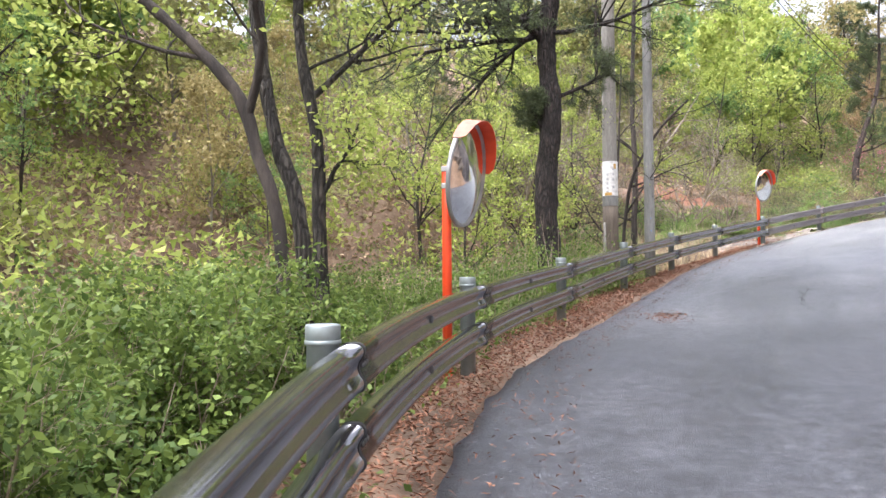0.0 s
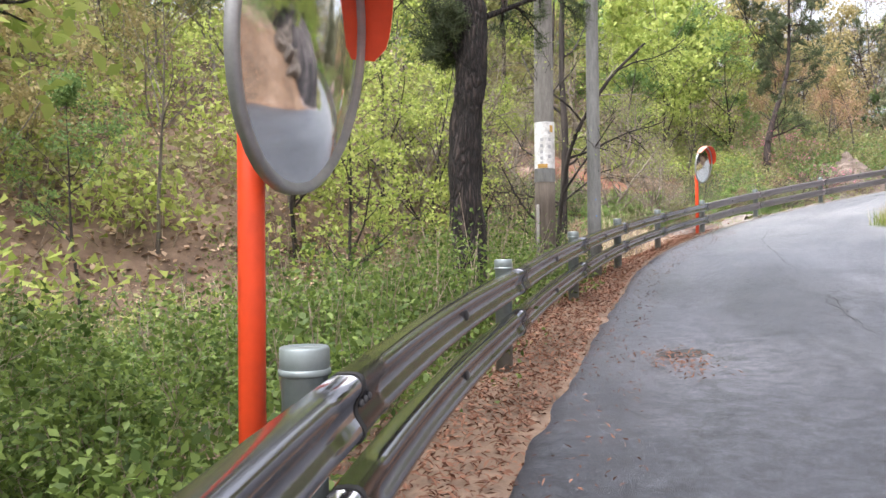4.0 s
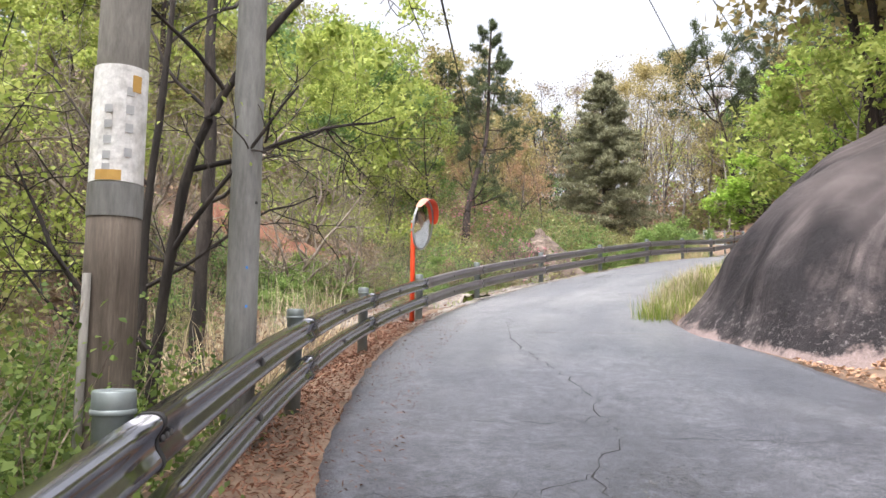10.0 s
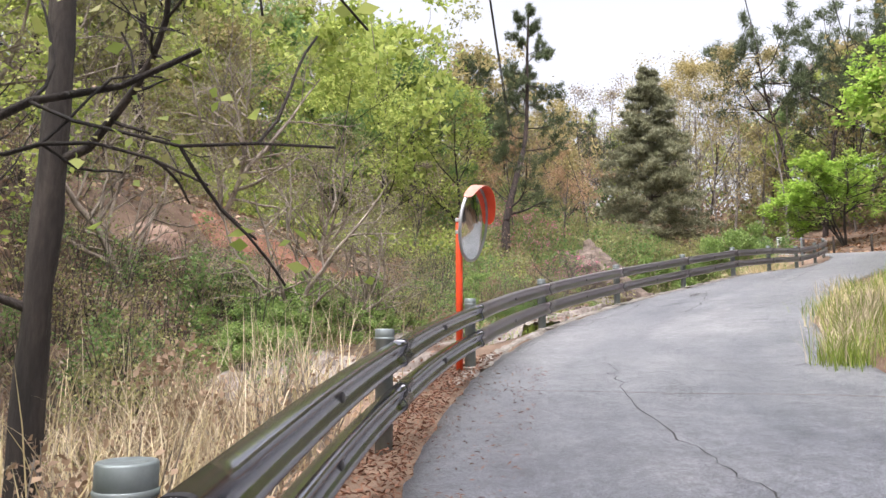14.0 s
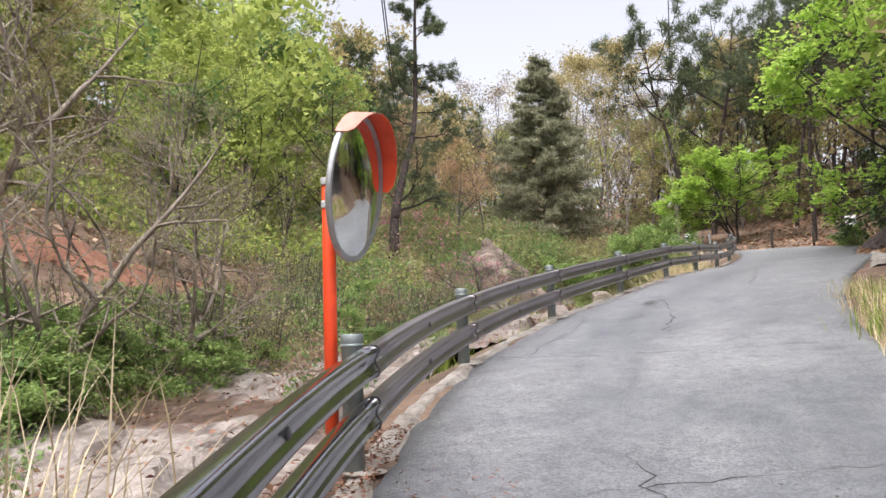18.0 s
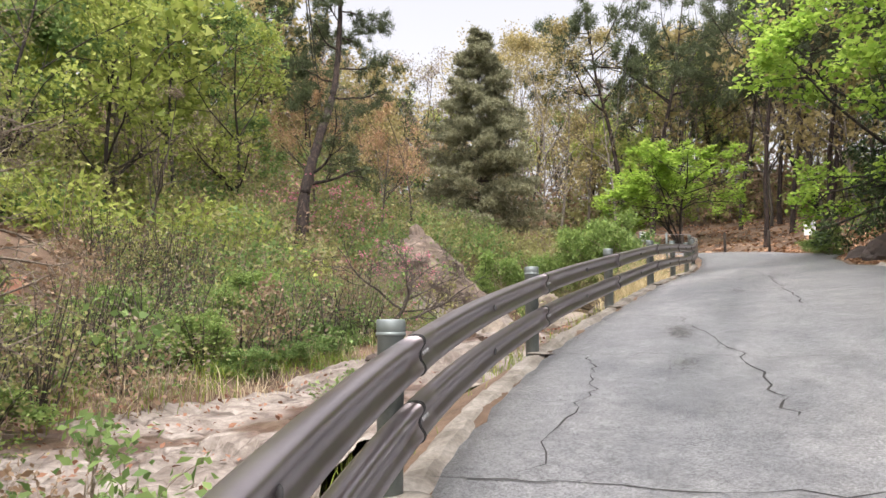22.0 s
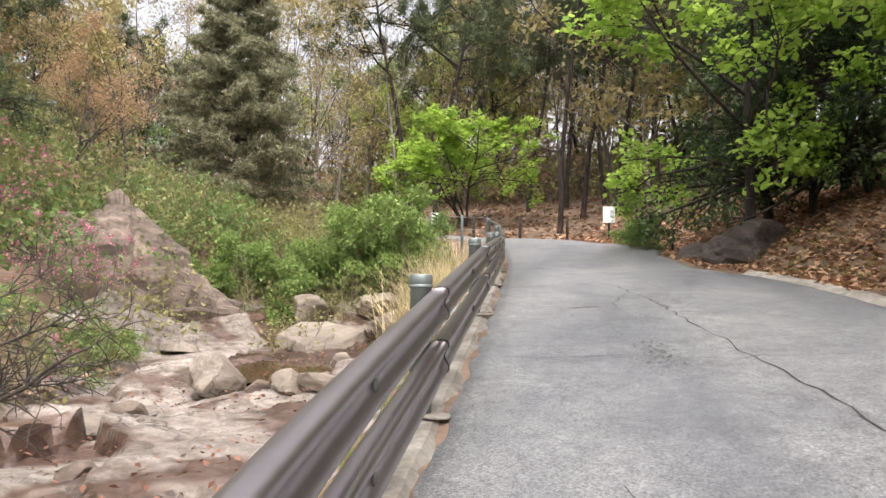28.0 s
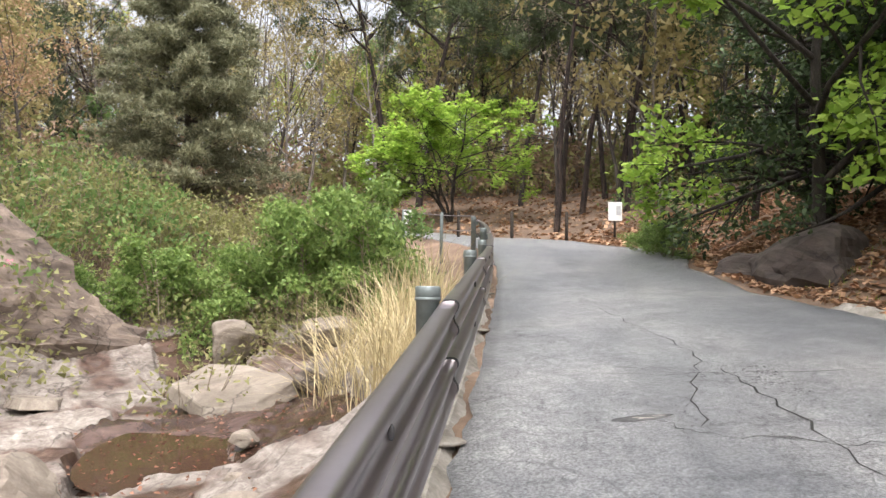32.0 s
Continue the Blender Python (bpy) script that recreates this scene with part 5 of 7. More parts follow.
knobby_trunk("slim_tree", 6.9, 20.0, [(0, 0, -0.3), (0.0, 0, 1.5), (0.05, 0, 3.2), (0.0, 0.05, 5), (0.1, 0.1, 8)], 0.095, 0.05,
             [(0.3, (-0.9, -0.3, 0.4), 1.6, 0.03), (0.42, (0.9, -0.4, 0.5), 1.8, 0.03), (0.6, (-0.7, 0.3, 0.7), 2.2, 0.03), (0.75, (0.6, 0.5, 0.8), 2, 0.03)],
             "slim brown trunk with bare spring twigs", M["bark_dark"], ("leaf", "leaf_olive", 2, 0.06, 0.12, 0.5, 0.6), 7)
knobby_trunk("twiggy_tree", 6.45, 16.75, [(0, 0, -0.2), (0.05, 0, 0.9), (0.15, -0.1, 1.9), (0.35, -0.2, 2.7), (0.9, -0.3, 3.6), (1.5, -0.4, 4.2)], 0.05, 0.022,
             [(0.2, (-0.5, 0.3, 1), 1.8, 0.03), (0.35, (0.5, -0.5, 1), 1.6, 0.025), (0.5, (1, -0.2, 0.3), 1.8, 0.025), (0.65, (-0.6, 0, 0.8), 1.4, 0.02), (0.85, (0.8, 0.2, 0.6), 1.2, 0.016)],
             "dark crooked twiggy tree beside the utility poles", M["bark_dark"], ("leaf", "leaf_spring", 1, 0.05, 0.1, 0.5, 0.6), 8)
knobby_trunk("twiggy_tree", 6.35, 17.5, [(0, 0, -0.2), (0.02, 0, 0.9), (0.0, 0.1, 2.0), (0.1, 0.1, 3.4), (0.2, 0.2, 5.5)], 0.055, 0.02,
             [(0.25, (-0.6, -0.4, 0.7), 1.5, 0.02), (0.4, (0.8, -0.3, 0.7), 1.7, 0.022), (0.6, (-0.7, 0.2, 0.6), 1.6, 0.02), (0.8, (0.5, 0.5, 0.7), 1.4, 0.016)],
             "slim bare tree beside the utility poles", M["bark_dark"], ("leaf", "leaf_spring", 1, 0.05, 0.1, 0.5, 0.6), 9)
# the tall red pine across the stream
knobby_trunk("tall_pine", 19.7, 44.1, [(0, 0, -0.3), (0.25, 0.2, 1.2), (0.5, 0.6, 2.4), (1.3, 1.4, 4.4), (2.1, 2.2, 6.2), (2.4, 2.5, 8.2), (2.35, 2.3, 10.4), (2.5, 2.4, 12.6)], 0.2, 0.045,
             [(0.3, (1, -0.2, 0.1), 2.8, 0.06), (0.33, (0.9, -0.6, 0.25), 2.4, 0.05), (0.48, (-1, -0.3, 0.1), 1.4, 0.03), (0.55, (1, 0.1, 0.0), 1.9, 0.04), (0.6, (-0.9, 0.4, 0.05), 1.7, 0.035), (0.64, (0.9, -0.5, 0.1), 1.9, 0.035),
              (0.68, (-1, -0.2, 0.12), 1.5, 0.03), (0.72, (0.8, 0.5, 0.1), 1.7, 0.03), (0.75, (-0.7, -0.6, 0.2), 1.5, 0.03), (0.78, (1, -0.1, 0.15), 1.6, 0.03), (0.82, (-1, 0.2, 0.2), 1.3, 0.028), (0.85, (0.7, -0.7, 0.2), 1.3, 0.026),
              (0.88, (0.9, 0.3, 0.3), 1.2, 0.025), (0.9, (-0.8, -0.3, 0.3), 1.0, 0.022), (0.93, (0.6, 0.4, 0.5), 0.9, 0.02), (0.96, (-0.6, 0.3, 0.5), 0.8, 0.02), (0.99, (0.2, -0.3, 1), 0.6, 0.018)],
             "tall slender red pine with flat tufts above the stream", M["bark_pine"], ("needle", "needle", 18, 0.2, 0.024, 0.5), 11)

knobby_trunk("leaning_bush", 17.1, 35.2, [(-0.1, 0.0, -0.25), (0.05, 0, 0.05), (0.35, -0.1, 0.24), (0.72, -0.22, 0.42), (0.9, -0.28, 0.75), (1.02, -0.32, 1.2)], 0.06, 0.025,
             [(0.5, (-0.7, 0.5, 0.5), 1.3, 0.022), (0.62, (0.9, -0.35, 0.12), 1.5, 0.026), (0.7, (0.8, -0.5, -0.1), 1.1, 0.018), (0.72, (-0.9, 0.2, 0.35), 1.6, 0.022), (0.8, (0.9, 0.1, 0.4), 1.2, 0.018),
              (0.85, (-0.6, -0.6, 0.3), 1.1, 0.016), (0.92, (0.5, -0.3, 0.8), 0.9, 0.014), (0.97, (-0.5, 0.3, 0.8), 0.8, 0.014)],
             "dead grey bush with a thick leaning stem above the stone slab", M["bark_mid"], None, 14, (9, 5))
plant("layered_conifer", "layered_conifer", 37.2, 59.2, 1.05, "tall drab green conifer with drooping layered boughs", tall=0.98)
for x, y, s in ((24.6, 25.4, 1.25), (27.2, 27.0, 1.3), (29.6, 28.4, 1.25), (22.6, 24.0, 1.2), (26.0, 23.4, 1.5), (31.0, 26.0, 1.5)):
    plant("pine_tree", "pine_0" if s < 1.05 else "pine_1", x, y, s, "dark red pine on the bank above the road", group="pines on the bank")
for x, y, s in ((25.8, 25.6, 1.2), (29.0, 26.4, 1.25), (23.6, 22.4, 1.15), (30.6, 29.6, 1.0)):
    plant("golden_tree", "bud_gold_0", x, y, s, "golden budding tree on the bank above the road", group="golden trees on the bank")
for x, y, s in ((4.0, 22.0, 0.7), (2.2, 24.4, 0.8), (5.2, 25.4, 0.6), (0.8, 20.6, 0.75), (2.6, 17.6, 0.6)):
    plant("young_tree", "young_fine_0", x, y, s, "slim young tree with yellow-green spring leaves below the road", group="young trees below the road")
plant("maple_tree", "maple", 49.6, 55.0, 1.02, "small many-stemmed maple with bright green spreading leaves")
for x, y, s in ((46.8, 47.2, 0.95), (50.8, 48.2, 1.05), (53.6, 53.4, 1.05), (49.6, 45.4, 1.0), (56.0, 49.6, 1.1), (43.6, 38.4, 0.8)):
    plant("pine_tree", "pine_tall", x, y, s, "tall dark pine with a broad crown beyond the bend", group="tall pines beyond the bend")
for x, y, s in ((45.0, 63.0, 0.95), (48.5, 65.0, 1.05), (52.5, 66.0, 1.05), (46.0, 69.0, 1.1), (50.5, 70.5, 1.1), (42.5, 66.5, 0.9)):
    plant("golden_tree", "gold_tall", x, y, s, "tall golden budding tree on the far hill", group="golden trees on the far hill")
plant("oak_tree", "oak", 34.4, 34.6, 0.92, "broad oak with bright fresh green leaves overhanging the road")
for x, y, s in ((37.2, 35.0, 1.1), (35.9, 33.6, 0.9), (36.0, 32.4, 0.95), (37.6, 33.2, 1.1), (40.5, 36.0, 1.1), (42.5, 33.5, 1.2)):
    plant("evergreen_tree", "evergreen_0" if s > 1 else "evergreen_1", x, y, s, "dark dense evergreen on the leaf-strewn bank", group="evergreens on the bank")
for x, y, s in ((21.5, 20.5, 0.9), (23.0, 23.5, 1.0), (25.5, 24.5, 1.1), (21, 16.5, 1.0), (24, 19, 1.2), (28, 24, 1.2), (27.5, 20, 1.2)):
    plant("pine_tree", "pine_0" if s < 1.05 else "pine_1", x, y, s, "dark red pine above the granite outcrop", group="pines above the outcrop")
for x, y, s in ((20.3, 22.5, 0.5), (19.8, 18.8, 0.42), (21.5, 24.7, 0.55), (19.5, 15.6, 0.5)):
    plant("young_tree", "young_green_0", x, y, s, "bright green young tree behind the granite outcrop", group="young trees by the outcrop")

# brown-leaved and bare trees by the stream
for x, y, s in ((27.3, 50.5, 0.56), (25.2, 49.2, 0.48), (23.0, 50.4, 0.55)):
    plant("withered_tree", "withered", x, y, s, "small tree with withered tan leaves beyond the stream", group="withered trees")
for x, y, s in ((19.4, 48.6, 0.9), (17.0, 47.0, 0.95), (14.6, 44.6, 0.9), (12.4, 42.6, 0.85), (17.4, 51.0, 1.05)):
    plant("young_tree", "young_fine_0" if s < 0.95 else "young_fine_1", x, y, s, "young tree with bright yellow-green spring leaves across the stream", group="young trees across the stream")
for x, y, s in ((17.5, 35.5, 0.27), (18.5, 36.7, 0.3), (19.6, 38.2, 0.3)):
    plant("sprawling_bush", "branchy", x, y, s, "sprawling bare grey bush leaning over the stone slab", "bush", group="sprawling bushes")
for x, y, s in ((6.6, 29.0, 0.85), (4.6, 27.0, 0.9), (8.2, 34.6, 1.0), (3.4, 24.6, 0.9), (10.8, 36.2, 0.8), (5.0, 32.6, 1.1), (10.7, 30.4, 0.62), (9.3, 29.2, 0.72)):
    plant("bare_thicket_tree", "branchy", x, y, s, "pale bare many-branched small tree on the far bank", group="bare thicket trees")

# far woods
rng = random.Random(5)
sets = {"green": [], "gold": [], "bare": [], "pine": []}


def strew(n, region, weights, size, clear=None):
    done = 0
    while done < n:
        x, y = rng.uniform(region[0], region[1]), rng.uniform(region[2], region[3])
        st, off = along(x, y)
        st, off = st[0], off[0]
        if clear and not clear(x, y, st, off):
            continue
        done += 1
        k = rng.choices(("green", "gold", "bare", "pine"), weights)[0]
        name = {"green": f"young_green_{rng.randrange(3)}", "gold": f"bud_gold_{rng.randrange(3)}", "bare": f"bare_{rng.randrange(3)}", "pine": f"pine_{rng.randrange(2)}"}[k]
        if name.startswith("young") and -16.5 < off < -7 and st < 9:
            name = f"young_fine_{rng.randrange(2)}"
        sets[k].append((name, x, y, rng.uniform(*size), rng.uniform(0.85, 1.2), rng.uniform(0, 6.28)))


def gap(x, y):
    """The open valley in which the sky shows."""
    a = math.degrees(math.atan2(x - 8, y - 12))
    return 20 < a < 34 and math.hypot(x - 8, y - 12) > 30


SIGHTS = [((8, 12), (37.4, 58.6), 4.2), ((14.7, 27.6), (37.4, 58.6), 4.2), ((20, 31.5), (37.4, 58.6), 4.2), ((10, 20.8), (49.6, 55), 3.6), ((14.7, 27.6), (49.6, 55), 3.6), ((20, 31.5), (49.6, 55), 3.6),
          ((14.7, 27.6), (44.8, 43.6), 1.6), ((20, 31.5), (44.8, 43.6), 1.6)]


def clear_sight(x, y, back=3.0):
    """Not in the open strips before the layered conifer, the maple and the notice board."""
    for (ax, ay), (bx, by), half in SIGHTS:
        d = math.hypot(bx - ax, by - ay)
        t = ((x - ax) * (bx - ax) + (y - ay) * (by - ay)) / d
        side = abs((x - ax) * (by - ay) - (y - ay) * (bx - ax)) / d
        if 0 < t < d + back and side < half * t / d + 1.2:
            return False
    return True


def off_road(s, o):
    return o > np.interp(s, STN, WIDTH) + 3.0 or o < -8


strew(34, (-26, 8, 10, 50), (7, 3, 1.5, 1), (0.75, 1.15), lambda x, y, s, o: -42 < o < -11)
strew(20, (-25, 3, -8, 24), (6, 3, 2, 1), (0.75, 1.1), lambda x, y, s, o: -34 < o < -9.5)
strew(34, (2, 22, 38, 70), (6, 4, 1, 1), (0.8, 1.2), lambda x, y, s, o: o < -13 and not gap(x, y))
strew(30, (18, 38, 56, 84), (2, 5, 2.5, 1), (0.7, 1.0), lambda x, y, s, o: off_road(s, o) and not gap(x, y) and clear_sight(x, y))
strew(48, (-18, 24, 8, 52), (6, 4, 3, 0), (0.34, 0.55), lambda x, y, s, o: -22 < o < -8 and not (2.5 < x < 15.5 and 31.5 < y < 38.5))
strew(30, (16, 44, 46, 90), (2, 5, 2, 0.3), (0.5, 0.7), lambda x, y, s, o: off_road(s, o) and gap(x, y) and clear_sight(x, y))
strew(125, (36, 84, 46, 96), (0.5, 0.8, 7.5, 1.6), (1.0, 1.55), lambda x, y, s, o: off_road(s, o) and clear_sight(x, y))
strew(44, (41, 76, 28, 54), (1.6, 0.2, 3, 4), (0.95, 1.4), lambda x, y, s, o: o > 10 and clear_sight(x, y, 1.0))
strew(26, (20, 45, 2, 27), (2, 1, 1, 5), (0.8, 1.3), lambda x, y, s, o: o > 11)
sets["green"] = [q for q in sets["green"] if not (20.5 < q[1] < 26 and 41.5 < q[2] < 48)]
woods("green_woods", "spring-green broadleaf woods on the hillsides", sets["green"], None)
woods("golden_woods", "golden budding woods on the hillsides", sets["gold"], None)
woods("bare_woods", "grey leafless woods with tall thin trunks", sets["bare"], None)
woods("pine_woods", "dark pine woods on the slopes", sets["pine"], None)


# ---- undergrowth ----
def thicket(name, label, spots, leaf, mat, stem_mat, per, stems=5, fill=0.5, flat=0.45, seed=1, slim=0.6):
    """Tangled low growth that nobody could count. spots: x, y, radius, height."""
    rng = np.random.default_rng(seed)
    S = np.array(spots)
    z = ground_height(S[:, 0], S[:, 1])
    n = len(S)
    a, r = rng.uniform(0, 6.28, (n, per)), np.sqrt(rng.uniform(0, 1, (n, per)))
    h = rng.uniform(0, 1, (n, per)) ** fill
    c = np.stack([S[:, None, 0] + S[:, None, 2] * r * np.cos(a), S[:, None, 1] + S[:, None, 2] * r * np.sin(a), z[:, None] + S[:, None, 3] * h * (1 - 0.55 * r**2)], -1).reshape(-1, 3)
    V, F = (leaf_chips if leaf > 0.075 else leaf_cards)(rng, c, 1, leaf * (1.25 if leaf > 0.075 else 1), leaf * 0.4, flat, slim)
    ob = thing(name, label, "undergrowth", kind="stuff")
    tagged(part("leaves", fast_mesh("leaves", V, F, M[mat]), None, ob), kind="stuff")
    br = []
    for (x, y, rad, hh), zz in zip(S, z):
        for k in range(stems):
            t, q = rng.uniform(0, 6.28), rng.uniform(0.2, 0.9) * rad
            br.append(limb(rng, (x + 0.2 * q * math.cos(t), y + 0.2 * q * math.sin(t), zz - 0.05), (q * math.cos(t), q * math.sin(t), hh), hh * rng.uniform(0.7, 1.15), 0.006 + 0.008 * hh * 0.5, 0.003, 0.14, 0, 3))
    V, F = tubes(br, 3)
    tagged(part("stems", fast_mesh("stems", V, F, M[stem_mat]), None, ob), kind="stuff")
    return ob


def spots_in(n, st, off, radius, height, seed, ok=None):
    """Places strewn over a stretch of stations and distances from the rail (left is negative)."""
    r = random.Random(seed)
    out = []
    while len(out) < n:
        s, o = r.uniform(*st), r.uniform(*off)
        x, y, _ = at_station(s, o)
        if ok and not ok(x, y):
            continue
        out.append((x, y, r.uniform(*radius), r.uniform(*height)))
    return out


def no_scar(x, y):
    """Away from the bare red soil."""
    return not (5.5 < x < 13.5 and 30.5 + 0.5 * (x - 6) < y < 36.0 + 0.4 * (x - 4))


def open_bank(x, y):
    """Away from the bare bank on which the soil, the rock face and the pale bare trees show."""
    return no_scar(x, y) and not (2.5 < x < 15.5 and 26.5 < y < 37.5 + 0.4 * (x - 4))


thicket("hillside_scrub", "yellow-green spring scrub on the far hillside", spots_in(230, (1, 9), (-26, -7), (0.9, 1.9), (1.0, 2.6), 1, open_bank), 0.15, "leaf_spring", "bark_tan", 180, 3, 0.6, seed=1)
behind = random.Random(44)
thicket("hillside_scrub", "bright yellow-green scrub above the bare soil", [(3 + 16 * behind.random(), 38.2 + 10 * behind.random(), behind.uniform(0.8, 1.5), behind.uniform(0.8, 2.0)) for _ in range(110)], 0.12, "leaf_spring", "bark_tan", 200, 4, 0.6, seed=44)
thicket("hillside_scrub", "tan dry growth on the bare bank", [(3.5 + 10 * behind.random(), 27.5 + 9 * behind.random(), behind.uniform(0.4, 0.8), behind.uniform(0.3, 0.8)) for _ in range(70)], 0.06, "leaf_brown", "bark_tan", 110, 12, 0.7, seed=45)
thicket("hillside_scrub", "olive budding scrub on the far hillside", spots_in(200, (3, 13), (-30, -8), (0.9, 1.9), (1.2, 2.8), 2, open_bank), 0.14, "leaf_olive", "bark_tan", 165, 3, 0.7, seed=2)
thicket("hillside_scrub", "brown twiggy scrub with withered leaves", spots_in(150, (2, 14), (-30, -6.5), (0.7, 1.6), (1.0, 2.4), 3, open_bank), 0.11, "leaf_brown", "bark_tan", 130, 3, 0.8, seed=3)
thicket("stream_scrub", "green and olive bushes along the stream's far bank", spots_in(110, (9.5, 17), (-17, -7.2), (0.8, 1.5), (0.8, 2.0), 4, open_bank), 0.11, "leaf_green", "bark_tan", 250, 3, 0.6, seed=4)
thicket("stream_scrub", "twiggy olive bushes along the stream's far bank", spots_in(120, (9.2, 17), (-20, -7), (0.8, 1.5), (1.0, 2.4), 5, open_bank), 0.10, "leaf_olive", "bark_tan", 240, 5, 0.7, seed=5)
thicket("wood_floor_growth", "green woodland undergrowth beyond the road's bend", spots_in(120, (14.5, 19), (9, 32), (1.2, 2.2), (0.8, 2.0), 6, clear_sight), 0.15, "leaf_green", "bark_grey", 120, 5, 0.6, seed=6)
thicket("wood_floor_growth", "olive woodland undergrowth beyond the road's bend", spots_in(70, (14, 17), (-30, -9), (1.2, 2.4), (1.2, 3.0), 7, clear_sight), 0.14, "leaf_olive", "bark_grey", 160, 4, 0.7, seed=7)
thicket("wood_floor_growth", "tall dim undergrowth between the far trunks", spots_in(150, (15.5, 21), (17, 46), (1.4, 2.6), (2.0, 4.6), 28, lambda x, y: clear_sight(x, y, 0)), 0.24, "leaf_olive", "bark_grey", 190, 4, 0.9, seed=28)
thicket("wood_floor_growth", "brown withered saplings between the far trunks", spots_in(120, (15.5, 21), (16, 48), (1.2, 2.4), (2.5, 6.0), 29, lambda x, y: clear_sight(x, y, 0)), 0.22, "leaf_brown", "bark_grey", 130, 5, 0.9, seed=29)
thicket("wood_floor_growth", "dim evergreen saplings high on the far slope", spots_in(60, (15.5, 18), (24, 56), (1.8, 3.0), (2.0, 5.0), 30), 0.3, "leaf_dark", "bark_grey", 170, 3, 0.9, seed=30)
thicket("wood_floor_growth", "golden saplings high on the far slope", spots_in(40, (16.5, 21), (22, 50), (1.4, 2.4), (2.0, 4.0), 31, lambda x, y: clear_sight(x, y, 0)), 0.22, "leaf_gold", "bark_grey", 130, 4, 0.9, seed=31)
thicket("wood_floor_growth", "green leafy growth behind the outcrop", spots_in(70, (5, 13), (9.5, 18), (0.9, 1.7), (0.8, 2.2), 8, lambda x, y: not (13 < x < 20.5 and 14 < y < 25.5)), 0.12, "leaf_green", "bark_grey", 150, 6, 0.6, seed=8)

thicket("verge_growth", "dense fresh green leafy growth below the utility poles", spots_in(130, (4.7, 6.9), (-4.2, -0.8), (0.5, 0.9), (1.0, 1.75), 35), 0.055, "leaf_shrub", "bark_tan", 420, 4, 0.6, 0.5, seed=35)
thicket("verge_growth", "olive bushes on the slope below the road", spots_in(70, (2.4, 6.0), (-8.5, -2.6), (0.6, 1.1), (0.7, 1.5), 42), 0.075, "leaf_olive", "bark_grey", 220, 6, 0.7, 0.5, seed=42)
thicket("verge_growth", "fresh green bushes on the slope below the road", spots_in(50, (2.4, 6.0), (-8.5, -2.4), (0.6, 1.1), (0.6, 1.3), 43), 0.075, "leaf_green", "bark_grey", 240, 5, 0.7, 0.5, seed=43)
# shrubs close behind the rail
r = random.Random(21)
for k in range(62):
    s, o = r.uniform(1.7, 7.2), -r.uniform(0.55, 3.6)
    x, y, _ = at_station(s, o)
    if math.hypot(x - 5.06, y - 13) < 0.5 or math.hypot(x - 6.1, y - 15.95) < 0.45 or math.hypot(x - 7.08, y - 16.4) < 0.4 or math.hypot(x - 4.62, y - 6.02) < 0.4:
        continue
    tall = r.uniform(0.65, 1.0) if o < -1.2 else r.uniform(0.5, 0.72)
    plant("shrub", f"shrub_{r.randrange(3)}", x, y, tall * (1.25 if s < 3.6 else 1.0), "fresh green leafy shrub behind the guard rail", "shrub", group="shrubs behind the rail")
for x, y, tall in ((3.5, 2.6, 0.85), (3.0, 2.2, 0.9), (2.5, 3.0, 1.0), (3.4, 3.6, 0.9), (2.8, 4.0, 1.0), (3.7, 4.4, 0.8), (3.0, 5.2, 0.9), (2.3, 4.9, 1.0), (3.7, 1.5, 0.8), (3.1, 1.2, 0.9), (2.4, 1.8, 1.0), (3.9, 5.3, 0.75), (3.6, 6.6, 0.7), (2.9, 6.4, 0.8)):
    plant("tall_shrub", "tall_shrub", x, y, tall, "tall fresh green leafy shrub under the leaning trees", "shrub", group="tall shrubs")
thicket("verge_growth", "low green leafy growth behind the guard rail", spots_in(150, (1.6, 7.0), (-5.5, -0.45), (0.45, 0.9), (0.4, 0.9), 9), 0.06, "leaf_shrub", "bark_tan", 200, 5, 0.7, 0.5, seed=9)
thicket("verge_growth", "dense fresh green growth close behind the rail", spots_in(170, (2.4, 6.9), (-2.6, -0.4), (0.35, 0.7), (0.5, 0.95), 19), 0.055, "leaf_shrub", "bark_tan", 240, 4, 0.6, 0.5, seed=19)
thicket("verge_growth", "spring-green leafy growth under the trees", spots_in(70, (1.5, 7.0), (-8, -3), (0.6, 1.1), (0.6, 1.3), 10), 0.07, "leaf_shrub", "bark_grey", 190, 6, 0.7, 0.5, seed=10)
thicket("stream_scrub", "brown twiggy growth among the reeds", spots_in(70, (6.9, 8.4), (-6, -0.7), (0.4, 0.8), (0.5, 1.1), 41), 0.06, "leaf_brown", "bark_grey", 90, 12, 0.7, 0.5, seed=41)
for k in range(26):
    s, o = r.uniform(6.6, 11.2), -r.uniform(1.2, 6.5)
    x, y, _ = at_station(s, o)
    plant("bare_bush", f"twigs_{r.randrange(3)}", x, y, r.uniform(0.9, 1.6), "tan twiggy bush with few leaves", "bush", group="twiggy bushes")


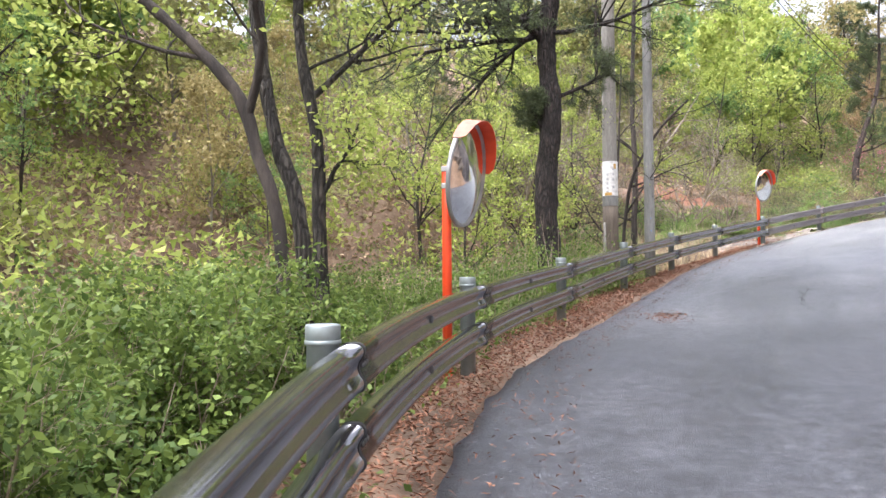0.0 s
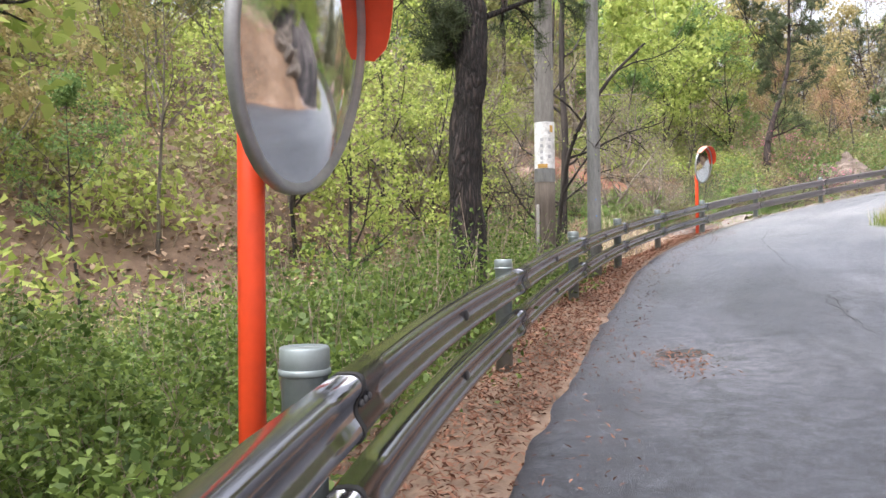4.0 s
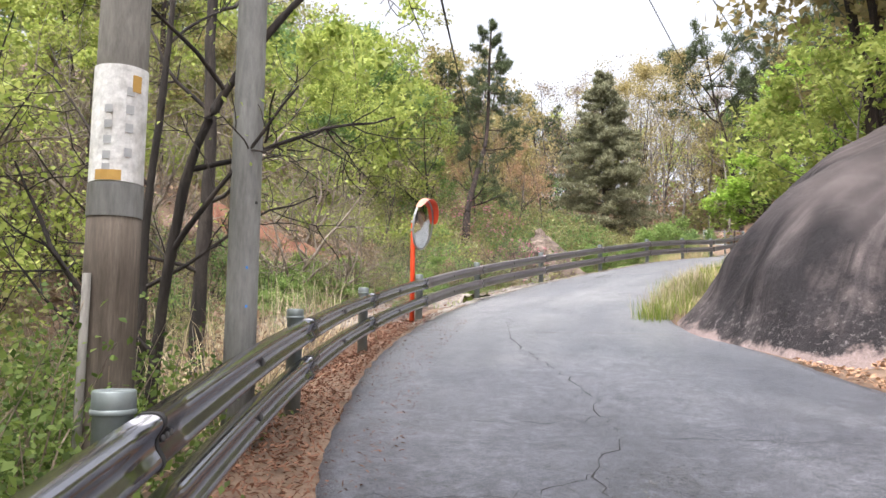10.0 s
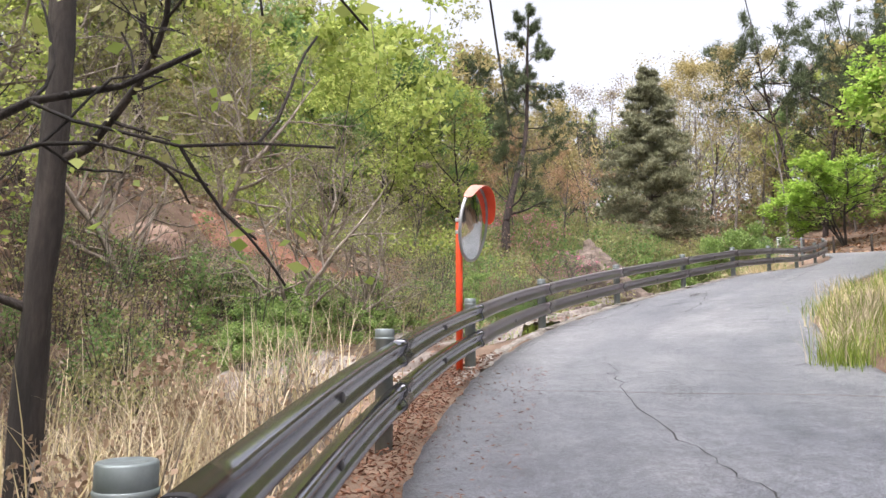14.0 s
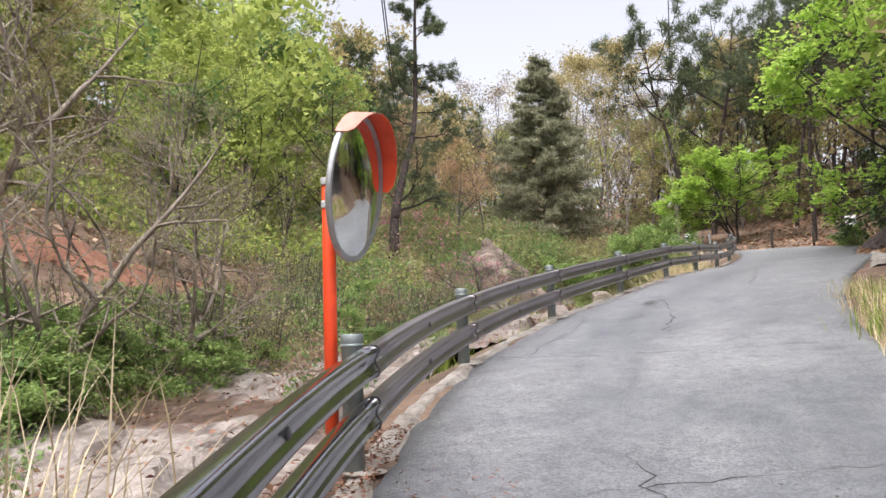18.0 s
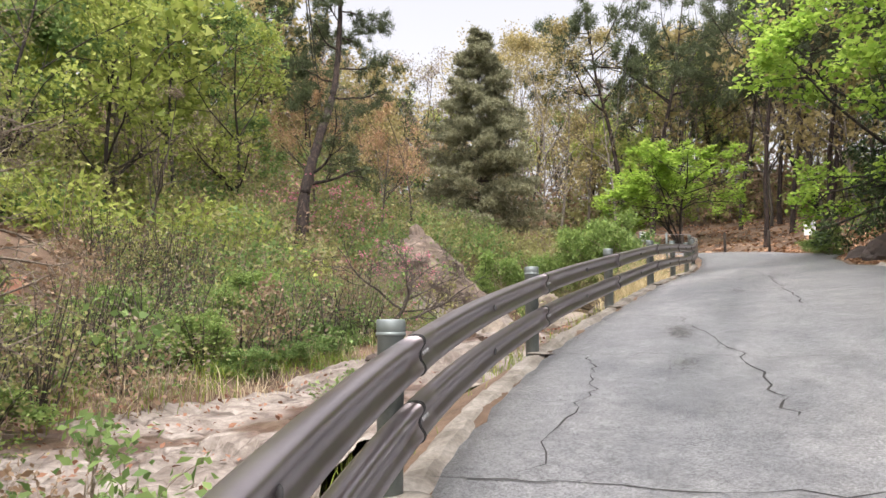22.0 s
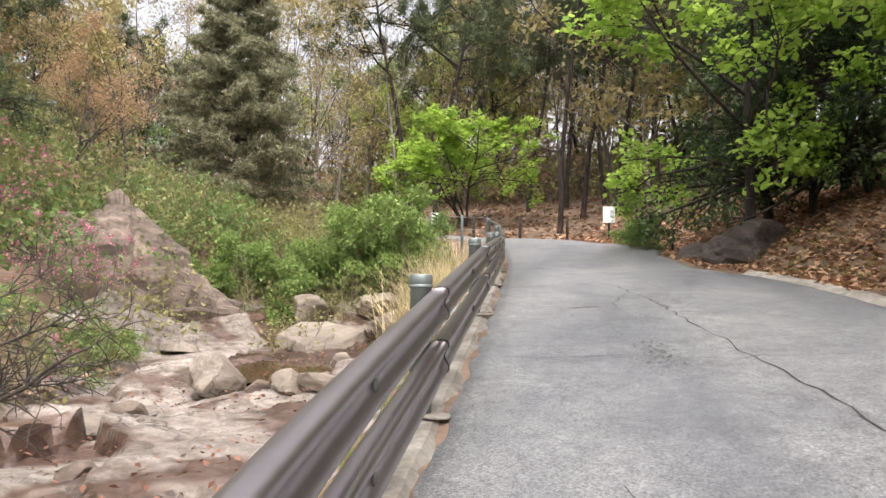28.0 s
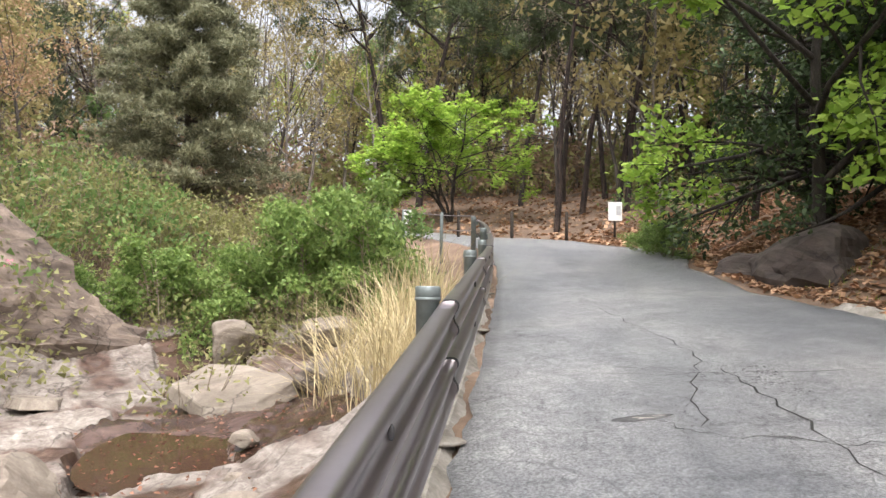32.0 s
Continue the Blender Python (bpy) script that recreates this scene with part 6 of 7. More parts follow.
def blades(name, label, spots, count, length, width, mat, bend, category, seed, kind_="stuff", spread=0.25):
    """Grass or reed blades, each a bent strip of three pieces."""
    rng = np.random.default_rng(seed)
    S = np.array(spots)
    z = ground_height(S[:, 0], S[:, 1])
    n = len(S) * count
    base = np.repeat(np.stack([S[:, 0], S[:, 1], z - 0.02], 1), count, 0) + np.concatenate([rng.normal(0, spread, (n, 2)), np.zeros((n, 1))], 1)
    a = rng.uniform(0, 6.28, n)
    out = np.stack([np.cos(a), np.sin(a), 0 * a], 1)
    side = np.stack([-np.sin(a), np.cos(a), 0 * a], 1)
    L, b = length * rng.uniform(0.55, 1.2, n), bend * rng.uniform(0.2, 1.4, n)
    rows = []
    for t, w in ((0, 1), (0.4, 0.9), (0.75, 0.65), (1.0, 0.08)):
        c = base + out * (L * b * t**2)[:, None] + np.array([0, 0, 1.0]) * (L * (t - 0.35 * b * t**2.2))[:, None]
        rows += [c - side * width * w * 0.5, c + side * width * w * 0.5]
    V = np.stack(rows, 1).reshape(-1, 3)
    q = np.arange(n)[:, None] * 8
    F = np.concatenate([q + np.array([[i, i + 1, i + 3, i + 2]]) for i in (0, 2, 4)], 0)
    return solid(name, fast_mesh(name, V, F, M[mat]), None, label, category, kind=kind_)


blades("dry_reeds", "tall dry straw-coloured reeds beside the guard rail", spots_in(90, (7.6, 8.75), (-4.2, -0.8), (1, 1), (1, 1), 12), 11, 1.35, 0.011, "reed", 0.6, "reeds", 12)
blades("dry_reeds", "fallen dry straw grass below the guard rail", spots_in(110, (6.6, 9.0), (-6, -0.5), (1, 1), (1, 1), 13), 12, 0.6, 0.012, "reed", 1.0, "reeds", 13)
blades("dry_reeds", "pale straw reeds between the utility poles and the mirror", spots_in(130, (6.8, 8.6), (-5.0, -0.9), (1, 1), (1, 1), 19), 11, 1.15, 0.012, "straw", 0.7, "reeds", 19)
for x, y, k in ((26.0, 37.1, 0), (26.9, 37.8, 1), (27.8, 38.5, 2), (28.8, 39.2, 3), (29.8, 39.9, 4), (28.4, 39.5, 5), (30.9, 40.6, 6), (26.8, 38.7, 7), (27.7, 39.3, 8), (29.4, 40.4, 9)):
    blades("dry_grass_clump", "arching straw-coloured dry grass clump beside the rail", [(x, y)], 130, 1.9 if k else 1.3, 0.014, "straw", 1.0 if k % 3 else 0.5, "grass clump", 30 + k, "", 0.2)
blades("verge_grass", "short green grass along the stream side of the rail", spots_in(150, (9.5, 16), (-1.0, -0.2), (1, 1), (1, 1), 14), 9, 0.2, 0.008, "grass", 0.5, "grass", 14, spread=0.1)
blades("verge_grass", "yellow-green grass tuft at the outcrop's foot", [(14.85 + 0.5 * i + r.uniform(-.15, .2), 22.15 + 0.36 * i + r.uniform(-.1, .18), 1, 1) for i in range(5) for _ in range(9)], 28, 0.5, 0.01, "grass", 0.5, "grass", 15, spread=0.14)
blades("verge_grass", "dry yellow grass at the outcrop's foot", [(14.95 + 0.5 * i + r.uniform(-.15, .2), 22.25 + 0.36 * i + r.uniform(-.1, .15), 1, 1) for i in range(5) for _ in range(6)], 26, 0.62, 0.01, "reed", 0.5, "grass", 16, spread=0.14)
past = lambda x, y: np.interp(along(x, y)[0][0], STN, WIDTH) + 0.05 < along(x, y)[1][0] < np.interp(along(x, y)[0][0], STN, WIDTH) + 1.3
blades("verge_grass", "yellow-green grass along the right edge above the outcrop", spots_in(120, (9.15, 11.2), (4.2, 6.2), (1, 1), (1, 1), 18, past), 14, 0.34, 0.009, "grass", 0.6, "grass", 18, spread=0.14)
blades("verge_grass", "dry straw grass along the right edge above the outcrop", spots_in(110, (9.15, 11.2), (4.2, 6.2), (1, 1), (1, 1), 20, past), 14, 0.36, 0.009, "straw", 0.7, "grass", 20, spread=0.14)
blades("verge_grass", "short green grass on the right verge", spots_in(160, (12.6, 15.2), (5.2, 7.0), (1, 1), (1, 1), 17), 9, 0.13, 0.008, "grass", 0.5, "grass", 17, spread=0.12)

# single bushes by the stream
for nm, w, x, y, sz, tl, lb in (("round_bush", "bush", 31.2, 42.6, 2.3, 1.2, "rounded mid-green bush beside the stream"), ("round_bush", "bush_dark", 32.6, 43.8, 2.1, 1.25, "rounded dark green bush beside the stream"),
                                ("round_bush", "bush", 30.4, 43.8, 2.2, 1.2, "rounded mid-green bush beside the stream"), ("leafy_bush", "bush", 28.2, 44.9, 2.2, 1.0, "bright green leafy bush behind the boulders"), ("leafy_bush", "bush", 29.6, 45.6, 1.7, 0.9, "green leafy bush behind the boulders"),
                                ("leafy_bush", "bush", 26.9, 46.0, 1.5, 0.9, "green leafy bush behind the boulders"), ("leafy_bush", "bush", 18.2, 38.8, 1.1, 0.8, "green leafy bush above the streambed"),
                                ("leafy_bush", "bush", 13.2, 34.6, 1.1, 0.7, "green leafy bush above the stone slab"), ("leafy_bush", "bush", 10.6, 33.0, 1.2, 0.6, "green leafy bush above the stone slab"),
                                ("leafy_bush", "bush", 8.2, 30.6, 1.3, 0.55, "green leafy bush above the stone slab"), ("leafy_bush", "bush", 11.9, 34.0, 1.1, 0.6, "green leafy bush above the stone slab"),
                                ("leafy_bush", "bush", 37.6, 38.6, 1.2, 0.75, "fresh green bush on the leaf-strewn bank"), ("leafy_bush", "bush", 38.8, 39.6, 1.1, 0.75, "fresh green bush on the leaf-strewn bank")):
    plant(nm, w, x, y, sz, lb, "bush", tall=tl)
for x, y, sz in ((20.9, 42.6, 1.5), (21.6, 46.8, 2.6), (20.4, 46.4, 2.6), (22.8, 47.4, 2.6), (22.6, 44.0, 1.7), (23.8, 44.5, 1.7)):
    plant("azalea_bush", "azalea", x, y, sz, "leafless azalea bush with pink blossom", "bush", group="azaleas")


# tangled bushes on the stream's near bank, in front of the great boulder
for k, (x, y, sz) in enumerate(((17.0, 36.2, 1.5), (17.9, 37.4, 1.6), (18.9, 38.6, 1.7), (19.9, 39.6, 1.7), (20.8, 40.6, 1.6), (16.0, 35.0, 1.3), (15.0, 34.2, 1.2), (18.2, 39.4, 1.9), (16.6, 38.0, 1.9), (21.4, 41.8, 1.5), (22.5, 41.9, 1.5), (21.9, 41.2, 1.4))):
    plant("bare_bush", f"twigs_{k % 3}", x, y, sz, "grey tangled twiggy bush above the streambed", "bush", group="twiggy bushes")
for x, y, sz in ((22.2, 42.6, 1.3), (23.0, 43.0, 1.2), (17.4, 38.6, 1.5), (19.0, 40.4, 1.5), (15.6, 36.6, 1.3), (14.0, 33.8, 1.0), (12.6, 32.8, 0.95), (20.2, 42.0, 1.4)):
    plant("leafy_bush", "bush", x, y, sz, "spring-green leafy bush above the streambed", "bush", tall=0.7)
for x, y, sz in ((16.2, 34.5, 0.8), (16.9, 35.2, 0.85), (17.6, 36.2, 0.9), (18.3, 37.1, 0.9), (15.4, 33.9, 0.75), (14.6, 33.3, 0.7)):
    plant("leafy_bush", "bush_dark", x, y, sz, "low dark green bush at the edge of the stone slab", "bush", tall=0.55)
for x, y, sz in ((9.4, 28.7, 1.2), (10.1, 29.4, 1.2), (8.8, 28.0, 1.2), (8.4, 29.0, 1.3), (10.9, 30.1, 1.2), (9.4, 30.0, 1.3), (11.6, 30.7, 1.1), (8.2, 27.2, 1.1)):
    plant("leafy_bush", "bush", x, y, sz, "low fresh green bush at the edge of the stone slab", "bush", tall=0.7)
rim_of_bed = lambda x, y: -0.25 < -along(x, y)[1][0] - bed_width(along(x, y)[0][0]) < 1.2
blades("bank_grass", "short dry and green grass where the slabs meet the bank", spots_in(170, (8.8, 13.6), (-9.6, -3.0), (1, 1), (1, 1), 44, rim_of_bed), 26, 0.3, 0.009, "grass", 0.8, "grass", 44, spread=0.2)
blades("bank_grass", "tufts of straw where the slabs meet the bank", spots_in(110, (8.8, 13.6), (-9.6, -3.0), (1, 1), (1, 1), 45, rim_of_bed), 24, 0.34, 0.009, "reed", 0.9, "grass", 45, spread=0.18)
for x, y, sz in ((21.2, 41.0, 1.4),):
    plant("azalea_bush", "azalea", x, y, sz, "leafless azalea bush with pink blossom", "bush", group="azaleas")
thicket("stream_scrub", "low green growth along the stream's near bank", spots_in(75, (8.6, 12.7), (-9.5, -3.7), (0.4, 0.9), (0.3, 1.5), 33, lambda x, y: no_scar(x, y) and along(x, y)[1][0] < -bed_width(along(x, y)[0][0]) + 0.25), 0.055, "leaf_green", "bark_mid", 300, 9, 0.7, 0.5, seed=33)
thicket("stream_scrub", "low olive growth along the stream's near bank", spots_in(120, (8.6, 13.0), (-9.5, -3.7), (0.5, 1.0), (0.5, 1.2), 40, lambda x, y: no_scar(x, y) and along(x, y)[1][0] < -bed_width(along(x, y)[0][0]) + 0.1), 0.055, "leaf_olive", "bark_mid", 260, 12, 0.7, 0.5, seed=40)
thicket("stream_scrub", "low brown growth along the stream's near bank", spots_in(110, (8.2, 13.0), (-10, -3.8), (0.5, 1.0), (0.5, 1.4), 34, lambda x, y: no_scar(x, y) and along(x, y)[1][0] < -bed_width(along(x, y)[0][0]) + 0.25), 0.06, "leaf_bud", "bark_mid", 170, 14, 0.7, 0.5, seed=34)


# ---- rocks ----
def boulder(name, x, y, sx, sy, sz, mat, label, seed, rz=0, rx=0, ry=0, sink=0.3, cuts=5, rough=0.18, detail=4, z=None, soft=True):
    """A boulder: a ball broken by flat faces, then weathered."""
    rng = np.random.default_rng(seed)
    bm = bmesh.new()
    bmesh.ops.create_icosphere(bm, subdivisions=detail, radius=1)
    planes = [(unit(rng.normal(0, 1, 3)), rng.uniform(0.5, 0.85)) for _ in range(cuts)]
    for v in bm.verts:
        p = np.array(v.co)
        for nrm, d in planes:
            over = p @ nrm - d
            if over > 0:
                p = p - nrm * over * 0.9
        q = Vector(p)
        n1 = noise.fractal(q * 1.3 + Vector((seed, 0, 0)), 1.0, 2.0, 4)
        n2 = noise.fractal(q * 5 + Vector((0, seed, 0)), 1.0, 2.0, 3)
        v.co = q * (1 + rough * n1 + 0.035 * n2)
        v.co = Vector((v.co.x * sx, v.co.y * sy, v.co.z * sz))
    zz = float(top_height(x, y)[0]) if z is None else z
    return solid(name, bm, mat, label, "boulder", pose(x, y, zz + sz * (1 - 2 * sink), rx, ry, rz), smooth=soft)


M["bank_rock"] = rock_material("pink_bank_rock", (0.11, 0.065, 0.045), (0.24, 0.15, 0.11), (0.38, 0.28, 0.22))
def wedge_boulder():
    """A great wedge: a sharp crest that falls away to one side, broken into flat faces and undercut at its foot."""
    bm = bmesh.new()
    for p in ((-0.65, 0.3, 3.15), (-0.2, 0.2, 2.85), (0.75, 0.35, 2.0), (1.7, 0.1, 1.0), (2.5, -0.1, 0.25), (2.2, 0.8, -0.6), (-1.9, 0.5, 2.5), (-2.7, 0.2, 0.2), (-2.3, -1.1, 0.4), (-0.9, -0.75, 2.1),
              (-0.4, -1.25, 0.5), (1.1, -0.75, 0.42), (0.2, -0.7, 1.5), (1.6, -0.2, -0.7), (-2.0, -0.3, -0.7), (0.0, 1.9, -0.6), (-1.6, 1.9, 0.8)):
        bm.verts.new(p)
    r = bmesh.ops.convex_hull(bm, input=bm.verts)
    bmesh.ops.delete(bm, geom=list({g for g in r["geom_interior"] + r["geom_unused"] if isinstance(g, bmesh.types.BMVert)}), context="VERTS")
    bmesh.ops.triangulate(bm, faces=bm.faces)
    for _ in range(4):
        bmesh.ops.subdivide_edges(bm, edges=bm.edges, cuts=1, use_grid_fill=True, smooth=0.0)
    for v in bm.verts:
        q = v.co.copy()
        d = noise.voronoi(q * 0.75, distance_metric="DISTANCE")[0]
        notch = max(0.0, 1 - (d[1] - d[0]) / 0.09)
        v.co = q + q.normalized() * (0.16 * noise.cell(q * 0.8 + Vector((0.3, 0.1, 0.6))) - 0.08 - 0.1 * notch + 0.07 * noise.fractal(q * 2.2, 1.0, 2.0, 5))
    return solid("wedge_boulder", bm, M["boulder_wedge"], "huge wedge-shaped weathered granite boulder above the streambed", "boulder", pose(25.3, 45.4, 4.9, 0, 0, -25), smooth=False)


M["boulder_wedge"] = rock_material("brown_granite", (0.06, 0.045, 0.037), (0.14, 0.107, 0.088), (0.29, 0.225, 0.18))
wedge_boulder()
boulder("pale_boulder", 28.05, 42.95, 0.56, 0.48, 0.46, M["boulder"], "pale rounded boulder standing in the streambed", 5, 10, 0, 0, 0.2, 6, 0.1)
boulder("boulder", 29.6, 42.0, 0.9, 0.6, 0.35, M["boulder"], "flat pale boulder beside the stream", 10, 40)
boulder("boulder", 27.6, 39.7, 0.8, 0.55, 0.32, M["bed"], "brownish flat rock beside the stream", 11, 30)
boulder("boulder", 16.45, 33.0, 0.17, 0.15, 0.12, M["darkrock"], "small dark mossy stone at the pool", 14, cuts=9, soft=False)
boulder("pale_boulder", 6.25, 18.5, 0.36, 0.3, 0.3, M["boulder"], "pale rounded stone among dry twigs below the rail", 21, 20, 0, 0, 0.2, 6, 0.12)
boulder("dark_boulder", 34.1, 34.6, 1.7, 1.0, 0.8, M["darkrock"], "dark brown whaleback boulder among fallen leaves on the bank", 15, 40, 0, -10, 0.46, 6, 0.14, soft=False)
boulder("dark_boulder", 34.9, 35.9, 0.8, 0.6, 0.45, M["darkrock"], "low dark boulder among fallen leaves on the bank", 16, 70, 0, 0, 0.36, 8, 0.14, soft=False)
boulder("bank_rock", 6.9, 31.5, 1.2, 0.6, 0.9, M["bank_rock"], "pinkish broken rock face on the far bank", 17, 10, 0, 0, 0.62, 8)
boulder("bank_rock", 11.6, 34.4, 1.0, 0.5, 0.6, M["bank_rock"], "pale broken rock face on the far bank", 18, 20, 0, 0, 0.55, 8)
boulder("bank_rock", 9.3, 32.8, 1.0, 0.5, 0.7, M["bank_rock"], "pinkish broken rock face on the far bank", 19, 0, 0, 0, 0.6, 8)
for k, (x, y, a, b, c) in enumerate(((16.2, 16.6, 0.6, 0.5, 0.7), (16.9, 15.9, 0.8, 0.6, 0.8), (17.8, 16.4, 0.7, 0.6, 1.3), (16.6, 14.7, 0.6, 0.5, 0.5))):
    boulder("broken_rock", x, y, a, b, c, M["boulder_grey"], "broken pale granite block beside the outcrop", 40 + k, 40 * k, 0, 15, 0.3, 6, 0.34, soft=False)


def streambed():
    """Granite plates with open joints, one object a plate."""
    rng = np.random.default_rng(8)
    big = [(13.62, 4.9), (14.8, 5.9), (14.05, 3.5), (14.02, 1.9), (13.05, 2.5), (14.75, 1.6), (13.35, 7.0), (12.75, 5.2), (12.2, 4.6), (12.4, 2.0), (13.75, 6.7), (15.4, 3.2), (15.3, 5.0), (13.3, 1.2), (12.9, 3.8)]
    wet = (2, 3, 12)
    seeds = list(big)
    for _ in range(4000):
        s, u = rng.uniform(8.6, 16.2), rng.uniform(0.3, 8.6)
        if (9.05 < s < 10.5 and u < 3.4) or len(seeds) > 48:
            continue
        if all(math.hypot((s - a) * 4 / 1.5, u - b) > 1.25 for a, b in seeds):
            seeds.append((s, u))
    C = np.array(seeds + [(9.75, 1.6)])
    hcell, tilt = rng.uniform(-0.09, 0.12, len(C)), rng.normal(0, 0.07, (len(C), 2))
    hcell[-1], tilt[-1] = 0.02, 0.0
    hcell[list(wet)] = -0.12
    tilt[:len(big)] += (0.12, 0.06)
    ss, us = np.arange(8.75, 16.0, 0.017), np.arange(0.42, 8.3, 0.068)
    P, ids = [], []
    XY = []
    for s in ss:
        for u in us:
            x, y, _ = at_station(s, -u)
            XY.append((x, y, s, u))
    XY = np.array(XY)
    warp = np.array([(noise.noise((x * 0.8, y * 0.8, 2)), noise.noise((x * 0.8, y * 0.8, 7))) for x, y in XY[:, :2]]) * 0.45
    Q = np.stack([XY[:, 2] * 4 / 1.5, XY[:, 3]], 1) + warp
    D = np.hypot(Q[:, None, 0] - C[None, :, 0] * 4 / 1.5, Q[:, None, 1] - C[None, :, 1])
    o = np.argsort(D, 1)[:, :2]
    row = np.arange(len(Q))
    own, gapw = o[:, 0], D[row, o[:, 1]] - D[row, o[:, 0]]
    rel = Q - np.stack([C[own, 0] * 4 / 1.5, C[own, 1]], 1)
    other = o[:, 1]
    rel2 = Q - np.stack([C[other, 0] * 4 / 1.5, C[other, 1]], 1)
    wt = 0.5 + 0.5 * np.clip(gapw / 0.06, 0, 1)
    plate = wt * (hcell[own] + (rel * tilt[own]).sum(1)) + (1 - wt) * (hcell[other] + (rel2 * tilt[other]).sum(1))
    z = ground_height(XY[:, 0], XY[:, 1], False) + 0.06 + plate - 0.14 * np.exp(-((gapw / 0.035) ** 2))
    z += np.array([0.035 * noise.fractal((x * 2.2, y * 2.2, 4), 0.8, 2.0, 5) - 0.05 * max(0, 1 - (lambda d: d[1] - d[0])(noise.voronoi((x * 1.9, y * 1.9, 2.0 + 0.3 * noise.noise((x * 3, y * 3, 1))))[0]) / 0.07) for x, y in XY[:, :2]])
    for s0, s1, u0, u1 in ((14.75, 15.4, 4.2, 5.6), (12.5, 12.95, 4.7, 5.9), (12.85, 13.15, 3.2, 5.0)):
        e = np.hypot((XY[:, 2] - (s0 + s1) / 2) / ((s1 - s0) / 2), (XY[:, 3] - (u0 + u1) / 2) / ((u1 - u0) / 2))
        z -= 0.4 * np.clip(1.15 - e, 0, 0.7)
    edge = np.clip((XY[:, 3] - 0.42) / 0.5, 0, 1)
    far = np.clip((bed_width(XY[:, 2]) + 0.25 - XY[:, 3]) / 0.35, 0, 1) * np.clip((XY[:, 2] - 8.75) / 0.2, 0, 1) * np.clip((16.0 - XY[:, 2]) / 0.3, 0, 1)
    z = z - 0.08 * (1 - edge) - 0.5 * (1 - far)
    V = np.stack([XY[:, 0], XY[:, 1], z], 1)
    nu = len(us)
    i, j = np.meshgrid(np.arange(len(ss) - 1), np.arange(nu - 1), indexing="ij")
    F = np.stack([i * nu + j, i * nu + j + 1, (i + 1) * nu + j + 1, (i + 1) * nu + j], -1).reshape(-1, 4)
    cell = own[F]
    same = (cell == cell[:, :1]).all(1)
    bed = thing("streambed", "bare pink-grey granite streambed of cracked slabs", "streambed", kind="structure")
    part("joints", fast_mesh("joints", *pick(V, F[~same]), M["bed"], True), None, bed)
    for k in range(len(C)):
        f = F[same & (cell[:, 0] == k)]
        if len(f) > 3:
            part("slab", fast_mesh("slab", *pick(V, f), M["bed_wet"] if k in wet else M["bed"], True), None, bed, "wet rust-stained slab" if k in wet else "")
    return V


def pick(V, F):
    """Only the corners that the faces use."""
    used, inv = np.unique(F.ravel(), return_inverse=True)
    return V[used], inv.reshape(F.shape)


streambed()
def slab_stone(name, x, y, sx, sy, sz, mat, label, seed, rz=0, rx=0, ry=0, lift=0.0):
    """A broken block: an uneven many-sided prism with chipped edges."""
    g = random.Random(seed)
    bm = bmesh.new()
    n = g.randrange(6, 9)
    turn = [2 * math.pi * (k + g.uniform(-0.3, 0.3)) / n for k in range(n)]
    far = [g.uniform(0.82, 1.12) for _ in range(n)]
    low = [bm.verts.new((sx * f * 1.05 * math.cos(a), sy * f * 1.05 * math.sin(a), -sz)) for a, f in zip(turn, far)]
    top = [bm.verts.new((sx * f * 0.92 * math.cos(a), sy * f * 0.92 * math.sin(a), sz * g.uniform(0.75, 1.1))) for a, f in zip(turn, far)]
    bm.faces.new(low[::-1])
    bm.faces.new(top)
    for k in range(n):
        bm.faces.new((low[k], low[(k + 1) % n], top[(k + 1) % n], top[k]))
    bmesh.ops.bevel(bm, geom=list(bm.edges), offset=min(sx, sy, sz) * 0.16, segments=1, affect="EDGES", profile=0.5)
    bmesh.ops.triangulate(bm, faces=bm.faces)
    for _ in range(2):
        bmesh.ops.subdivide_edges(bm, edges=bm.edges, cuts=1, use_grid_fill=True)
    m = min(sx, sy, sz)
    for v in bm.verts:
        v.co += v.co.normalized() * m * 0.13 * noise.fractal(v.co * (0.9 / m) + Vector((seed, 0, 0)), 1.0, 2.0, 4)
    return solid(name, bm, mat, label, "stone", pose(x, y, float(ground_height(x, y, False)[0]) + 0.06 + lift, rx, ry, rz))


slab_stone("pale_slab", 26.35, 40.6, 1.05, 1.0, 0.1, M["boulder"], "large pale flat slab tilted out of the streambed", 31, -40, 15, -4, 0.16)
slab_stone("pale_slab", 24.9, 43.3, 0.75, 0.5, 0.08, M["boulder"], "pale ledge stone across the streambed", 32, 60, 4, 4, -0.13)
for k, (x, y, a, b, c, rz, rx, up) in enumerate(((15.95, 17.15, 0.5, 0.55, 0.2, 50, 62, 0.35), (15.75, 16.6, 0.42, 0.5, 0.16, 35, 50, 0.22), (15.55, 16.0, 0.45, 0.4, 0.2, 70, 40, 0.15), (16.1, 15.6, 0.5, 0.6, 0.24, 60, 58, 0.3), (15.2, 15.2, 0.3, 0.25, 0.14, 20, 25, 0.05))):
    slab_stone("broken_rock", x, y, a, b, c, M["boulder_grey"], "broken pale granite slab leaning against the outcrop", 80 + k, rz, rx, 12 * k - 20, up)
boulder("block", 22.75, 38.6, 0.62, 0.45, 0.42, M["boulder"], "large tan angular block standing on the slabs", 33, 20, 0, 6, 0.3, 10, 0.08, soft=False, z=float(ground_height(22.75, 38.6, False)[0]) + 0.05)
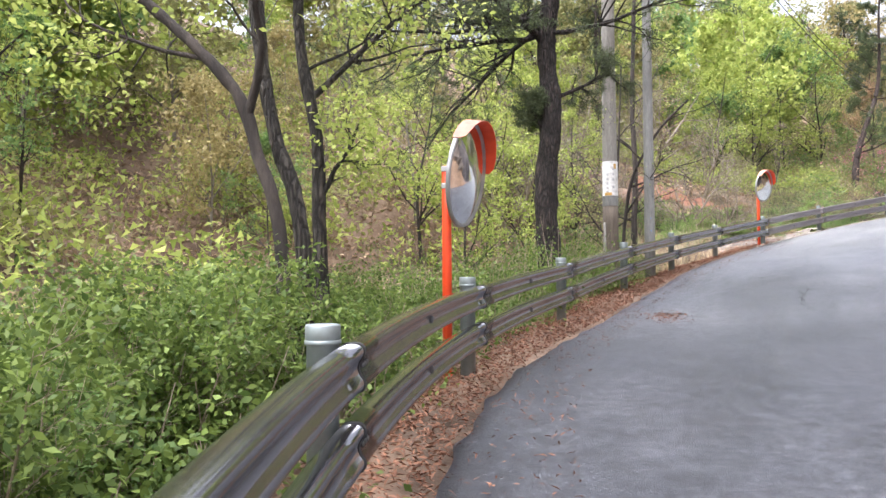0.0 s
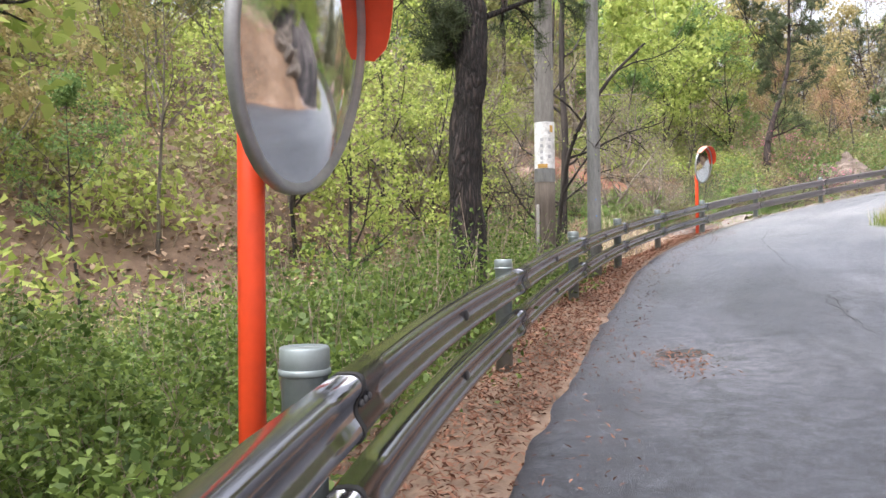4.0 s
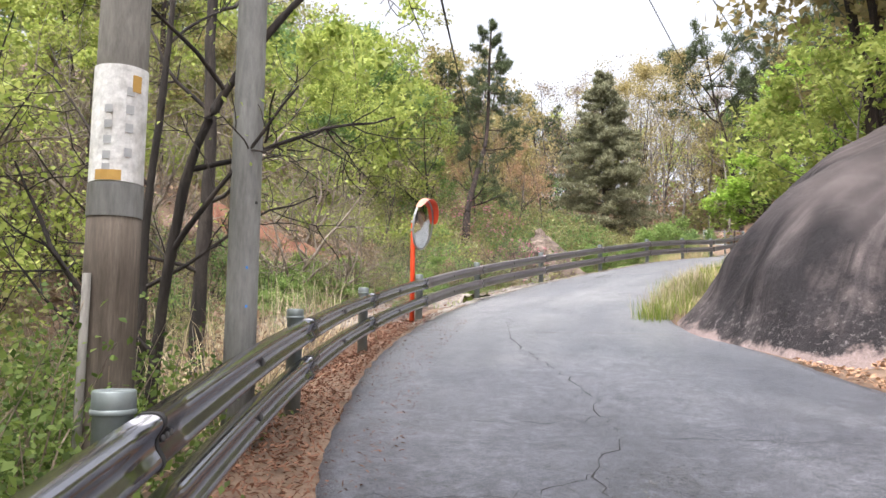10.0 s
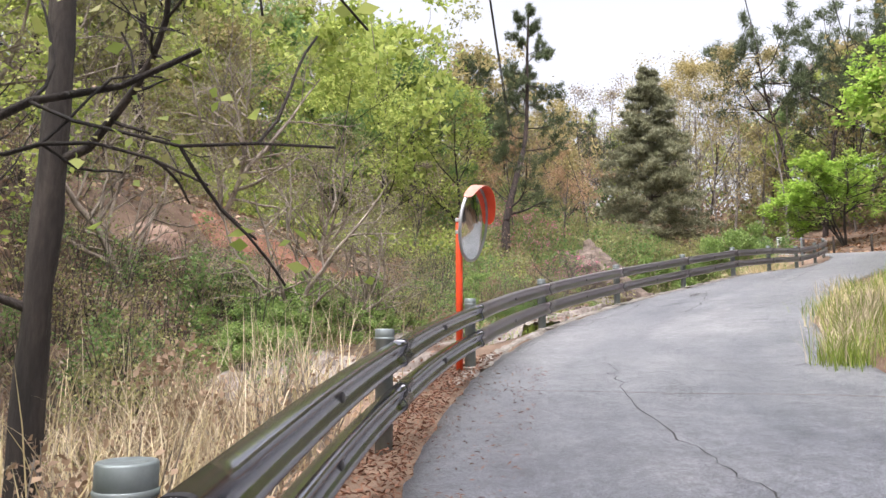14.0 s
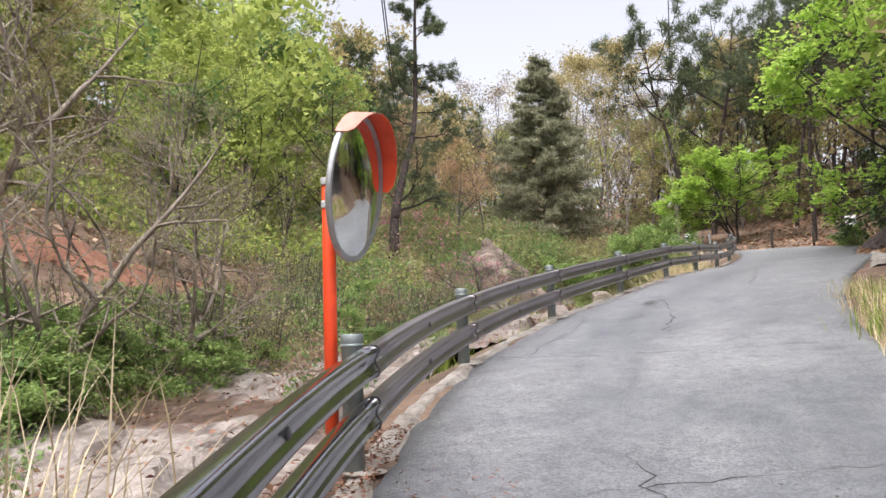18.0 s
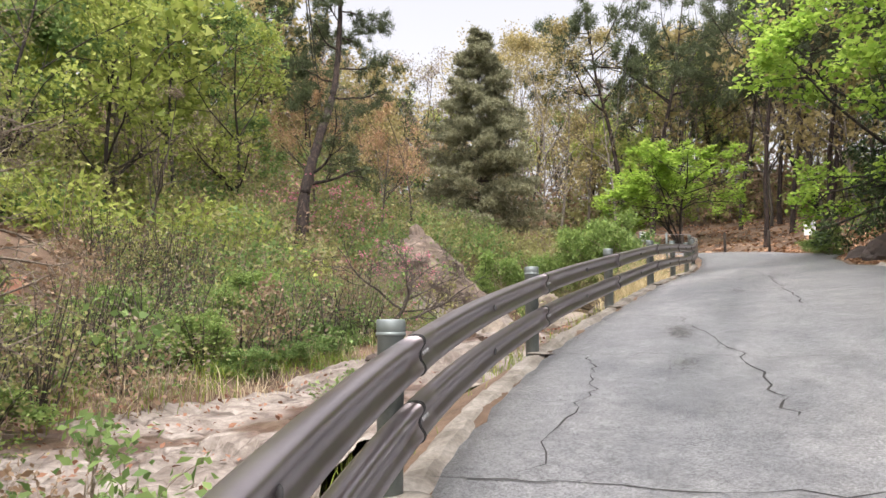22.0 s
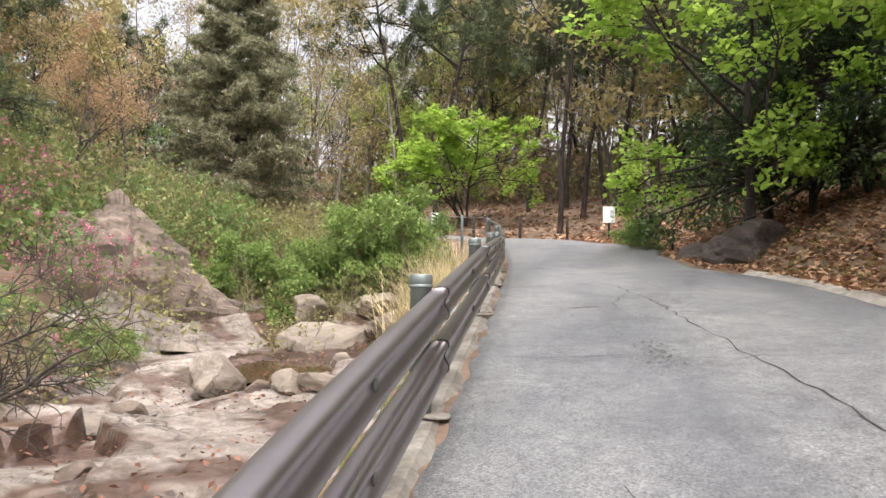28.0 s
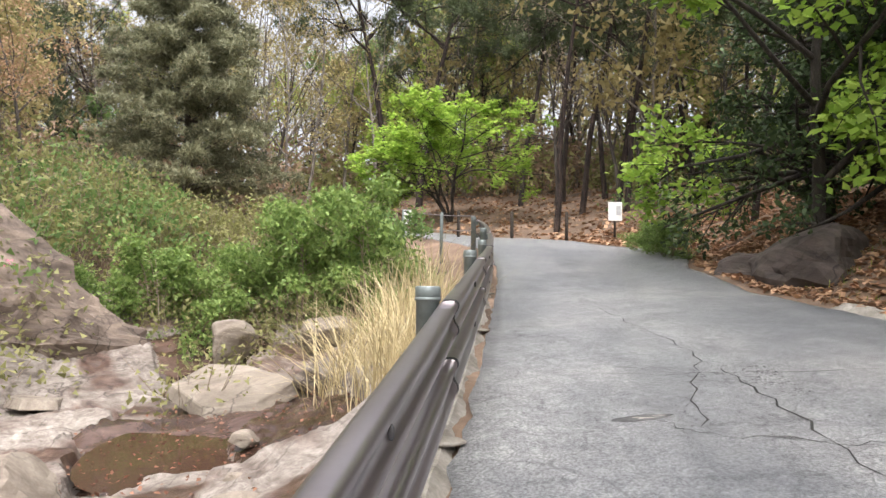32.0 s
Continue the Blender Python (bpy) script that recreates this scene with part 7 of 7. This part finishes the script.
for k, (x, y, a, b, c) in enumerate(((22.7, 37.55, 0.17, 0.15, 0.14), (22.95, 37.15, 0.4, 0.28, 0.2), (22.95, 36.55, 0.34, 0.22, 0.17), (22.75, 35.95, 0.2, 0.13, 0.08), (23.4, 36.2, 0.3, 0.2, 0.1), (23.9, 36.9, 0.22, 0.16, 0.09),
                                    (20.9, 37.6, 0.26, 0.2, 0.16), (19.9, 36.4, 0.3, 0.22, 0.15), (25.2, 38.6, 0.2, 0.16, 0.1), (18.9, 34.5, 0.2, 0.15, 0.1), (24.4, 37.3, 0.14, 0.1, 0.07), (22.0, 36.0, 0.12, 0.1, 0.06))):
    boulder("stone", x, y, a * 1.1, b * 1.1, c * 1.1, M["boulder"] if k % 3 else M["boulder_wedge"], "broken tan angular stone lying on the slabs", 60 + k, 47 * k, 0, 0, 0.25, 10, 0.1, 3, soft=False, z=float(ground_height(x, y, False)[0]) + 0.04)

thicket("stream_scrub", "green bushes round the stream's upper end", spots_in(60, (14.4, 17.2), (-10, -3.4), (0.6, 1.1), (0.8, 1.7), 36, lambda x, y: math.hypot(x - 25, y - 44.3) > 3.2), 0.085, "leaf_olive", "bark_tan", 260, 10, 0.7, 0.5, seed=36)
thicket("wood_floor_growth", "brown and olive saplings behind the tall conifer", [(32 + 14 * (k * 0.618 % 1), 62.5 + 16 * (k * 0.377 % 1), 2.0, 3.0 + 3.5 * (k * 0.77 % 1)) for k in range(60)], 0.24, "leaf_brown", "bark_grey", 200, 4, 0.9, seed=37)
thicket("wood_floor_growth", "dim evergreen growth behind the tall conifer", [(28 + 22 * (k * 0.618 % 1), 68 + 18 * (k * 0.377 % 1), 2.4, 3.5 + 4 * (k * 0.77 % 1)) for k in range(36)], 0.3, "leaf_dark", "bark_grey", 220, 3, 0.9, seed=38)
thicket("wood_floor_growth", "olive undergrowth round the tall conifer's foot", [(31 + 9 * (k * 0.618 % 1), 51 + 10 * (k * 0.377 % 1), 1.4, 0.8 + 1.3 * (k * 0.77 % 1)) for k in range(50) if 31 + 9 * (k * 0.618 % 1) < 38.5], 0.12, "leaf_olive", "bark_grey", 220, 4, 0.8, seed=39)

belt = random.Random(91)
for mat_, lb, n_, leaf_ in (("leaf_brown", "dim brown woods far behind the maple", 60, 0.34), ("leaf_olive", "dim olive woods far behind the maple", 60, 0.36), ("leaf_dark", "dark evergreen woods far behind the maple", 26, 0.38)):
    spots = []
    while len(spots) < n_:
        a, d = math.radians(belt.uniform(18, 78)), belt.uniform(46, 72)
        x, y = 20 + d * math.sin(a), 32 + d * math.cos(a)
        if not gap(x, y):
            spots.append((x, y, belt.uniform(2, 3.2), belt.uniform(3, 6.5)))
    thicket("wood_floor_growth", lb, spots, leaf_, mat_, "bark_grey", 170, 3, 0.9, seed=92)

# pools
wm, nt, bs = material("brown_stream_water")
bs.inputs["Base Color"].default_value = (0.06, 0.032, 0.023, 1)
bs.inputs["Roughness"].default_value = 0.04
bump(nt, bs, noise_tex(nt, coords(nt), 5, 3), 0.12, 0.02)
M["water"] = wm
for s0, s1, u0, u1, dz, lb in ((14.7, 15.5, 4.1, 5.9, -1.62, "shallow rust-brown stream water at the boulder's foot"), (12.45, 13.0, 4.6, 6.0, -1.3, "small dark rust-brown rock pool"), (13.7, 14.45, 2.3, 4.4, -1.47, "thin sheet of brown water running over the slabs")):
    wv, wf, n = [], [], 24
    for k in range(n):
        a = 2 * math.pi * k / n
        s = (s0 + s1) / 2 + (s1 - s0) / 2 * math.cos(a)
        u = (u0 + u1) / 2 + (u1 - u0) / 2 * math.sin(a)
        x, y, _ = at_station(s, -u)
        wv.append((x, y, float(np.interp(s, STN, Z0)) + dz))
    x, y, _ = at_station((s0 + s1) / 2, -(u0 + u1) / 2)
    wv.append((x, y, float(np.interp((s0 + s1) / 2, STN, Z0)) + dz))
    solid("water", (wv, [(k, (k + 1) % n, n) for k in range(n)]), M["water"], lb, "water", kind="structure")

# bare red soil above the rock face
sv, sf = [], []
for i in range(40):
    for j in range(14):
        t, q = i / 39, j / 13
        x, y = 7.4 + 5.2 * t + 0.5 * (q - 0.5), 33.2 + 2.6 * t + 1.3 * (q - 0.1) + 0.4 * noise.noise((t * 9, 0, 0))
        rim = min(t, 1 - t, q, 1 - q)
        sv.append((x, y, ground_at(x, y) + min(0.06, rim * 0.9 - 0.05) + 0.1 * noise.noise((x, y, 0))))
for i in range(39):
    for j in range(13):
        a = i * 14 + j
        sf.append((a, a + 14, a + 15, a + 1))
solid("bare_soil", (sv, sf), M["red_soil"], "bare red-orange soil scar on the far bank", "soil", kind="structure", smooth=True)

# ---- leaf litter ----
def litter(name, label, spots, size, mat, seed, lift=0.015, slim=0.6):
    rng = np.random.default_rng(seed)
    S = np.array(spots)
    z = top_height(S[:, 0], S[:, 1])
    c = np.stack([S[:, 0], S[:, 1], z + lift + rng.uniform(0, 0.03, len(S))], 1)
    V, F = leaf_cards(rng, c, 1, size, 0.004, 0.72, slim)
    return solid(name, fast_mesh(name, V, F, M[mat]), None, label, "leaf litter", kind="stuff")


litter("leaf_litter", "brown fallen leaves covering the right bank", spots_in(22000, (13.4, 18.5), (4.4, 13), (1, 1), (1, 1), 50, lambda x, y: along(x, y)[1][0] > np.interp(along(x, y)[0][0], STN, WIDTH) + 0.15), 0.14, "litter", 50)
litter("leaf_litter", "brown fallen leaves on the far woodland floor", spots_in(15000, (15.5, 20.5), (5.5, 34), (1, 1), (1, 1), 55, lambda x, y: along(x, y)[1][0] > np.interp(along(x, y)[0][0], STN, WIDTH) + 0.3), 0.24, "litter", 55)
litter("leaf_litter", "brown fallen leaves on the stream's far slopes", spots_in(24000, (1, 14), (-24, -6), (1, 1), (1, 1), 56), 0.18, "litter_pale", 56)
litter("leaf_litter", "brown fallen leaves at the outcrop's foot", spots_in(9000, (5.4, 8.0), (5.6, 10.5), (1, 1), (1, 1), 51, lambda x, y: along(x, y)[1][0] > np.interp(along(x, y)[0][0], STN, WIDTH) + 0.02), 0.075, "litter", 51)
litter("leaf_litter", "red-brown needles and leaves along the rail", spots_in(24000, (1.6, 9.3), (-0.5, 0.6), (1, 1), (1, 1), 52, lambda x, y: along(x, y)[1][0] < np.interp(along(x, y)[0][0], STN, EDGE) + 0.05), 0.055, "fallen_needle", 52, 0.012, 0.28)
litter("leaf_litter", "brown fallen leaves under the trees", spots_in(14000, (1.5, 9), (-9, -0.5), (1, 1), (1, 1), 53), 0.08, "litter_pale", 53)
litter("leaf_litter", "brown fallen leaves caught between the stones", spots_in(3000, (8.8, 14.5), (-5, -0.5), (1, 1), (1, 1), 54), 0.06, "fallen_needle", 54, 0.03)


# ---- road details ----
def on_road(x, y, lift=0.004):
    return (x, y, road_z(x, y) + lift)


def crack(points, width, seed, label="long crack in the asphalt"):
    """A ragged dark crack along a line of plan points."""
    rng = np.random.default_rng(seed)
    line = spline([(x, y, 0) for x, y in points], 7)
    L, R = [], []
    for i, p in enumerate(line):
        w = line[min(i + 1, len(line) - 1)] - line[max(i - 1, 0)]
        n = np.array([-w[1], w[0]]) / max(np.linalg.norm(w[:2]), 1e-6)
        j = rng.normal(0, 0.035)
        c = p[:2] + n * j
        h = 0.45 * width * rng.uniform(0.15, 1.3) * (0.25 if i in (0, len(line) - 1) else 1)
        L.append(on_road(*(c + n * h), 0.004))
        R.append(on_road(*(c - n * h), 0.004))
    n = len(L)
    return solid("road_crack", (L + R, [(i, i + 1, n + i + 1, n + i) for i in range(n - 1)]), M["crack"], label, "crack", kind="structure")


crack([(8.95, 11.22), (9.45, 12.94), (9.44, 13.3), (9.3, 13.9), (8.99, 14.36), (9.18, 14.96), (9.9, 15.77), (10.1, 16.4), (10.54, 17.29), (10.9, 18.6), (11.03, 19.24), (11.25, 20.12), (11.7, 21.6), (12.3, 22.9), (12.76, 23.79)], 0.016, 1)
crack([(7.56, 14.98), (8.1, 14.8), (8.61, 14.7), (9.18, 14.96)], 0.012, 2)
crack([(8.42, 16.78), (8.76, 16.62), (9.47, 16.29), (10.1, 16.4)], 0.011, 3)
crack([(10.1, 14.06), (9.9, 13.6), (9.44, 13.06), (8.95, 11.22), (8.81, 10.11)], 0.013, 4)
crack([(9.9, 15.77), (10.6, 15.4), (11.6, 14.9), (12.4, 13.8)], 0.01, 15)
crack([(11.8, 23.2), (12.8, 22.9), (13.7, 22.6), (14.6, 22.3)], 0.011, 5, "straight joint across the asphalt")
crack([(13.82, 27.5), (14.49, 26.77), (15.31, 25.91), (16.4, 24.9)], 0.016, 7, "straight joint across the asphalt")
crack([(14.21, 27.22), (15.25, 27.95), (15.9, 28.4), (16.44, 28.95), (16.8, 29.4)], 0.015, 6)
crack([(16.09, 26.84), (16.62, 27.33), (17.43, 28.09), (18.1, 28.9), (18.9, 29.9), (19.6, 30.6)], 0.02, 9)
crack([(16.71, 29.74), (17.44, 28.52), (17.68, 28.07), (18.15, 27.37), (18.9, 26.3)], 0.015, 8, "straight joint across the asphalt")
crack([(20.6, 29.4), (21.8, 30.3), (22.8, 31.1), (24.09, 32.11), (25.13, 32.85), (26.1, 33.6)], 0.02, 10)
crack([(24.29, 33.0), (25.28, 33.46), (26.69, 34.06), (28.04, 35.28), (29.2, 36.2)], 0.016, 11)
crack([(25.12, 34.63), (25.71, 33.75), (26.56, 32.69), (27.2, 31.9)], 0.012, 12, "straight joint across the asphalt")
crack([(24.36, 33.46), (24.29, 33.0), (24.51, 32.41), (24.9, 31.8)], 0.012, 13)
crack([(21.6, 32.6), (22.3, 31.4), (23.2, 30.2)], 0.011, 14, "straight joint across the asphalt")


def pothole(x, y, sx, sy, rz, seed, mat, label, name="pothole"):
    rng = np.random.default_rng(seed)
    n = 22
    v = [on_road(x, y, 0.005)]
    for ring, lift in ((0.55, -0.004), (1.0, 0.005)):
        for k in range(n):
            a = 2 * math.pi * k / n
            q = ring * (1 + 0.35 * noise.noise((math.cos(a) * 1.6, math.sin(a) * 1.6, seed)))
            px_, py_ = sx * q * math.cos(a), sy * q * math.sin(a)
            c, s_ = math.cos(rz), math.sin(rz)
            v.append(on_road(x + px_ * c - py_ * s_, y + px_ * s_ + py_ * c, 0.005))
    f = [(0, 1 + k, 1 + (k + 1) % n) for k in range(n)] + [(1 + k, 1 + n + k, 1 + n + (k + 1) % n, 1 + (k + 1) % n) for k in range(n)]
    return solid(name, (v, f), mat, label, "road patch", kind="structure")


M["patch_dark"] = two_scale("tar_patch", (0.045, 0.045, 0.046), (0.085, 0.085, 0.086), (0.15, 0.148, 0.145), 5, 40)
pothole(6.95, 10.02, 0.24, 0.15, 0.3, 1, M["crack"], "dark broken hollow in the asphalt with needles")
pothole(24.36, 33.47, 0.2, 0.06, -0.6, 4, M["patch_dark"], "shallow hole in the asphalt")
pothole(24.4, 33.44, 0.13, 0.025, -0.6, 5, M["concrete"], "pale puddle-worn spot in the hole")
rr = random.Random(3)


def worn_patch(x, y, sx, sy, rz, n, seed):
    """A patch where the dark binder shows between the stones: many small dark flecks."""
    g = random.Random(seed)
    v, f = [], []
    for _ in range(n):
        a, b = g.gauss(0, 0.42) * sx, g.gauss(0, 0.42) * sy
        cx, cy = x + a * math.cos(rz) - b * math.sin(rz), y + a * math.sin(rz) + b * math.cos(rz)
        w, base = g.uniform(0.004, 0.015), len(v)
        t = g.uniform(0, 6.28)
        for q in range(5):
            rad = w * g.uniform(0.5, 1.3)
            v.append(on_road(cx + rad * math.cos(t + q * 1.256), cy + rad * math.sin(t + q * 1.256), 0.005))
        f.append(tuple(range(base, base + 5)))
    return solid("worn_patch", (v, f), M["patch_dark"], "patch of dark flecks where the asphalt has worn", "road patch", kind="stuff")


worn_patch(18.35, 29.55, 0.55, 0.16, 0.75, 900, 1)
worn_patch(17.0, 28.4, 0.4, 0.15, 0.6, 160, 2)
worn_patch(6.95, 9.9, 0.6, 0.5, 0.3, 420, 8)
worn_patch(9.5, 14.6, 0.8, 0.4, 0.9, 300, 3)
worn_patch(22.3, 31.6, 0.7, 0.2, 0.6, 260, 4)
worn_patch(26.0, 33.2, 0.9, 0.25, 0.6, 260, 5)
worn_patch(12.5, 22.0, 0.8, 0.3, 0.9, 260, 6)
litter("road_litter", "needles and grit gathered on the asphalt", [(6.85 + rr.gauss(0, 0.14), 9.7 + rr.gauss(0, 0.28)) for _ in range(260)], 0.05, "fallen_needle", 60, 0.078, 0.2)
litter("road_litter", "needles strewn along the asphalt's edge", spots_in(1600, (2, 9), (0.3, 1.1), (1, 1), (1, 1), 61, lambda x, y: along(x, y)[1][0] > np.interp(along(x, y)[0][0], STN, EDGE)), 0.045, "fallen_needle", 61, 0.078, 0.2)


def strip(name, s0, s1, o0, o1, lift, mat, label, wob=0.06, seed=0, category="kerb"):
    """A rough strip of concrete along the road."""
    v, f = [], []
    sts = np.arange(s0, s1, 0.03)
    for st in sts:
        for k, o in enumerate((o0, o0 + (o1 - o0) * 0.33, o0 + (o1 - o0) * 0.66, o1)):
            oo = (o(st) if callable(o) else o)
            if k in (0, 3):
                oo += wob * noise.noise((st * 9, k, seed)) + wob * 0.6 * noise.noise((st * 31, k, seed))
            x, y, _ = at_station(st, oo)
            z = float(np.interp(st, STN, Z0)) + float(fall(st)) * max(oo, 0) + lift + 0.035 * noise.fractal((x * 5, y * 5, seed), 0.8, 2.0, 4) - (0.1 if k in (0, 3) else 0)
            v.append((x, y, z))
    for j in range(len(sts) - 1):
        for k in range(3):
            a = j * 4 + k
            f.append((a, a + 1, a + 5, a + 4))
    return solid(name, (v, f), mat, label, category, kind="structure")


strip("concrete_edge", 8.7, 16.0, -0.12, 0.21, 0.0, M["concrete"], "crumbling pale concrete edge strip under the rail", 0.05, 1)
strip("concrete_kerb", 12.3, 14.5, 4.55, 5.15, 0.03, M["concrete"], "pale worn concrete strip along the road's edge", 0.06, 2)
for k in range(9, 16):
    x, y, a = at_station(k, 0.08)
    boulder("post_footing", x, y, 0.15, 0.13, 0.02, M["concrete"], "lump of concrete round a guard rail post", 70 + k, -math.degrees(a), 0, 0, 0.3, 3, 0.12, 2, z=float(np.interp(k, STN, Z0)) - 0.005)

# ---- on the utility poles ----
def wrap(parent, name, r, a0, a1, z0, z1, mat, label="", n=12):
    """A thin sheet bent round a pole."""
    v, f = [], []
    for k in range(n + 1):
        a = a0 + (a1 - a0) * k / n
        for rr_ in (r, r + 0.004):
            for z in (z0, z1):
                v.append((rr_ * math.cos(a), rr_ * math.sin(a), z))
    for k in range(n):
        a, b = k * 4, (k + 1) * 4
        f += [(a + 2, b + 2, b + 3, a + 3), (a, a + 1, b + 1, b), (a + 1, a + 3, b + 3, b + 1), (a, b, b + 2, a + 2)]
    return part(name, (v, f), mat, parent, label)


g1 = ground_at(6.22, 15.97)
face = math.atan2(9.0 - 15.97, 6.3 - 6.22)
sh = wrap(pole1, "notice_sheet", 0.166, face - 1.35, face + 1.35, 3.86 - g1, 4.62 - g1, M["sheet"], "weathered white notice sheet")
wrap(pole1, "band", 0.168, face - 1.5, face + 1.5, 3.64 - g1, 3.855 - g1, M["pole_steel"], "grey stained band")
for a, z, h in ((-0.35, 4.30, 0.05), (-0.35, 4.2, 0.05), (-0.35, 4.1, 0.05), (-0.35, 4.0, 0.05), (-0.35, 3.93, 0.04), (0.4, 4.42, 0.055), (0.4, 4.3, 0.055), (0.4, 4.18, 0.055), (0.4, 4.02, 0.055)):
    wrap(sh, "print_bar", 0.171, face + a - 0.14, face + a + 0.14, z - g1, z + h - g1, M["ink"], "faded grey print", 4)
wrap(sh, "stain", 0.1712, face - 0.75, face + 0.2, 3.865 - g1, 3.93 - g1, M["ochre"], "ochre stain", 4)
wrap(sh, "stain", 0.1712, face + 0.45, face + 0.8, 4.45 - g1, 4.56 - g1, M["ochre"], "ochre stain", 4)
cq = lathe([(0.026, -0.1), (0.026, 1.5)], 10, pose(0.2 * math.cos(face - 0.7), 0.2 * math.sin(face - 0.7), 0))
part("conduit", cq, M["pole"], pole1, "pale cable guard pipe", smooth=True)
g2 = ground_at(7.08, 16.42)
face2 = math.atan2(14 - 16.42, 7.5 - 7.08)
wrap(pole2, "blue_mark", 0.118, face2 - 0.1, face2 + 0.03, 3.365 - g2, 3.385 - g2, M["blue"], "small blue paint mark", 3)
wrap(pole2, "blue_mark", 0.1195, face2 - 0.05, face2 + 0.08, 3.085 - g2, 3.105 - g2, M["blue"], "small blue paint mark", 3)
part("bolt_hole", lathe([(0.012, 0), (0.012, 0.012), (0.004, 0.014)], 8, pose(0.104 * math.cos(face2 + 0.5), 0.104 * math.sin(face2 + 0.5), 3.86 - g2, 0, 90, math.degrees(face2 + 0.5))), M["rubber"], pole2)

# cables
def cable(a, b, sag, r, label):
    pts = []
    for k in range(25):
        t = k / 24
        p = Vector(a).lerp(Vector(b), t)
        p.z -= sag * 4 * t * (1 - t)
        pts.append(np.array(p))
    V, F = tubes([(np.array(pts), np.full(25, r))], 5)
    return solid("power_cable", fast_mesh("power_cable", V, F, M["rubber"], True), None, label, "cable")


cable((7.08, 16.42, 12.6), (24.6, 54.0, 14.4), 0.9, 0.018, "thin black overhead cable from the slender pole")
cable((7.08, 16.42, 12.2), (24.9, 54.2, 13.9), 0.9, 0.018, "thin black overhead cable from the slender pole")
cable((6.22, 15.97, 13.0), (46.5, 57.0, 19.0), 1.0, 0.018, "thin black overhead cable from the thick pole")

cable((6.22, 15.97, 12.5), (51.0, 53.5, 18.5), 1.0, 0.018, "thin black overhead cable from the thick pole")

# ---- far end of the road ----
gz = ground_at(44.8, 43.6)
sg = thing("notice_board", "small white box-shaped notice board on a dark post", "sign", pose(44.8, 43.6, gz, 0, 0, -52))
bm = bmesh.new()
box(bm, 0.5, 0.06, 0.68, pose(0, -0.05, 0.92), 0.012)
M["white"] = painted("white_enamel", (0.74, 0.74, 0.73), 0.5, 0, 0.08)
pn = part("panel", bm, M["white"], sg)
bm = bmesh.new()
box(bm, 0.16, 0.012, 0.34, pose(0.12, -0.086, 0.95), 0.003)
part("print_block", bm, M["ink"], pn, "grey print block")
M["timber"] = bark("dark_timber", (0.03, 0.024, 0.02), (0.06, 0.045, 0.036), (0.1, 0.078, 0.06))
part("post", lathe([(0.045, -0.3), (0.045, 1.3), (0.02, 1.33)], 10), M["timber"], sg, smooth=True)
for x, y in ((43.6, 44.9), (46.2, 43.0), (42.6, 46.6), (42.0, 48.6), (41.6, 50.4), (48.2, 41.8)):
    z = ground_at(x, y)
    fp = thing("fence_post", "dark wooden fence post on the leaf-strewn slope", "fence post", pose(x, y, z, 0, 0, 20), "fence posts")
    part("stake", lathe([(0.065, -0.3), (0.06, 1.0), (0.045, 1.06), (0.01, 1.07)], 10), M["timber"], fp, smooth=True)
# short steel railing where the guard rail ends
hr = thing("steel_railing", "grey steel railing with thin rails beyond the guard rail", "railing")
ends = [(36.1, 43.6), (35.1, 43.8), (34.0, 44.15)]
tops = []
for x, y in ends[1:]:
    z = max(ground_at(x, y), 7.3)
    part("post", lathe([(0.045, -0.8), (0.045, 1.0), (0.038, 1.02), (0.01, 1.025)], 12), M["post"], hr, m=pose(x, y, z), smooth=True)
    tops.append((x, y, z))
tops = [(36.1, 43.5, 7.35)] + tops
for h in (0.95, 0.55):
    for a, b in zip(tops[:-1], tops[1:]):
        V, F = tubes([(np.array([(a[0], a[1], a[2] + h), ((a[0] + b[0]) / 2, (a[1] + b[1]) / 2, (a[2] + b[2]) / 2 + h), (b[0], b[1], b[2] + h)]), np.full(3, 0.012))], 8)
        part("rail_bar", fast_mesh("rail_bar", V, F, M["beam"], True), None, hr)
x, y, z = tops[-1]
zb = thing("hazard_marker", "black-and-white striped hazard plate on the railing post", "marker", pose(x - 0.02, y - 0.16, z + 0.82, 0, 0, -42))
bm = bmesh.new()
box(bm, 0.2, 0.012, 0.36, None, 0.003)
part("plate", bm, M["white"], zb)
for k in range(3):
    bm = bmesh.new()
    box(bm, 0.2, 0.006, 0.05, pose(0, -0.011, -0.11 + 0.11 * k, 0, 25, 0))
    part("stripe", bm, M["rubber"], zb)
